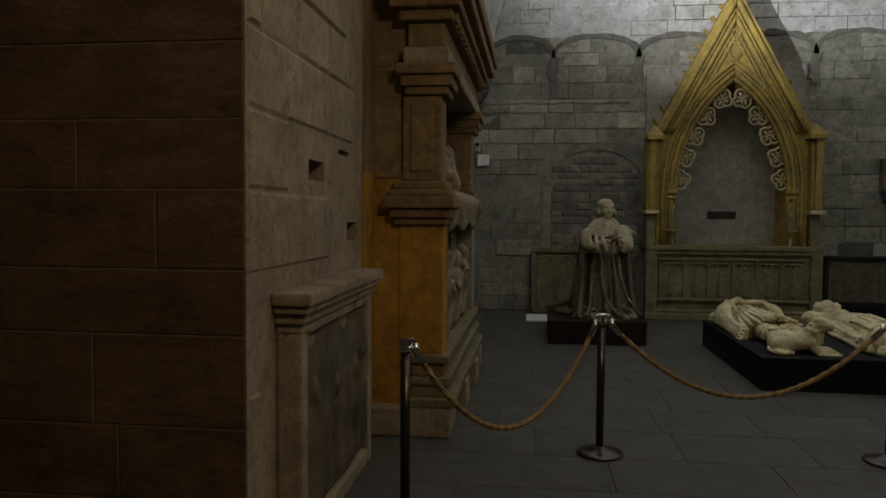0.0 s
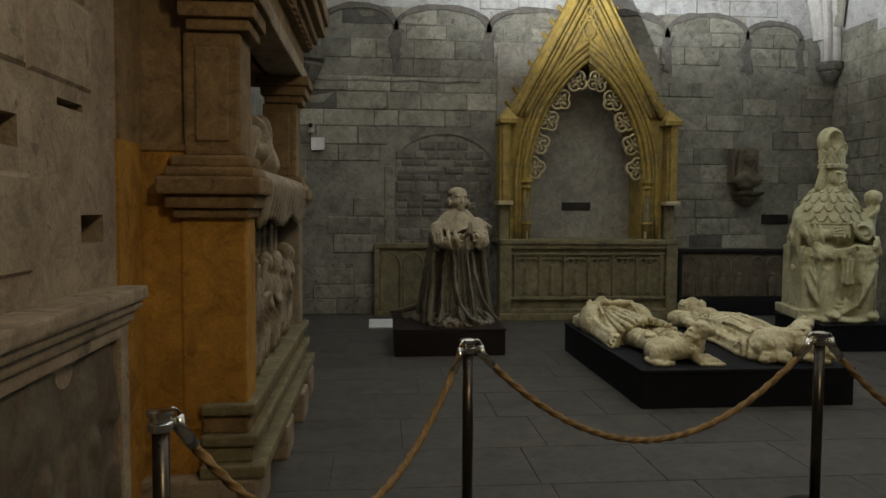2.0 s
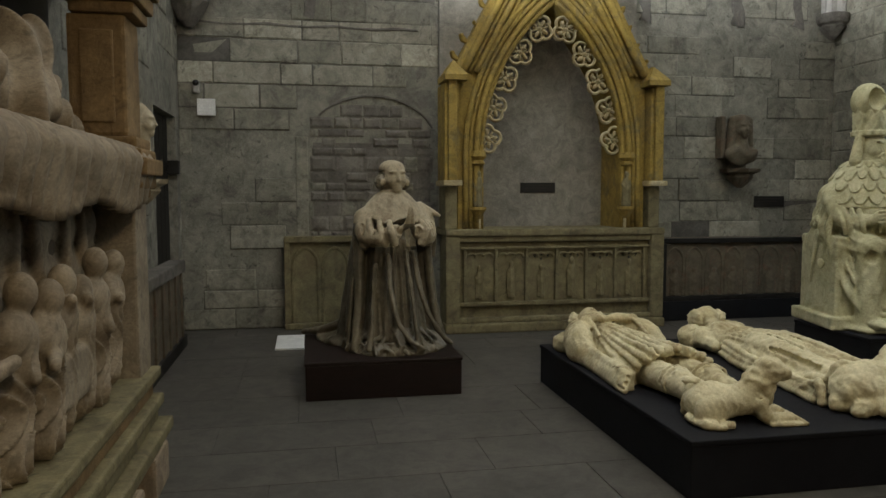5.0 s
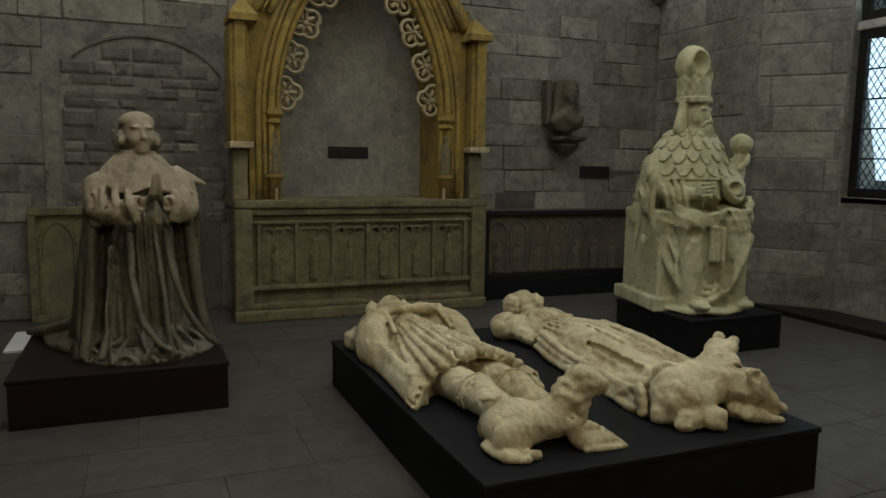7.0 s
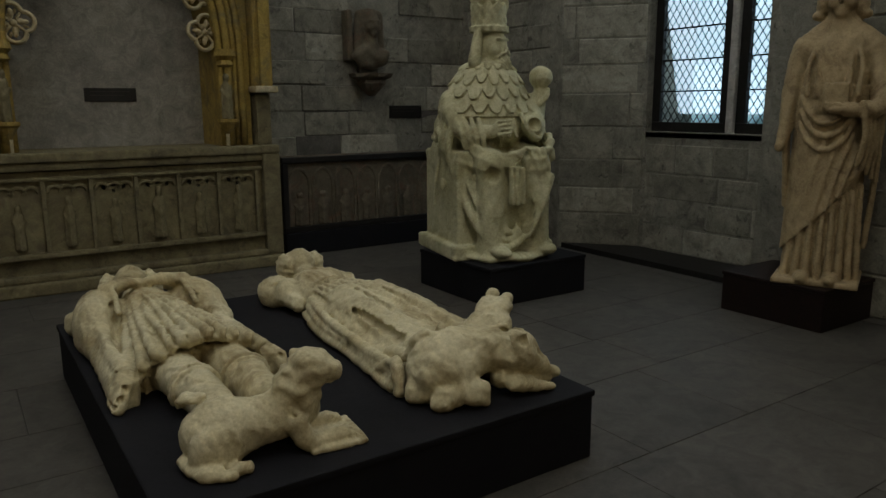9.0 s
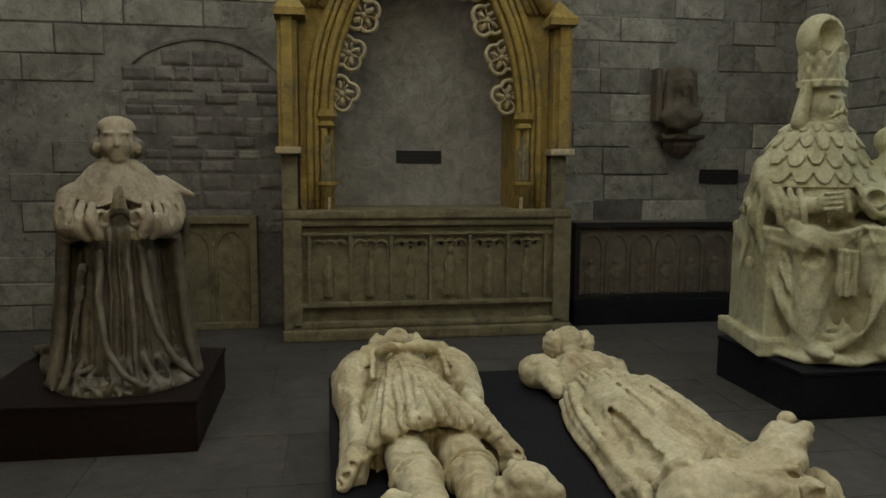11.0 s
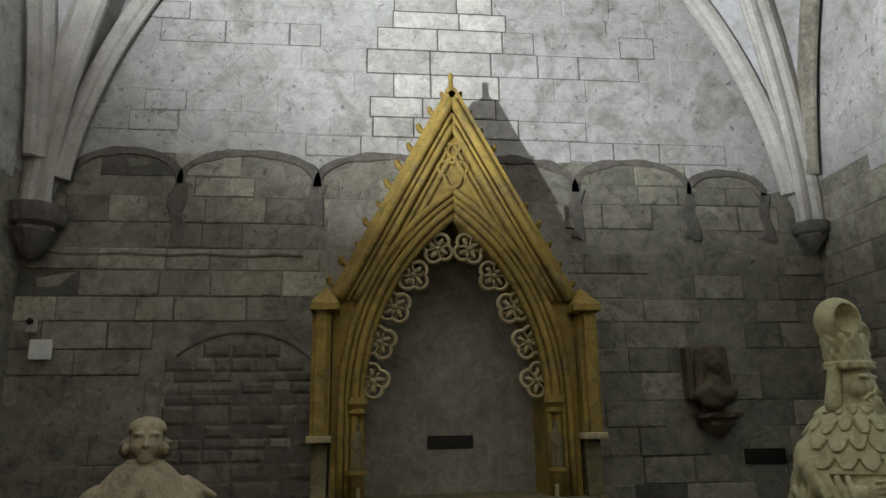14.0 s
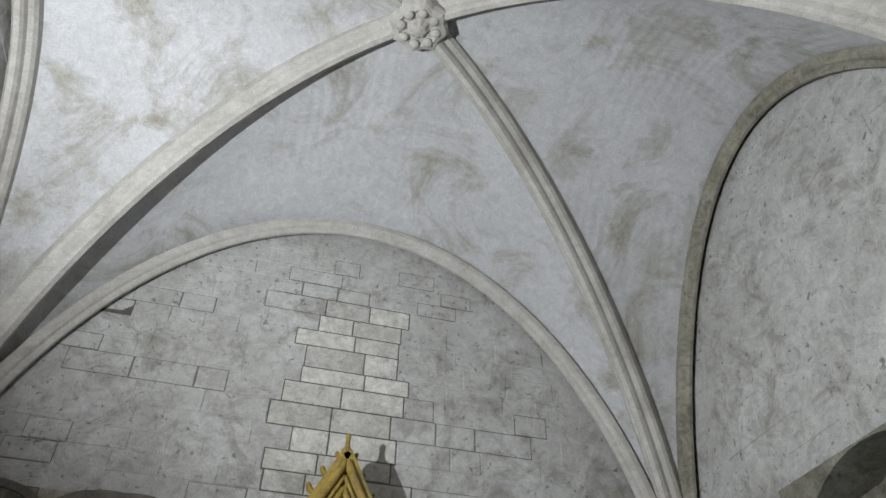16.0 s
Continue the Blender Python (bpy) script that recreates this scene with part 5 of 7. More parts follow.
    for i in range(4):
        c.tube([(0.12 + 0.02 * i, -0.33 + 0.03 * i, 1.16), (0.17 + 0.02 * i, -0.38 + 0.03 * i, 1.03 - 0.02 * i), (0.28 + 0.015 * i, -0.36 + 0.03 * i, 0.97), (0.37, -0.25 + 0.03 * i, 1.10)], 0.017, 0.02, 0.010)
    c.egg((0.23, -0.38, 1.08), (0.06, 0.06, 0.05), 0.015, True)
    c.tube([(0.40, -0.08, 1.0), (0.44, -0.06, 1.25), (0.45, -0.05, 1.40)], 0.06, 0.05, 0.03)
    c.egg((0.455, -0.05, 1.46), (0.098, 0.10, 0.095), 0.015, wave=0.003)
    c.tube([(0.41, -0.12, 1.24), (0.47, -0.13, 1.30), (0.50, -0.10, 1.36)], 0.025, 0.018, 0.012)
    # head, lappets, tiara and the hollow broken crown
    q, s = math.cos(radians(32)), math.sin(radians(32))
    X, Y = X * q + (Y - 0.03) * s, 0.03 - X * s + (Y - 0.03) * q
    th = np.arctan2(X, -Y)
    neck = cap(X, Y, Z, (0, 0.04, 1.5), (0, 0.02, 1.68), 0.11, 0.10)
    head = face(X, Y, Z, ell(X, Y, Z, (0, 0.0, 1.71), (0.110, 0.132, 0.150)), (0, 0.0, 1.70), 1.18, True)
    for e in (-1, 1):
        head = smin(head, cap(X, Y, Z, (e * 0.02, -0.155, 1.655), (e * 0.075, -0.13, 1.62), 0.014, 0.010) - 0.003 * np.sin(Z * 200), 0.01)
    lap2 = join(0.01, *[cap(X, Y, Z, (e * 0.13, 0.04, 1.80), (e * 0.185, 0.04, 1.58), 0.04, 0.055) for e in (-1, 1)])
    rt = 0.143 + 0.018 * (np.abs(Z - 1.835) < 0.026) + 0.006 * np.sin(th * 14) * np.sin(Z * 60)
    ti = np.maximum(np.sqrt((X + (Z - 1.84) * 0.10) ** 2 + (Y - 0.02) ** 2) - rt, np.maximum(1.81 - Z, Z - 2.03 - 0.02 * np.sin(th * 9)))
    shell = ell(X, Y, Z, (-0.035, 0.03, 2.145), (0.140, 0.15, 0.165)) - 0.005 * np.sin(th * 13)
    shell = np.maximum(shell, -ell(X, Y, Z, (-0.075, -0.10, 2.155), (0.088, 0.13, 0.10)))
    tab = np.maximum(ell(X, Y, Z, (0.095, 0.0, 2.045), (0.07, 0.10, 0.12)), -ell(X, Y, Z, (0.09, -0.11, 2.03), (0.045, 0.07, 0.085)))
    return join(0.010, c.F, neck, head, lap2, ti, tab, shell)


statue("enthroned_statue", enthroned, (-0.60, -0.68, -0.005), (0.62, 0.56, 2.34), 0.0082, M_POPE, pose(5.20, 9.87, 0.31, 0, 0, -12), "pale cream enthroned pontiff with scaled cape, tiara and hollow shell top")


def standing(X, Y, Z):
    k = np.clip(Z / 1.6, 0, 1)
    rx, ry = 0.265 - 0.05 * k, 0.215 - 0.04 * k
    d = (np.sqrt((X / rx) ** 2 + (Y / ry) ** 2) - 1) * 0.2
    d = np.maximum(np.maximum(d, Z - 1.45), -Z) - 0.003 * wav(X, Y, Z, 12)
    c = Carving(X, Y, Z, d.astype(np.float32))
    on = lambda x, z: -math.sqrt(max(0.03, 1 - (x / (0.265 - 0.03 * z)) ** 2)) * (0.215 - 0.025 * z)
    # under-robe: upright pleats below the mantle's slanting hem
    for i, x in enumerate((-0.20, -0.13, -0.06, 0.01, 0.075, 0.135, 0.19, 0.235)):
        top = 0.28 + 0.9 * (x + 0.22)
        c.tube([(x, on(x, 0.4), top), (x * 1.04, on(x, 0.2) - 0.012, top * 0.5), (x * 1.10, on(x, 0.0) - 0.025, 0.05)], 0.018, 0.028, 0.012)
        c.tube([(x + 0.035, on(x + 0.035, 0.4) + 0.005, top), (x * 1.06 + 0.037, on(x + 0.035, 0.0) - 0.01, 0.07)], 0.010, 0.016, 0.010, True)
    # mantle: a smooth apron over one leg whose hem climbs to the other hip
    c.put(lambda x, y, z: np.maximum(np.maximum((np.sqrt((x / 0.285) ** 2 + (y / 0.24) ** 2) - 1) * 0.22 + 0.03 * z, 0.24 + 1.05 * (x + 0.24) + 0.9 * np.clip(x, 0, 1) ** 2 - z), z - 1.35) - 0.004, (-0.42, -0.4, 0.1), (0.42, 0.4, 1.4), 0.012)
    for x0, x1, z1 in ((-0.10, -0.16, 0.34), (-0.02, -0.05, 0.45), (0.05, 0.03, 0.52), (0.12, 0.10, 0.62), (0.17, 0.17, 0.74)):
        c.tube([(x0 + 0.10, on(x0 + 0.1, 1.0) - 0.02, 1.02), (x0 + 0.03, on(x0, 0.8) - 0.025, 0.78), (x1, on(x1, 0.5) - 0.03, z1)], 0.018, 0.012, 0.016)
    # hanging swags under the hands
    for i in range(3):
        z = 1.14 - 0.09 * i
        c.tube([(-0.20, -0.13, z + 0.14), (-0.12, -0.20, z + 0.02), (-0.02, -0.225, z - 0.03), (0.09, -0.215, z + 0.03), (0.16, -0.18, z + 0.16)], 0.018, 0.02, 0.012)
    c.egg((-0.02, -0.22, 1.16), (0.09, 0.05, 0.035), 0.02, True)
    # chest and shoulders
    c.egg((0, 0, 1.585), (0.255, 0.15, 0.155), 0.05)
    for e in (-1, 1):
        c.tube([(e * 0.08, 0.0, 1.74), (e * 0.22, 0.0, 1.62)], 0.07, 0.085, 0.04)
    c.tube([(0, 0.0, 1.2), (0, 0, 1.5)], 0.20, 0.185, 0.05)
    for x in (-0.17, -0.10, 0.10, 0.17):
        c.tube([(x * 0.7, -0.09, 1.64), (x, -0.17, 1.50), (x * 0.95, -0.19, 1.30)], 0.012, 0.02, 0.016)
    c.tube([(-0.12, -0.11, 1.60), (0, -0.165, 1.50), (0.12, -0.11, 1.60)], 0.010, 0.010, 0.014)
    # his hanging arm, broken at the hand
    c.tube([(-0.24, 0.0, 1.56), (-0.285, -0.03, 1.30), (-0.30, -0.06, 1.10), (-0.325, -0.14, 0.94)], 0.085, 0.035, 0.02)
    for i in range(3):
        c.tube([(-0.27, 0.02 - 0.05 * i, 1.30), (-0.295, 0.0 - 0.05 * i, 1.05), (-0.27, 0.03 - 0.04 * i, 0.72 - 0.1 * i)], 0.022, 0.018, 0.014)
    # his bent arm with a deep sleeve and a book in the hand
    c.tube([(0.24, 0.0, 1.56), (0.305, -0.06, 1.32), (0.27, -0.17, 1.20), (0.10, -0.27, 1.20)], 0.085, 0.045, 0.02)
    c.egg((0.06, -0.285, 1.20), (0.075, 0.04, 0.028), 0.012)
    for q in range(4):
        c.tube([(0.07, -0.30, 1.185 + 0.016 * q), (-0.03, -0.295, 1.20 + 0.014 * q)], 0.011, 0.008, 0.005)
    c.slab((0.03, -0.25, 1.29), (0.08, 0.035, 0.085), 0.008, 0.008)
    for i in range(5):
        c.tube([(0.20 + 0.03 * i, -0.25 + 0.05 * i, 1.24), (0.235 + 0.022 * i, -0.26 + 0.05 * i, 1.02), (0.20 + 0.03 * i, -0.22 + 0.045 * i, 0.84 - 0.03 * i)], 0.022, 0.018, 0.010)
    for i in range(3):
        c.tube([(0.30 - 0.01 * i, -0.04 + 0.05 * i, 1.15), (0.31, 0.0 + 0.04 * i, 0.70), (0.285, 0.02 + 0.04 * i, 0.25)], 0.022, 0.02, 0.016)
    c.tube([(0.175, -0.21, 1.10), (0.17, -0.22, 0.92)], 0.022, 0.014, 0.012, True)
    c.F -= worn(X, Y, Z, 0.0025)
    # neck, head, bobbed hair and crown
    c.tube([(0, 0.0, 1.64), (0, -0.01, 1.86)], 0.11, 0.085, 0.03)
    c.head((0, -0.02, 1.93), 1.06)
    for e in (-1, 1):
        c.egg((e * 0.125, 0.02, 1.90), (0.048, 0.075, 0.105), 0.02, wave=0.004, f=70)
        c.egg((e * 0.16, 0.0, 1.83), (0.035, 0.05, 0.03), 0.02)
    c.egg((0, 0.06, 1.94), (0.122, 0.10, 0.13), 0.02)
    c.egg((0, 0.0, 2.04), (0.112, 0.118, 0.07), 0.02)
    c.put(lambda x, y, z: np.maximum(np.abs(np.sqrt(x ** 2 + y ** 2) - 0.122 - 0.16 * np.clip(z - 2.02, 0, 0.2)) - 0.014, np.maximum(z - 2.125 - 0.030 * np.clip(np.cos(np.arctan2(x, -y) * 9), -0.3, 1), 2.01 - z)) - 0.005 * (np.abs(z - 2.03) < 0.012), (-0.22, -0.22, 1.98), (0.22, 0.22, 2.2), 0.008)
    for x in (-0.09, 0.10):
        c.egg((x, -0.25, 0.045), (0.055, 0.10, 0.045), 0.015)
    c.slab((0, -0.02, 0.012), (0.29, 0.30, 0.025), 0.015)
    return c.F


statue("standing_statue", standing, (-0.46, -0.46, -0.005), (0.46, 0.34, 2.24), 0.0082, M_KING, pose(6.56, 7.72, 0.30, 0, 0, -66) @ Matrix.Diagonal((0.94, 1, 1, 1)), "warm brown stone crowned king standing in a draped mantle")


def knight(X, Y, Z):
    """Lying on his back, head towards +y, feet towards -y."""
    rng = random.Random(11)
    t = np.clip((0.62 - Y) / 1.08, 0, 1)
    w, hgt = 0.20 + 0.13 * t ** 1.3, 0.245 + 0.005 * t
    d = (np.sqrt((X / w) ** 2 + (Z / hgt) ** 2) - 1) * 0.2 - 0.004 * wav(X, Y, Z, 13)
    hemy = -0.46 + 0.014 * np.sin(X * 47) + 0.008 * np.sin(X * 113)
    d = np.maximum(np.maximum(d, Y - 0.64), hemy - Y)
    hollow = np.maximum(np.sqrt((X / (w - 0.04)) ** 2 + (Z / (hgt - 0.04)) ** 2) - 1, Y - hemy - 0.10) * 0.2
    c = Carving(X, Y, Z, np.maximum(d, -hollow).astype(np.float32))

    def on(x, y):
        q = min(1, max(0, (0.62 - y) / 1.08))
        return (0.245 + 0.005 * q) * math.sqrt(max(0.02, 1 - (x / (0.20 + 0.13 * q ** 1.3)) ** 2))
    # pleats fanning from the chest to the hem
    xs = (-0.30, -0.25, -0.195, -0.135, -0.075, -0.02, 0.04, 0.10, 0.155, 0.21, 0.26, 0.305)
    for i, x in enumerate(xs):
        top = 0.50 - 0.22 * rng.random()
        bend = rng.uniform(-0.012, 0.012)
        line = []
        for s in (0, 0.3, 0.6, 0.85, 1.0):
            y = top + (-0.455 - top) * s
            q = x * (0.50 + 0.50 * s ** 0.9) + bend * math.sin(s * 5)
            line.append((q, y, on(q, y) + 0.002))
        c.tube(line, 0.008, 0.026 + 0.007 * rng.random(), 0.012)
        if i < len(xs) - 1:
            m = (x + xs[i + 1]) / 2
            c.tube([(m * (0.58 + 0.42 * s), 0.25 - 0.72 * s, on(m * (0.58 + 0.42 * s), 0.25 - 0.72 * s) + 0.008) for s in (0, 0.35, 0.7, 1.05)], 0.008, 0.026, 0.010, True)
    for e in (-1, 1):
        # mantle falling at the side and flaring in a broken corner
        for j in range(3):
            f = rng.uniform(-0.015, 0.015)
            c.tube([(e * (0.26 + 0.02 * j), 0.40, 0.13 - 0.045 * j), (e * (0.285 + 0.018 * j + f), 0.05, 0.12 - 0.04 * j), (e * (0.31 + 0.018 * j), -0.30, 0.11 - 0.035 * j), (e * (0.325 + 0.018 * j + f), -0.48 - 0.02 * j, 0.09 - 0.03 * j)], 0.026, 0.034, 0.016, wave=0.003)
        for j in range(4):
            c.tube([(e * (0.30 + 0.025 * j), -0.28, 0.15 - 0.035 * j), (e * (0.315 + 0.025 * j), -0.54, 0.125 - 0.03 * j)], 0.006, 0.011, 0.008, True)
        c.tube([(e * 0.27, 0.45, 0.05), (e * 0.33, -0.44, 0.03)], 0.07, 0.055, 0.03)
        # sleeves: full sheets drawn from the shoulder to the wrist
        c.egg((e * 0.25, 0.50, 0.13), (0.125, 0.23, 0.155), 0.03, yaw=e * 14)
        c.egg((e * 0.30, 0.36, 0.08), (0.09, 0.20, 0.11), 0.03, wave=0.006, f=24)
        for x, y in ((0.17, 0.0), (0.245, 0.02), (0.31, 0.05)):
            c.tube([(e * (x - 0.02), 0.70 - y, 0.215 - y), (e * (x + 0.01), 0.50, 0.285 - (x - 0.17) * 0.75), (e * (x + 0.02), 0.28 - y, 0.21 - (x - 0.17) * 0.8)], 0.022, 0.015, 0.02)
            c.tube([(e * (x + 0.035), 0.60 - y, 0.245 - (x - 0.17) * 0.7), (e * (x + 0.045), 0.34, 0.225 - (x - 0.17) * 0.8)], 0.010, 0.012, 0.014, True)
        c.tube([(e * 0.20, 0.53, 0.275), (e * 0.10, 0.585, 0.285), (e * 0.02, 0.60, 0.275)], 0.042, 0.028, 0.010)
        c.tube([(e * 0.15, 0.47, 0.27), (e * 0.14, 0.30, 0.245)], 0.020, 0.012, 0.012, True)
        # legs with knee bands
        c.tube([(e * 0.112, -0.36, 0.085), (e * 0.108, -0.62, 0.10), (e * 0.10, -0.80, 0.10), (e * 0.098, -1.12, 0.09)], 0.098, 0.074, 0.008)
        for y, r in ((-0.66, 0.100), (-0.70, 0.096)):
            c.tube([(e * 0.106 + r * math.cos(a), y, 0.10 + r * math.sin(a)) for a in np.linspace(-0.6, math.pi + 0.6, 9)], 0.009, 0.009, 0.010)
        c.egg((e * 0.105, -0.76, 0.175), (0.05, 0.05, 0.02), 0.02)
    # head in its ring of curls on a cushion
    c.egg((0, 0.72, 0.14), (0.09, 0.12, 0.10), 0.03)
    c.egg((0, 0.90, 0.20), (0.095, 0.13, 0.115), 0.02)
    c.tube([(0, 0.86, 0.312), (0, 0.91, 0.298)], 0.016, 0.010, 0.012)
    c.egg((0, 0.80, 0.255), (0.045, 0.035, 0.04), 0.015)
    for a in np.linspace(-0.5, math.pi + 0.5, 13):
        c.egg((0.135 * math.cos(a), 0.92 + 0.115 * math.sin(a), 0.17 + 0.02 * math.sin(3 * a)), (0.042, 0.042, 0.075), 0.012, wave=0.005, f=80)
    c.egg((-0.02, 0.98, 0.04), (0.25, 0.15, 0.08), 0.02)
    c.egg((-0.29, 0.72, 0.07), (0.10, 0.10, 0.085), 0.015, wave=0.008, f=35)
    c.F -= 0.006 * (crease(X * 95 + 3 * np.sin(Y * 6 + X * 8)) - 0.4) * np.clip((0.45 - Y) * 8, 0, 1) * np.clip((Y + 0.44) * 12, 0, 1) + worn(X, Y, Z, 0.003)
    return np.maximum(c.F, -Z)


def effigy(name, fn, lo, hi, mat, at, label, category="effigy", h=0.0078, s=1.0):
    ob = field_mesh(name, fn, lo, hi, h, mat)
    ob.matrix_world = at @ Matrix.Diagonal((s, s, s, 1))
    return tagged(ob, label, category)


effigy("knight_effigy", knight, (-0.50, -1.22, -0.005), (0.50, 1.16, 0.40), M_CREAM, pose(2.24, 8.53, 0.318, 0, 0, 1), "cream stone effigy of a knight in a pleated tunic, hands joined")


def lion(X, Y, Z):
    """Crouching along x, head at +x raised and turned."""
    c = Carving(X, Y, Z)
    c.egg((-0.19, 0.02, 0.14), (0.19, 0.165, 0.165), 0.05)
    c.tube([(-0.15, 0.02, 0.16), (0.05, 0.02, 0.16), (0.22, 0.02, 0.20)], 0.135, 0.12, 0.06)
    for e in (-1, 1):
        c.egg((-0.23, e * 0.13 + 0.01, 0.11), (0.135, 0.065, 0.125), 0.025)
        c.tube([(-0.30, e * 0.19, 0.03), (-0.10, e * 0.20, 0.03)], 0.04, 0.035, 0.02)
        c.tube([(0.18, e * 0.10, 0.16), (0.24, e * 0.12, 0.05), (0.42, e * 0.11, 0.05)], 0.065, 0.042, 0.02)
        for q in (-1, 0, 1):
            c.egg((0.46, e * 0.11 + 0.024 * q, 0.045), (0.03, 0.013, 0.022), 0.006)
    c.tube([(-0.10, -0.16, 0.20), (-0.13, -0.195, 0.10), (-0.22, -0.20, 0.04)], 0.010, 0.014, 0.012, True)
    c.tube([(-0.37, -0.03, 0.05), (-0.33, -0.18, 0.03), (-0.18, -0.25, 0.025)], 0.03, 0.022, 0.015)
    # neck with rolls of mane, then the head
    c.tube([(0.19, 0.01, 0.24), (0.25, 0.0, 0.36)], 0.12, 0.095, 0.04)
    for i in range(4):
        a = 0.22 + 0.045 * i
        c.tube([(0.14 + 0.02 * i, -0.115, a), (0.20 + 0.02 * i, -0.128, a - 0.05), (0.27 + 0.015 * i, -0.105, a - 0.08)], 0.010, 0.010, 0.02, True)
    c.egg((0.22, 0.01, 0.31), (0.125, 0.135, 0.13), 0.03, wave=0.012, f=38)
    c.egg((0.29, -0.01, 0.41), (0.12, 0.12, 0.105), 0.02, wave=0.006, f=45)
    c.egg((0.375, -0.045, 0.385), (0.08, 0.07, 0.066), 0.02)
    c.tube([(0.335, -0.10, 0.345), (0.42, -0.08, 0.345)], 0.010, 0.008, 0.008, True)
    for e in (-1, 1):
        c.egg((0.345 + 0.01 * e, -0.03 + e * 0.062, 0.425), (0.020, 0.020, 0.014), 0.008, True)
        c.egg((0.235, e * 0.085, 0.465), (0.03, 0.03, 0.03), 0.012)
    c.slab((0.38, -0.02, 0.01), (0.16, 0.17, 0.022), 0.012)
    c.egg((-0.30, 0.12, 0.30), (0.07, 0.05, 0.03), 0.02, wave=0.01)
    c.F -= worn(X, Y, Z, 0.003) + 0.003 * wav(X, Y, Z, 22)
    return np.maximum(c.F, -Z)


effigy("lion_footrest", lion, (-0.44, -0.32, -0.005), (0.58, 0.30, 0.54), M_CREAM, pose(2.23, 7.37, 0.318, 0, 0, -6), "cream stone lion crouching at the knight's feet", "animal sculpture", 0.0095, 0.70)


def lady(X, Y, Z):
    rng = random.Random(5)
    knots = (-0.95, -0.55, -0.2, 0.1, 0.3, 0.44, 0.55)
    wl = lambda y: np.interp(y, knots, (0.33, 0.30, 0.275, 0.235, 0.185, 0.150, 0.155))
    hl = lambda y: np.interp(y, knots, (0.17, 0.20, 0.235, 0.245, 0.225, 0.205, 0.19))
    d = (np.sqrt((X / wl(Y)) ** 2 + (Z / hl(Y)) ** 2) - 1) * 0.18 - 0.003 * wav(X, Y, Z, 12)
    hem = -0.86 + 0.10 * X + 0.02 * np.sin(X * 31)
    c = Carving(X, Y, Z, np.maximum(np.maximum(d, Y - 0.56), hem - Y).astype(np.float32))
    on = lambda x, y: float(hl(y)) * math.sqrt(max(0.02, 1 - (x / float(wl(y))) ** 2))
    # fine gathers under the belt that run into long folds
    for i in range(13):
        u = -0.90 + 1.8 * i / 12
        end = rng.choice((-0.10, -0.35, -0.60, -0.85, -0.85))
        bend = rng.uniform(-0.05, 0.05)
        line = []
        for s in (0, 0.25, 0.5, 0.75, 1.0):
            y = 0.42 + (end - 0.42) * s
            x = (u * (0.92 if abs(u) > 0.4 else 0.85) + bend * s) * float(wl(y))
            line.append((x, y, on(x, y) - 0.002))
        c.tube(line, 0.012, 0.022 if end < -0.3 else 0.009, 0.010)
        if i < 12:
            g = u + 0.075
            c.tube([(g * 0.9 * float(wl(y)), y, on(g * 0.9 * float(wl(y)), y) + 0.006) for y in (0.41, 0.20, -0.05, -0.40)], 0.012, 0.006, 0.010, True)
    # the gown clings to both legs and sinks between them
    c.tube([(-0.105, 0.05, 0.165), (-0.13, -0.35, 0.15), (-0.15, -0.80, 0.11)], 0.085, 0.075, 0.05)
    c.tube([(0.115, 0.05, 0.165), (0.13, -0.35, 0.145), (0.14, -0.80, 0.10)], 0.085, 0.075, 0.05)
    c.tube([(-0.005, 0.12, 0.285), (0.0, -0.35, 0.25), (-0.01, -0.85, 0.21)], 0.004, 0.062, 0.05, True)
    for x0, x1, y0, y1 in ((-0.17, -0.20, 0.22, -0.70), (-0.07, -0.085, 0.10, -0.80), (0.065, 0.075, 0.05, -0.82), (0.16, 0.19, 0.20, -0.65)):
        c.tube([(x0, y0, on(x0, y0) + 0.01), ((x0 + x1) / 2, (y0 + y1) / 2, on((x0 + x1) / 2, (y0 + y1) / 2) + 0.012), (x1, y1, on(x1, y1) + 0.015)], 0.004, 0.03, 0.014, True)
    c.tube([(0.03, 0.12, 0.235), (0.035, -0.20, 0.205), (0.02, -0.55, 0.165)], 0.012, 0.018, 0.016)
    c.tube([(-0.235, 0.15, 0.16), (-0.255, -0.25, 0.15), (-0.28, -0.75, 0.12)], 0.012, 0.02, 0.012, True)
    # side folds spread on the plinth
    for e in (-1, 1):
        for j in range(3):
            f = rng.uniform(-0.02, 0.02)
            c.tube([(e * (0.165 + 0.02 * j), 0.36, 0.12 - 0.04 * j), (e * (0.25 + 0.018 * j), 0.02, 0.115 - 0.04 * j), (e * (0.29 + 0.02 * j + f), -0.40, 0.10 - 0.035 * j), (e * (0.32 + 0.022 * j), -0.86, 0.085 - 0.03 * j)], 0.022, 0.026, 0.013)
    # torn hem folded over the animals
    for i in range(9):
        x = -0.34 + 0.085 * i
        c.tube([(x, -0.72 + 0.05 * (i % 2), on(max(-0.3, min(0.3, x)), -0.72)), (x * 1.05 + 0.02, -0.86, 0.13), (x * 1.08, -0.93 - 0.03 * (i % 3), 0.03)], 0.026, 0.03, 0.016, wave=0.004)
    # belt, bodice, stumps of the arms
    for y, r in ((0.445, 0.012), (0.415, 0.010)):
        c.tube([(0.158 * math.cos(a), y - 0.03 * math.cos(a), 0.212 * math.sin(a)) for a in np.linspace(0.05, math.pi - 0.05, 9)], r, r, 0.006)
    c.egg((0, 0.60, 0.08), (0.20, 0.20, 0.15), 0.03)
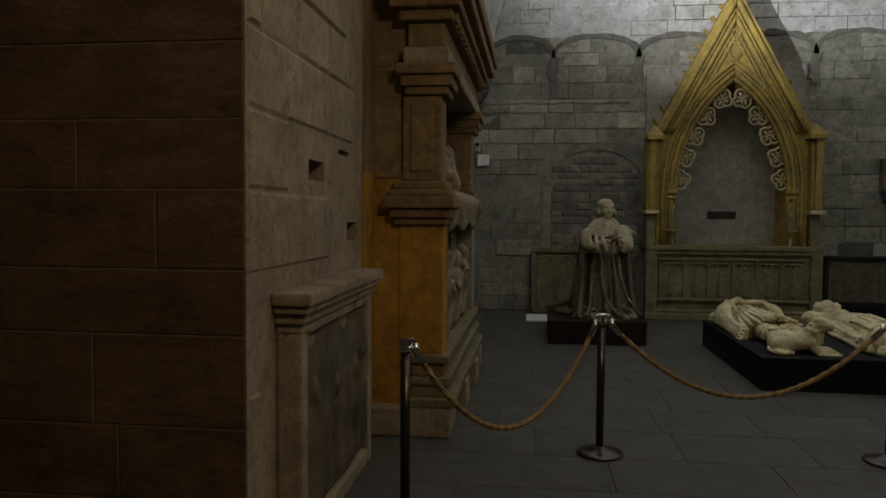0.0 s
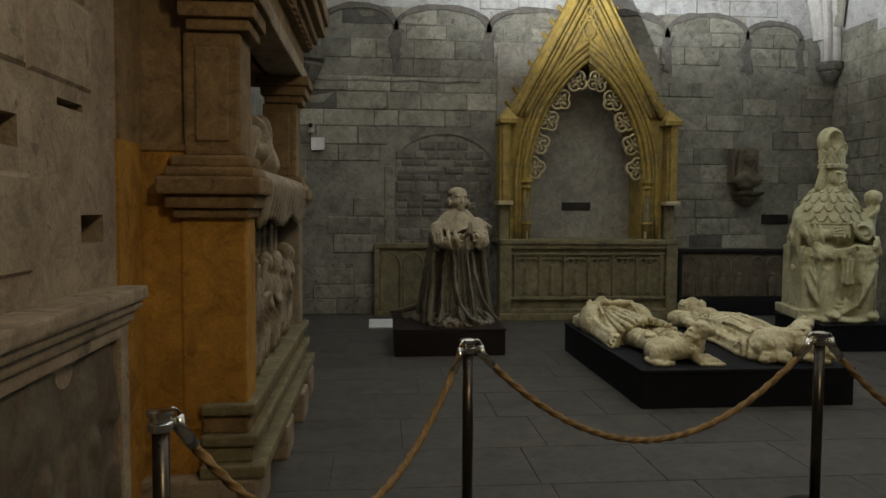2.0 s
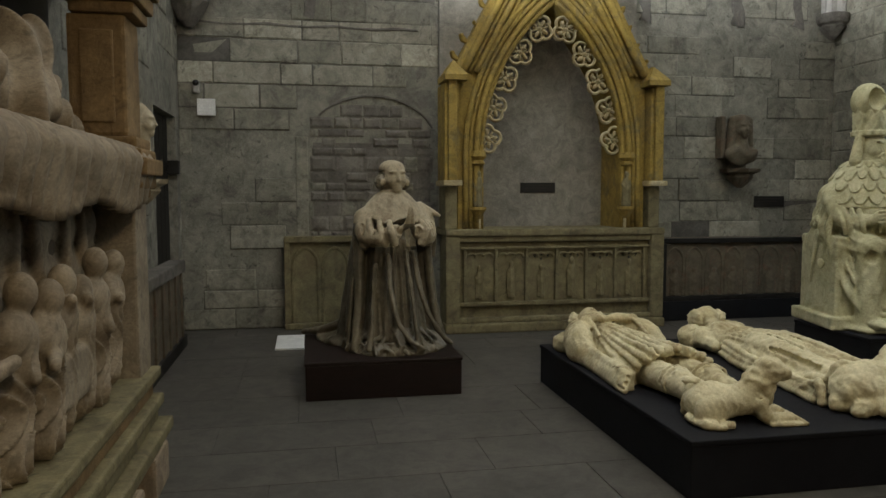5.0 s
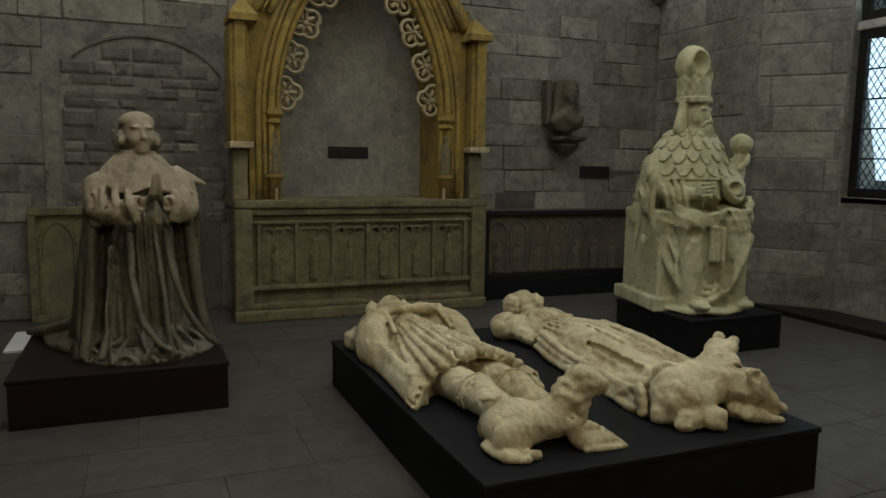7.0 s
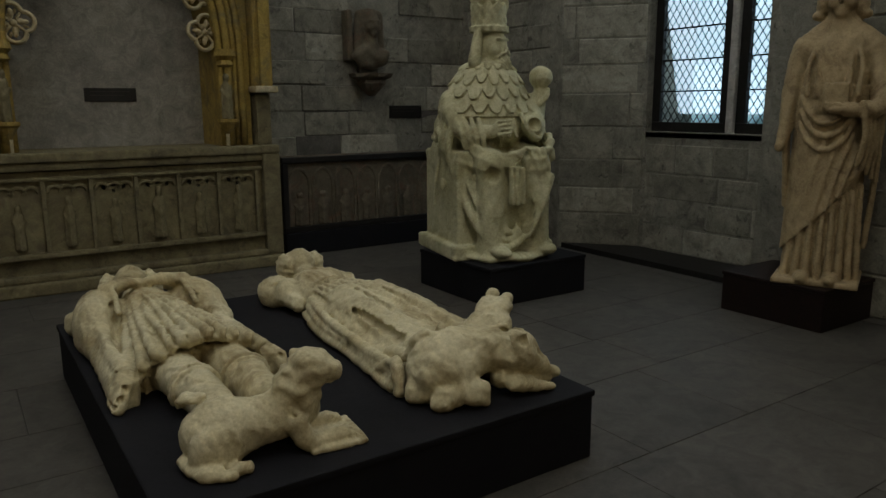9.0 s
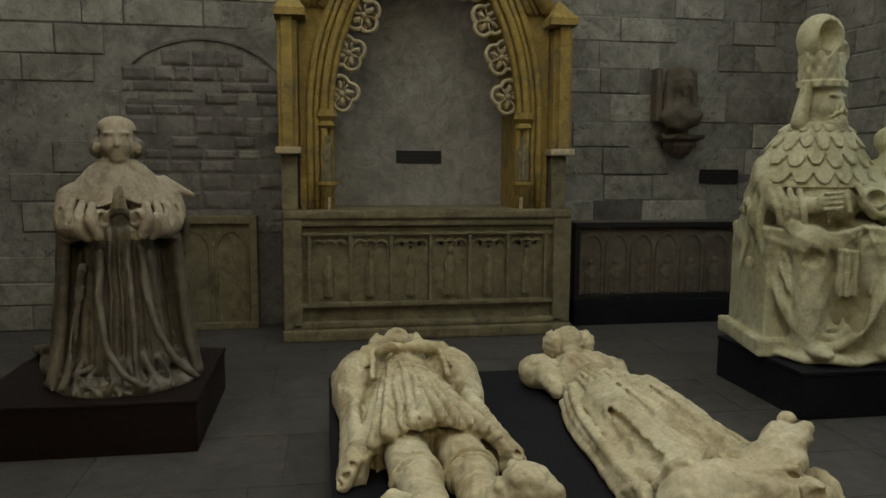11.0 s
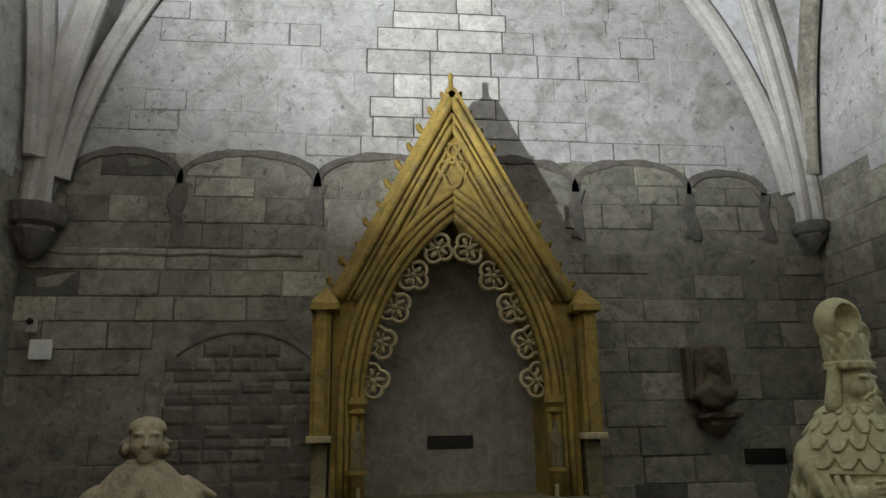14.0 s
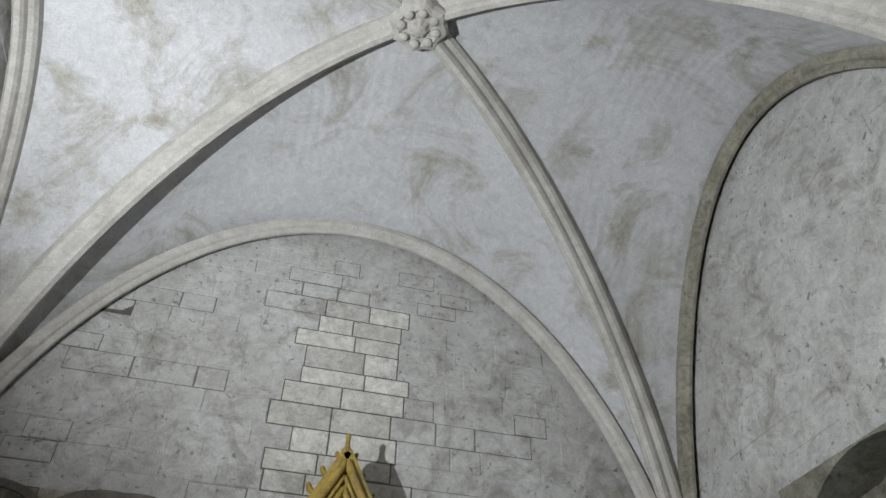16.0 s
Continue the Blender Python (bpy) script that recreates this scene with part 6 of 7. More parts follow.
    for e in (-1, 1):
        c.egg((e * 0.075, 0.60, 0.185), (0.065, 0.07, 0.045), 0.03)
        c.egg((e * 0.19, 0.66, 0.10), (0.085, 0.12, 0.085), 0.03, wave=0.006)
        c.tube([(e * 0.20, 0.60, 0.09), (e * 0.205, 0.46, 0.07)], 0.06, 0.045, 0.02, wave=0.004)
    c.tube([(-0.12, 0.73, 0.17), (0.0, 0.64, 0.235), (0.13, 0.73, 0.17)], 0.010, 0.010, 0.010)
    c.tube([(-0.13, 0.77, 0.13), (0.0, 0.70, 0.205), (0.13, 0.77, 0.13)], 0.012, 0.012, 0.012, True)
    # neck, head and coiled plaits, cushion beside the head
    c.tube([(0.01, 0.74, 0.14), (0.02, 0.86, 0.17)], 0.062, 0.058, 0.015)
    c.egg((0.03, 0.95, 0.20), (0.088, 0.115, 0.105), 0.015)
    c.tube([(0.03, 0.92, 0.300), (0.03, 0.96, 0.290)], 0.014, 0.010, 0.010)
    for x, y in ((0.135, 0.95), (-0.07, 0.97)):
        c.egg((x, y, 0.19), (0.05, 0.085, 0.085), 0.012, wave=0.006, f=75)
    c.egg((0.03, 1.03, 0.18), (0.11, 0.055, 0.09), 0.015, wave=0.006, f=75)
    c.egg((-0.22, 0.76, 0.09), (0.115, 0.115, 0.10), 0.012, wave=0.003, f=30)
    c.tube([(-0.30, 0.70, 0.12), (-0.20, 0.68, 0.18), (-0.13, 0.74, 0.17)], 0.008, 0.008, 0.008, True)
    c.egg((-0.10, 0.72, 0.06), (0.10, 0.08, 0.08), 0.02, wave=0.006)
    c.egg((0.04, 0.98, 0.05), (0.24, 0.14, 0.06), 0.02)
    c.F -= 0.006 * (crease(X * 80 + 3 * np.sin(Y * 5 + X * 8)) - 0.4) * np.clip((0.40 - Y) * 8, 0, 1) + worn(X, Y, Z, 0.003)
    return np.maximum(c.F, -Z)


effigy("lady_effigy", lady, (-0.46, -1.04, -0.005), (0.46, 1.14, 0.38), M_CREAM, pose(3.25, 8.44, 0.318, 0, 0, 1), "cream stone effigy of a lady in a long pleated gown")


def hounds(X, Y, Z):
    c = Carving(X, Y, Z)
    c.egg((-0.06, -0.04, 0.12), (0.17, 0.15, 0.15), 0.04, yaw=20)
    c.tube([(-0.05, -0.02, 0.15), (0.10, -0.06, 0.18), (0.22, -0.14, 0.17)], 0.12, 0.095, 0.05)
    for x, y, r in ((-0.12, -0.17, 0.06), (-0.01, -0.21, 0.055), (-0.18, -0.06, 0.06)):
        c.egg((x, y, 0.055), (r * 1.3, r, 0.06), 0.02, wave=0.006)
    c.tube([(-0.02, -0.14, 0.16), (-0.05, -0.20, 0.05)], 0.05, 0.035, 0.02)
    # head laid on the paws, ears raised
    c.egg((0.24, -0.17, 0.17), (0.095, 0.085, 0.085), 0.03)
    c.tube([(0.27, -0.18, 0.15), (0.36, -0.20, 0.08), (0.42, -0.205, 0.055)], 0.065, 0.03, 0.02)
    c.tube([(0.30, -0.25, 0.075), (0.43, -0.235, 0.03)], 0.012, 0.010, 0.008, True)
    for y in (-0.10, -0.23):
        c.egg((0.20, y, 0.245), (0.05, 0.024, 0.045), 0.012)
        c.egg((0.215, y - 0.015, 0.245), (0.028, 0.014, 0.026), 0.008, True)
        c.egg((0.31, y - 0.01, 0.175), (0.016, 0.02, 0.013), 0.006, True)
    c.tube([(0.16, -0.16, 0.07), (0.30, -0.20, 0.03), (0.43, -0.17, 0.025)], 0.05, 0.025, 0.02)
    c.tube([(0.18, -0.22, 0.06), (0.34, -0.27, 0.025)], 0.04, 0.022, 0.015)
    # the smaller one behind looks back
    c.tube([(0.16, 0.06, 0.12), (0.28, 0.13, 0.17), (0.37, 0.18, 0.23)], 0.095, 0.07, 0.03)
    c.egg((0.38, 0.17, 0.265), (0.085, 0.085, 0.07), 0.02, wave=0.008, f=45)
    c.egg((0.30, 0.10, 0.15), (0.13, 0.13, 0.13), 0.03, wave=0.012, f=30)
    c.egg((0.34, 0.12, 0.275), (0.05, 0.045, 0.04), 0.02)
    for y in (0.15, 0.25):
        c.egg((0.43, y, 0.315), (0.035, 0.02, 0.03), 0.010)
    c.tube([(0.26, 0.20, 0.16), (0.33, 0.10, 0.18), (0.40, 0.11, 0.20)], 0.012, 0.012, 0.010)
    c.tube([(0.30, 0.05, 0.08), (0.42, 0.05, 0.03)], 0.045, 0.03, 0.02)
    # cloth rumpled over their backs
    for i in range(5):
        c.tube([(-0.16 + 0.085 * i, 0.10, 0.15), (-0.12 + 0.085 * i, 0.02 - 0.01 * i, 0.265 - 0.01 * i), (-0.06 + 0.085 * i, -0.05, 0.25 - 0.015 * i)], 0.022, 0.012, 0.016, wave=0.004)
    c.F -= worn(X, Y, Z, 0.004) + 0.007 * wav(X, Y, Z, 24)
    return np.maximum(c.F, -Z)


effigy("hound_footrest", hounds, (-0.30, -0.34, -0.005), (0.52, 0.34, 0.40), M_CREAM, pose(3.13, 7.46, 0.318, 0, 0, 0), "cream stone hounds curled at the lady's feet", "animal sculpture", 0.0085)


# ---- renaissance wall tomb on the side wall ----
wt = tagged(new("wall_tomb"), "ochre washed wall tomb with pilaster, cornice, relief and reclining effigy niche", "tomb")
WY0, WY1 = 5.30, 8.10
box("side_panel", (XL, WY0, 0.0), (-1.03, WY0 + 0.25, 1.93), M_OCHRE, wt, bevel=0.012, label="bright ochre limewashed flank")
box("upper_flank", (XL, WY0 + 0.012, 1.93), (-1.05, WY0 + 0.25, 2.72), M_OCHRE_D, wt, bevel=0.012)
box("flank_border", (XL, WY0 - 0.012, 1.90), (-1.20, WY0 + 0.02, 1.94), M_OCHRE_D, wt, bevel=0.008)
box("ochre_wash", (XL, 4.96, 0.0), (XL + 0.014, WY0 - 0.013, 1.93), M_OCHRE, wt)
box("ochre_wash", (XL, 4.98, 1.93), (XL + 0.014, WY0 + 0.01, 3.6), M_OCHRE_D, wt)
for y0, y1 in ((WY0 - 0.03, WY0 + 0.28), (WY1 - 0.30, WY1)):
    box("lower_pier", (-1.30, y0 + 0.02, 0.45), (-0.97, y1, 1.58), M_OCHRE if y0 < 6 else M_RELIEF, wt, bevel=0.015)
    box("pilaster", (-1.27, y0, 1.88), (-0.985, y1, 2.50), M_OCHRE_D, wt, bevel=0.02)
    box("pilaster_panel", (-1.21, y0 - 0.012, 1.95), (-1.045, y0 + 0.02, 2.42), M_OCHRE_D, wt, bevel=0.01)
    for k, (z0, z1, g) in enumerate(((1.56, 1.61, 0.02), (1.61, 1.68, 0.05), (1.68, 1.77, 0.085), (1.77, 1.82, 0.05), (1.82, 1.88, 0.025))):
        box("base_moulding", (-1.31 - g, y0 - g, z0), (-0.965 + g, y1 + g * 0.5, z1), M_OCHRE_D, wt, bevel=0.015)
    for k, (z0, z1, g) in enumerate(((2.50, 2.56, 0.03), (2.56, 2.64, 0.06), (2.64, 2.72, 0.09))):
        box("capital", (-1.22 - g, y0 - g, z0), (-0.965 + g, y1 + g * 0.5, z1), M_OCHRE_D, wt, bevel=0.015)
for z0, z1, g in ((2.72, 2.84, 0.02), (2.84, 3.02, -0.01), (3.02, 3.10, 0.05), (3.10, 3.18, 0.11), (3.18, 3.29, 0.17)):
    box("entablature", (-1.24 - g, WY0 - 0.06 - g, z0), (-0.95 + g, WY1 + 0.10 + g, z1), M_OCHRE_D if z0 > 2.8 else M_TAN, wt, bevel=0.02)
# lip added along the cornice to cut the uplight's lower edge
box("cornice_lip", (-0.82, WY0 - 0.26, 3.29), (-0.75, WY1 + 0.30, 3.425), M_OCHRE_D, wt, bevel=0.015)
box("cornice_top", (XL, WY0 + 0.013, 2.72), (-1.20, WY1 + 0.25, 3.288), M_OCHRE_D, wt)
# end lips added to stop the uplight spilling past the cornice
box("cornice_lip", (-1.40, WY1 + 0.24, 3.29), (-0.82, WY1 + 0.30, 3.425), M_OCHRE_D, wt, bevel=0.015)
box("cornice_lip", (-1.40, WY0 - 0.26, 3.29), (-0.82, WY0 - 0.19, 3.425), M_OCHRE_D, wt, bevel=0.015)
for k in range(16):
    y = WY0 + 0.0 + k * 0.185
    box("dentil", (-0.955, y, 3.03), (-0.875, y + 0.09, 3.095), M_OCHRE_D, wt)
box("sill", (XL, WY0 + 0.2, 1.60), (-1.0, WY1, 1.78), M_OCHRE_D, wt, bevel=0.015)
# niche back in near-black, much darker than the stone round it
box("niche_back", (XL, WY0 + 0.25, 1.78), (-1.44, WY1, 2.72), M_DARK, wt, label="near-black niche back")
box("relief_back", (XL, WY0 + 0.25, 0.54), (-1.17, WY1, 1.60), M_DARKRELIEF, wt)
for z0, z1, g in ((0.22, 0.29, 0.10), (0.29, 0.38, 0.03), (0.38, 0.44, 0.06), (0.44, 0.54, 0.01), (0.54, 0.60, 0.05)):
    box("foot_moulding", (-1.20, WY0 - 0.02 - g * 0.8, z0), (-0.97 + g, WY1 - 0.03 + g, z1), M_TOMB if g > 0.02 else M_OCHRE_D, wt, bevel=0.015)
for y0, y1, x1 in ((5.20, 5.62, -0.90), (6.10, 6.42, -0.86), (6.92, 7.25, -0.84), (7.60, 7.95, -0.86)):
    box("support_block", (XL, y0, 0.0), (x1, y1, 0.22), M_TAN, wt, bevel=0.02)


def crowd(X, Y, Z):
    """Small carved figures side by side (along y), standing out towards +x."""
    rng = np.random.RandomState(4)
    d = X - 0.02 - 0.015 * wav(X, Y, Z, 17)
    for k in range(9):
        y, s, lean = 0.10 + k * 0.235 + rng.uniform(-0.04, 0.04), rng.uniform(0.8, 1.1), rng.uniform(-0.10, 0.10)
        x = 0.06 + rng.uniform(0, 0.05)
        z0 = rng.uniform(0.0, 0.06)
        b = cap(X, Y, Z, (x, y, z0 + 0.05), (x + 0.02, y + lean * 0.6, z0 + 0.40 * s), 0.075, 0.065) - 0.035 * (crease(Y * 120 + 5 * np.sin(Z * 22)) - 0.3)
        hd = ell(X, Y, Z, (x + 0.05, y + lean, z0 + 0.55 * s), (0.055, 0.05, 0.065))
        a = cap(X, Y, Z, (x + 0.05, y + lean * 0.5 + 0.06, z0 + 0.38 * s), (x + 0.10, y + rng.uniform(-0.14, 0.14), z0 + rng.uniform(0.25, 0.6)), 0.03, 0.022)
        b = smin(b, ell(X, Y, Z, (x + 0.03, y + lean * 0.7, z0 + 0.42 * s), (0.07, 0.10, 0.09)), 0.03)
        d = join(0.02, d, b, hd, a)
    for k in range(7):
        y = 0.2 + k * 0.29
        d = smin(d, cap(X, Y, Z, (0.03, y, 0.45), (0.045, y + rng.uniform(-0.1, 0.1), 0.80), 0.035, 0.02), 0.02)
    d = smin(d, blk(X, Y, Z, (0.08, 1.35, 0.22), (0.09, 0.25, 0.10), 0.02), 0.02)
    return np.maximum(np.maximum(d, -Z), -X)


place(field_mesh("figure_relief", crowd, (-0.005, -0.02, -0.005), (0.26, 2.30, 0.86), 0.010, M_RELIEF, wt, "weathered relief crowded with small figures"), pose(-1.175, WY0 + 0.26, 0.60) @ Matrix.Diagonal((1, 1, 1.12, 1)))


def recliner(X, Y, Z):
    """Lies along +y, leaning on an elbow near y = 0.5."""
    th = crease(Y * 34 + X * 22 + 2.0 * np.sin(Z * 12))
    d = join(0.08, cap(X, Y, Z, (0.16, 0.45, 0.16), (0.16, 1.1, 0.16), 0.17, 0.15), cap(X, Y, Z, (0.18, 1.1, 0.16), (0.14, 2.0, 0.10), 0.15, 0.09))
    d = join(0.06, d, cap(X, Y, Z, (0.14, 0.50, 0.2), (0.16, 0.32, 0.48), 0.17, 0.14), cap(X, Y, Z, (0.22, 0.34, 0.46), (0.34, 0.60, 0.20), 0.075, 0.06), cap(X, Y, Z, (0.30, 1.05, 0.12), (0.22, 1.25, 0.40), 0.12, 0.09), cap(X, Y, Z, (0.22, 1.25, 0.40), (0.22, 1.65, 0.08), 0.09, 0.07))
    d = d - 0.06 * (th - 0.3)
    hd = join(0.02, ell(X, Y, Z, (0.16, 0.22, 0.64), (0.10, 0.10, 0.13)), ell(X, Y, Z, (0.16, 0.20, 0.74), (0.11, 0.13, 0.07)))
    pil = ell(X, Y, Z, (0.16, 0.18, 0.08), (0.20, 0.22, 0.11))
    return np.maximum(join(0.03, d, hd, pil), -Z)


reclining = field_mesh("reclining_effigy", recliner, (-0.06, -0.08, -0.005), (0.50, 2.15, 0.86), 0.011, M_RELIEF)
tagged(reclining, "grey stone effigy reclining on its elbow inside the wall tomb", "effigy")
reclining.matrix_world = pose(-1.42, WY0 + 0.36, 1.78)

# pleated stone cloth hanging over the sill
bm = bmesh.new()
rows, cols = 16, 150
prof = [(-1.28, 1.80)] + [(-1.02 + 0.10 * math.sin(a), 1.74 + 0.09 * math.cos(a)) for a in np.linspace(0, math.pi / 2, 6)] + [(-0.92 - 0.012 * k, 1.72 - 0.034 * k) for k in range(1, 7)]
grid = []
for j in range(cols):
    y = WY0 + 0.34 + j * (2.36 / cols)
    row = []
    for i, (x, z) in enumerate(prof):
        w = i / (len(prof) - 1)
        f = abs(math.sin(y * 21 + 1.2 * math.sin(y * 5))) ** 0.7
        row.append(bm.verts.new((x + 0.055 * f * w, y + 0.012 * math.sin(z * 30 + y * 8), z + 0.018 * f * (1 - w) - (0.03 * math.sin(y * 6) * w if w > 0.8 else 0))))
    grid.append(row)
for a, b in zip(grid, grid[1:]):
    for i in range(len(prof) - 1):
        bm.faces.new((a[i], a[i + 1], b[i + 1], b[i]))
cloth = part("stone_drapery", bm, M_RELIEF, wt, "pale pleated stone drapery over the sill", smooth=True)
sol = cloth.modifiers.new("thickness", "SOLIDIFY")
sol.thickness = 0.03

# ---- framed relief on the side wall ----
fr = tagged(new("framed_relief"), "worn stone relief panel in a moulded frame on the wall", "relief")
FY0, FY1, FX = 3.26, 4.72, -1.37
box("slab", (XL, FY0 + 0.04, 0.05), (FX - 0.045, FY1 - 0.04, 1.16), M_TAN, fr)
for lo, hi in (((XL, FY0, 0.0), (FX, FY0 + 0.10, 1.10)), ((XL, FY1 - 0.10, 0.0), (FX, FY1, 1.10)), ((XL, FY0 + 0.10, 0.0), (FX, FY1 - 0.10, 0.10))):
    box("frame_side", lo, hi, M_TAN, fr, bevel=0.02)
for z0, z1, g in ((1.06, 1.12, 0.0), (1.12, 1.17, 0.02), (1.17, 1.21, 0.045), (1.21, 1.27, 0.065)):
    box("cornice", (XL, FY0 - g, z0), (FX + g, FY1 + g, z1), M_TAN, fr, bevel=0.014)


def worn_slab(X, Y, Z):
    d = X - 0.012 * (1 + wav(X, Y, Z, 9)) - 0.01
    rng = np.random.RandomState(8)
    for k in range(6):
        y = 0.16 + k * 0.21
        d = smin(d, cap(X, Y, Z, (0.0, y, 0.10), (0.01, y + rng.uniform(-0.05, 0.05), 0.45 + rng.uniform(-0.1, 0.15)), 0.05, 0.04), 0.03)
        d = smin(d, ell(X, Y, Z, (0.01, y, 0.56 + rng.uniform(-0.1, 0.1)), (0.04, 0.05, 0.06)), 0.03)
    return np.maximum(d, -X - 0.01)


place(field_mesh("worn_carving", worn_slab, (-0.02, 0, 0), (0.09, 1.24, 0.94), 0.016, M_DARKRELIEF, fr, "eroded carved figures"), pose(FX - 0.05, FY0 + 0.11, 0.11))

# ---- low carved chest and the small bust on the side wall ----
lc = tagged(new("low_chest"), "low dark carved stone chest along the side wall", "chest")
box("body", (XL, 8.75, 0.10), (-1.36, 11.6, 0.78), M_DARKRELIEF, lc, bevel=0.01)
box("base", (XL, 8.70, 0.0), (-1.33, 11.65, 0.12), M_DARK, lc, bevel=0.01)
box("lid", (XL, 8.70, 0.78), (-1.33, 11.65, 0.90), M_SCAR, lc, bevel=0.02)
for k in range(9):
    y = 8.85 + k * 0.33
    box("pillar_strip", (-1.36, y - 0.02, 0.12), (-1.34, y + 0.02, 0.78), M_DARKRELIEF, lc, bevel=0.006)


def bust(X, Y, Z):
    d = join(0.04, ell(X, Y, Z, (0, 0, 0.16), (0.20, 0.10, 0.12)) - 0.015 * wav(X, Y, Z, 20), cap(X, Y, Z, (0, -0.01, 0.2), (0, -0.01, 0.36), 0.07))
    head = face(X, Y, Z, ell(X, Y, Z, (0, -0.02, 0.46), (0.085, 0.10, 0.12)), (0, -0.02, 0.45), 0.9)
    veil = join(0.02, cap(X, Y, Z, (-0.12, 0.03, 0.25), (-0.10, 0.02, 0.55), 0.05, 0.05), cap(X, Y, Z, (0.12, 0.03, 0.25), (0.10, 0.02, 0.55), 0.05, 0.05), ell(X, Y, Z, (0, 0.02, 0.56), (0.12, 0.08, 0.06)))
    return np.maximum(join(0.02, d, head, veil), -Z)


def bust_on_bracket(at, mat, label, s, wing=False):
    b = field_mesh("bust", bust, (-0.28, -0.18, -0.005), (0.28, 0.15, 0.66), 0.0125, mat)
    tagged(b, label, "bust")
    b.matrix_world = at @ Matrix.Diagonal((s, s, s, 1))
    br = tagged(new("wall_bracket"), "carved stone wall bracket carrying a small bust", "bracket")
    bm = bmesh.new()
    lathe(bm, [(0.03, -0.22), (0.09, -0.17), (0.14, -0.10), (0.13, -0.07), (0.20, -0.04), (0.21, -0.004)], 18, flute=lambda a, z: 1 + 0.08 * math.sin(6 * a + z * 30))
    part("bracket_body", bm, mat, br)
    br.matrix_world = at @ Matrix.Diagonal((s, s, s, 1))
    if wing:
        box("side_shaft", (-0.235, 0.02, 0.12), (-0.175, 0.15, 0.60), mat, br, bevel=0.02)
        box("back_stub", (-0.08, 0.08, -0.05), (0.13, 0.15, 0.52), mat, br, bevel=0.02)
    return b


bust_on_bracket(pose(5.43, YB - 0.19, 1.90), M_DARKRELIEF, "damaged grey stone bust with veil on the end wall", 1.12, True)
bust_on_bracket(pose(-1.34, 9.75, 1.70, 0, 0, 90), M_KNEEL, "small damaged stone bust on the side wall", 0.95)
pl = tagged(box("label_plaque", (XL, 9.62, 1.27), (-1.488, 9.90, 1.41), M_REDBROWN, bevel=0.003), "small red brown label plaque under the bust", "label")

# ---- sensor box and tile on the end wall, board on the floor ----
sb = tagged(new("wall_box"), "white square electrical box with a small sensor above it", "electrical box")
box("cover", (-1.29, YB - 0.06, 2.47), (-1.09, YB - 0.004, 2.66), M_WHITE, sb, bevel=0.01)
box("sensor", (-1.33, YB - 0.09, 2.72), (-1.25, YB - 0.004, 2.86), M_GREYBOARD, sb, bevel=0.02)
bm = bmesh.new()
bmesh.ops.create_icosphere(bm, subdivisions=2, radius=0.035, matrix=pose(-1.29, YB - 0.10, 2.83))
part("sensor_eye", bm, M_DARK, sb, smooth=True)
tagged(box("floor_board", (-0.42, 11.2, 0.0), (0.0, 11.9, 0.02), M_WHITE, bevel=0.004), "pale board lying on the floor by the wall", "board")


# ---- barrier posts and ropes ----
def barrier_post(x, y, label="slim bronze barrier post with a round weighted base"):
    p = tagged(new("barrier_post"), label, "barrier post", group="rope barrier posts")
    bm = bmesh.new()
    lathe(bm, [(0.155, 0.0), (0.16, 0.008), (0.155, 0.018), (0.12, 0.026), (0.05, 0.04), (0.032, 0.06)], 40)
    part("base_disc", bm, M_BRONZE, p, smooth=True)
    bm = bmesh.new()
    lathe(bm, [(0.027, 0.05), (0.027, 0.90)], 24)
    part("shaft", bm, M_BRONZE, p, smooth=True)
    bm = bmesh.new()
    lathe(bm, [(0.028, 0.895), (0.040, 0.90), (0.040, 0.925), (0.034, 0.93), (0.034, 0.945), (0.042, 0.95), (0.042, 0.966), (0.02, 0.972)], 24)
    part("head", bm, M_CHROME, p, "polished cap")
    p.matrix_world = pose(x, y, 0)
    return p


POSTS = [(-0.985, 3.835), (0.156, 5.022), (2.06, 5.12), (3.85, 5.20)]
for q in POSTS:
    barrier_post(*q)
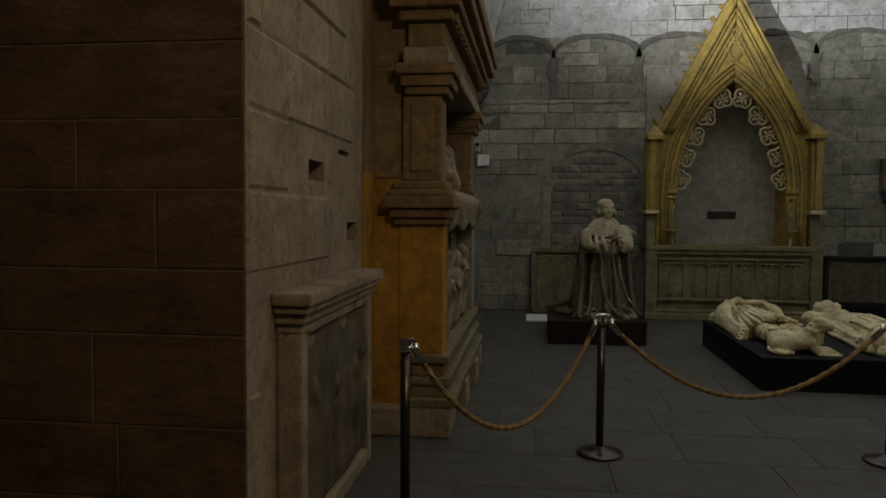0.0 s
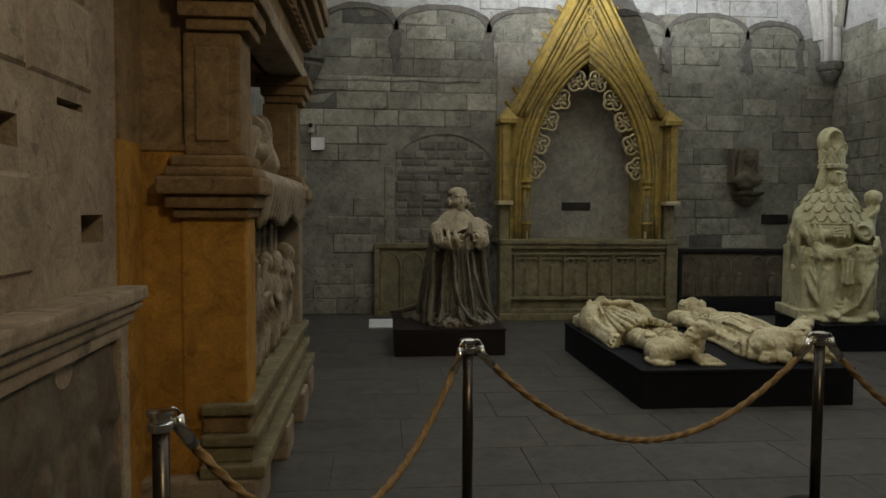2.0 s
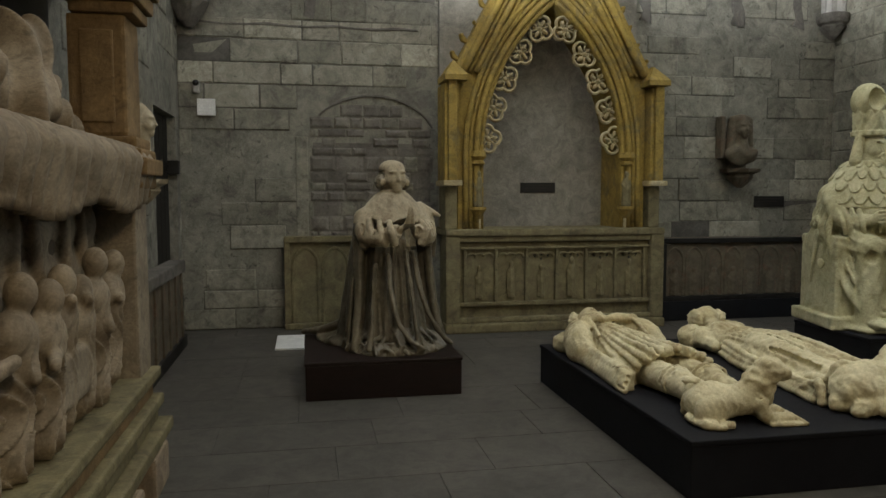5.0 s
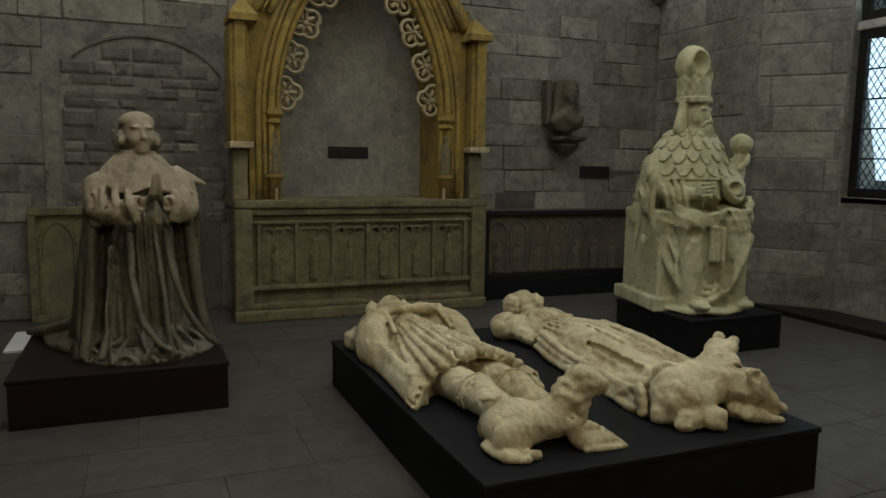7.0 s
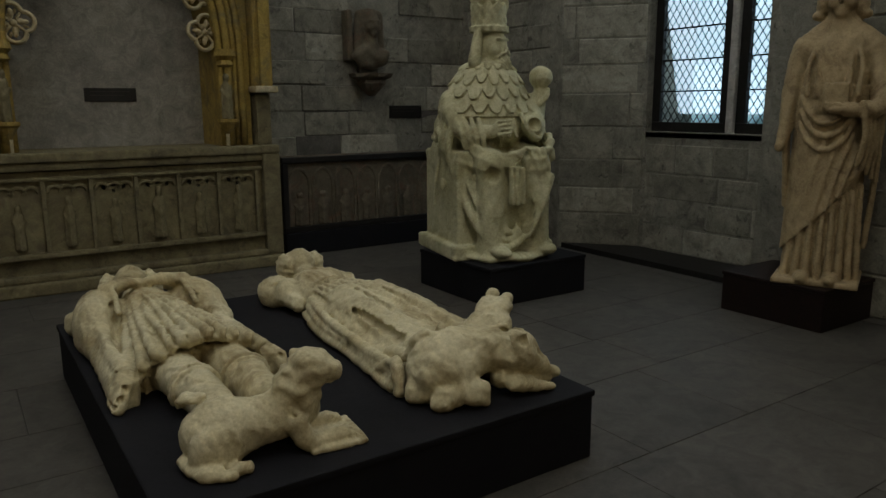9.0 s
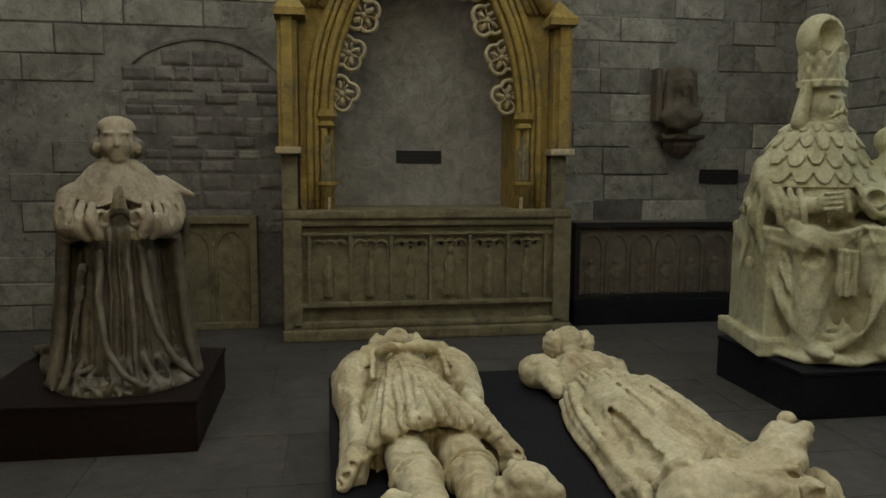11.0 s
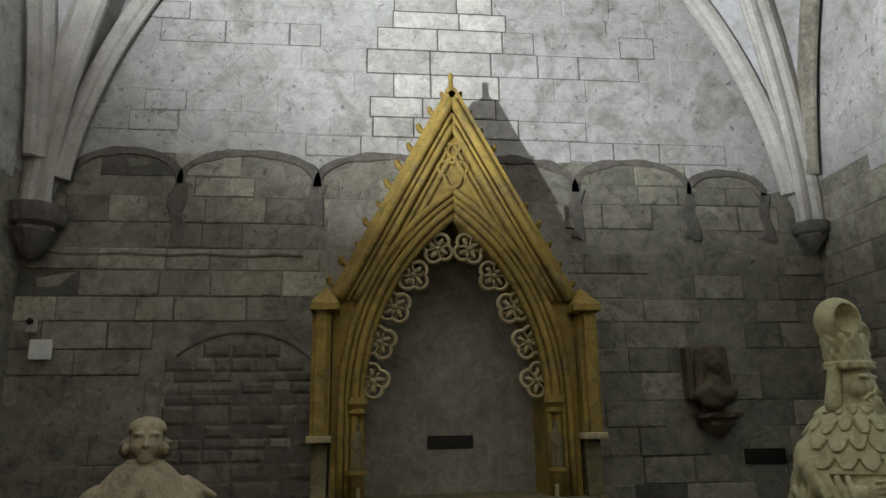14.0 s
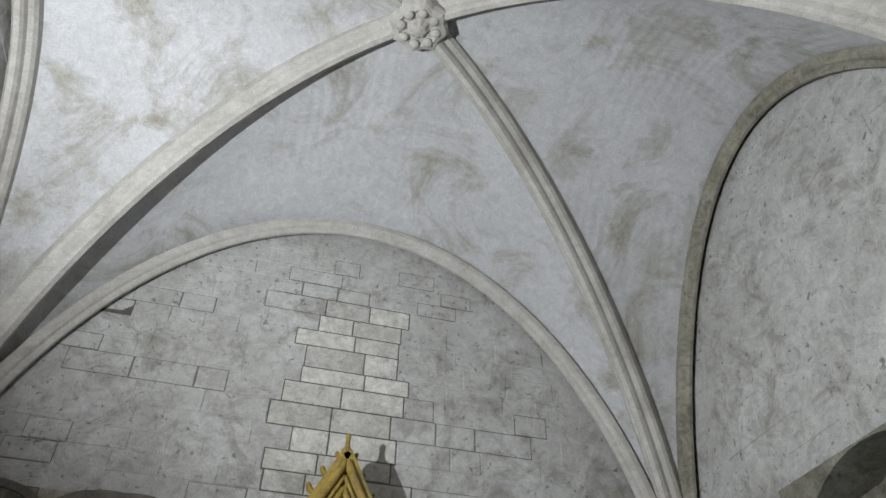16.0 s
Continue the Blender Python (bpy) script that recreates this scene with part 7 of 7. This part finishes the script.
for (x0, y0), (x1, y1), drop in zip(POSTS, POSTS[1:], (0.50, 0.42, 0.45)):
    r = tagged(new("barrier_rope"), "twisted gold brown rope hanging between barrier posts", "rope", group="barrier ropes")
    d = Vector((x1 - x0, y1 - y0, 0))
    L, u = d.length, d.normalized()
    a, b = Vector((x0, y0, 0.89)) + u * 0.07, Vector((x1, y1, 0.89)) - u * 0.07
    n = 220
    pts = []
    for k in range(n + 1):
        t = k / n
        q = a.lerp(b, t)
        q.z -= drop * (1 - (2 * t - 1) ** 2) + 0.05 * math.sin(math.pi * t)
        pts.append(q)
    strands = [(0.0155 * (1 + 0.22 * math.cos(3 * g)) * math.cos(g), 0.0155 * (1 + 0.22 * math.cos(3 * g)) * math.sin(g)) for g in np.linspace(0, 2 * math.pi, 13)[:-1]]
    bm = bmesh.new()
    sweep(bm, pts, strands, twist=0.24)
    part("cord", bm, M_ROPE, r, smooth=True)
    for e, (p0, s) in enumerate(((a, 1), (b, -1))):
        t0 = pts[8] if e == 0 else pts[-9]
        bm = bmesh.new()
        sweep(bm, [p0 + (p0 - t0) * 0.2 + Vector((0, 0, 0.03)), p0, p0.lerp(t0, 0.9)], roll(0.021, 12), up=(0, 0.3, 1))
        part("end_ferrule", bm, M_CHROME, r, "polished metal ferrule", smooth=True)
        bm = bmesh.new()
        c = p0 - u * s * 0.03 + Vector((0, 0, 0.045))
        sweep(bm, [c + u * 0.028 * math.cos(g) + Vector((0, 0, 0.028 * math.sin(g))) for g in np.linspace(0, 2 * math.pi, 15)[:-1]], roll(0.006, 6), up=tuple(u.cross(Vector((0, 0, 1)))), closed=True)
        part("hook", bm, M_CHROME, r, smooth=True)


# ---- stones of the walls and flags of the floor ----
random.seed(7)


def courses(name, parent, o, u, v, w, width, height, pick, lengths=(0.36, 0.72), heights=(0.21, 0.30), gap=0.012, depth=0.006, chamfer=0.008, uneven=0.5, rough=0.004, bed=0.0):
    """Lays courses of blocks over a wall; pick(a, b, la, lb) gives a block's material, or None to leave it plain."""
    o, u, v = Vector(o), Vector(u), Vector(v)
    b = 0.0
    while b < height - 0.05:
        hb = min(random.uniform(*heights), height - b)
        a = -random.uniform(0, lengths[0])
        while a < width:
            la = random.uniform(*lengths)
            a0, a1 = max(0, a), min(width, a + la)
            if a1 - a0 > 0.09:
                m = pick(a0, b, a1 - a0, hb)
                if m:
                    mat, nm = m
                    if nm == "pale_block" or (bed and random.random() < bed):
                        e = 0.012 if nm == "pale_block" else 0.004
                        slab_piece("mortar_bed", o + u * (a0 + gap / 2 - e) + v * (b + gap / 2 - e), u, v, w, (a1 - a0 - gap + 2 * e, hb - gap + 2 * e), 0.0035, M_MORTAR, parent, 0.003, 0.0005)
                    slab_piece(nm, o + u * (a0 + gap / 2) + v * (b + gap / 2), u, v, w, (a1 - a0 - gap, hb - gap), max(depth * random.uniform(1 - uneven, 1 + uneven), 0.0115 if nm == "pale_block" else 0.0), mat, parent, chamfer, 0.002 if nm == "pale_block" else rough)
            a += la
        b += hb


def end_pick(a, z, la, lz):
    x0, x1 = XL + a, XL + a + la
    xm, zm = (x0 + x1) / 2, z + lz / 2
    if 1.40 < x1 and x0 < 4.08 and zm < 3.0:
        return None
    if x1 > 1.5 and x0 < 3.95 and zm < 4.9 - abs(xm - CX) * 1.9:
        return None
    if -0.05 < xm < 1.45 and zm < 2.72:
        return None
    half = 3.85 * math.sqrt(max(0, 1 - ((zm - SPRING) / 4.5) ** 2)) if zm > SPRING else 9
    if abs(xm - XC) > half - 0.15:
        return None
    if zm > 4.55:
        if 2.08 < xm < 3.28 and 4.9 < zm < 7.4:
            return (M_CLEAN, "pale_block")
        return (M_PLASTER, "stone_block") if random.random() < 0.55 else None
    if zm > 3.62:
        return (M_BLOCK, "stone_block") if random.random() < 0.6 else None
    if xm < -0.05 and zm < 2.5:
        return (M_BLOCK, "stone_block") if random.random() < 0.25 else None
    if xm > 4.08:
        return (M_BLOCK, "stone_block") if random.random() < 0.75 else None
    return (M_PALE if random.random() < 0.35 else M_BLOCK, "stone_block") if random.random() < 0.9 else None


courses("stone_block", wall_end, (XL, YB - 0.003, 0), (1, 0, 0), (0, 0, 1), (0, -1, 0), XR - XL, 8.3, end_pick, lengths=(0.34, 0.78), depth=0.009, bed=0.3, gap=0.009)


def arch_top(x):
    return 2.20 + 0.52 * math.sqrt(max(0, 1 - ((x - 0.70) / 0.74) ** 2))


def rubble_pick(a, z, la, lz):
    x = -0.04 + a + la / 2
    if z + lz > arch_top(x) or (x > 1.40):
        return None
    return (M_RUBBLE if random.random() < 0.8 else M_BLOCK, "rubble_stone") if random.random() < 0.85 else None


fill = box("rubble_fill", (0.0, YB - 0.008, 0), (1.40, YB, 2.18), M_RUBBLE, wall_end, label="dark rubble filling of a blocked arch")
courses("rubble_stone", wall_end, (-0.04, YB - 0.010, 0.9), (1, 0, 0), (0, 0, 1), (0, -1, 0), 1.5, 1.9, lambda a, z, la, lz: rubble_pick(a, z + 0.9, la, lz), lengths=(0.14, 0.34), heights=(0.10, 0.19), gap=0.014, depth=0.011, chamfer=0.03)
scar([(0.70 + 0.78 * math.cos(t), 2.16 + 0.58 * math.sin(t)) for t in np.linspace(math.pi * 0.80, math.pi * 0.12, 22)], 0.03)
box("jamb_strip", (-0.20, YB - 0.03, 0.0), (-0.06, YB, 2.25), M_BLOCK, wall_end, bevel=0.012, label="jamb of the blocked arch")


def left_pick(a, z, la, lz):
    y0, y1 = YE + a, YE + a + la
    for h in HOLES + [(11.1, 12.32, 0, 2.45), (FY0 - 0.05, FY1 + 0.05, 0, 1.28), (4.94, WY1 + 0.3, 0, 3.43)]:
        if y0 < h[1] + 0.02 and y1 > h[0] - 0.02 and z < h[3] + 0.02 and z + lz > h[2] - 0.02:
            return None
    if z + lz > 4.3 and y1 > 6.2:
        return (M_PLASTER, "stone_block") if random.random() < 0.3 else None
    if y0 > 8.3:
        return (M_BLOCK, "stone_block") if random.random() < 0.5 else None
    return (M_TANBLOCK, "stone_block") if random.random() < (0.8 if z < 3.4 else 0.5) else None


courses("stone_block", wall_left, (XL + 0.001, YE + 0.01, 0), (0, 1, 0), (0, 0, 1), (1, 0, 0), YB - YE - 0.02, 8.6, left_pick, lengths=(0.42, 0.9), heights=(0.24, 0.38), depth=0.010, chamfer=0.014)


# face turned from the chapel's light; its shade is in the block colour
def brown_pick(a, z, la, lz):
    return (M_SHADE_BROWN, "stone_block")


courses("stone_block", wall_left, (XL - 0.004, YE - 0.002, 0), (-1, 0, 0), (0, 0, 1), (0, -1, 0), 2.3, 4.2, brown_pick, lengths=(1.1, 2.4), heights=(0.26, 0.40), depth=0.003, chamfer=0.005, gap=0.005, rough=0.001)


def right_pick(a, z, la, lz):
    y0, y1 = 6.0 + a, 6.0 + a + la
    if y0 < EY1 + 0.02 and y1 > EY0 - 0.02 and z < 4.85:
        return None
    return (M_BLOCK if z + lz < 4.4 else M_PLASTER, "stone_block") if random.random() < (0.8 if z + lz < 4.4 else 0.35) else None


courses("stone_block", wall_right, (XR - 0.002, 6.0, 0), (0, 1, 0), (0, 0, 1), (-1, 0, 0), YB - 6.0, 8.6, right_pick, lengths=(0.4, 0.85), heights=(0.24, 0.36), depth=0.008)
courses("stone_block", wall_right, (7.461, EY0, 0.05), (0, 1, 0), (0, 0, 1), (-1, 0, 0), 10.12 - EY0, 1.14, lambda a, z, la, lz: (M_BLOCK, "stone_block"), lengths=(0.35, 0.8), heights=(0.24, 0.34), depth=0.006)
jl = math.hypot(7.46 - XR, EY1 - 10.14)
ju = Vector((7.46 - XR, 10.14 - EY1, 0)) / jl
courses("stone_block", wall_right, Vector((XR, EY1, 0.05)) + ju * 0.01, ju, (0, 0, 1), Vector((ju.y, -ju.x, 0)), jl - 0.03, 3.6, lambda a, z, la, lz: (M_BLOCK, "stone_block"), lengths=(0.35, 0.9), heights=(0.26, 0.38), depth=0.006)


def flag_pick(a, b, la, lb):
    return (M_FLAG, "flagstone")


courses("flagstone", floor, (-2.6, -0.5, -0.0062), (1, 0, 0), (0, 1, 0), (0, 0, 1), 9.5, 13.0, flag_pick, lengths=(0.7, 1.3), heights=(0.5, 0.75), gap=0.0025, depth=0.006, chamfer=0.002, uneven=0.0, rough=0.0003)
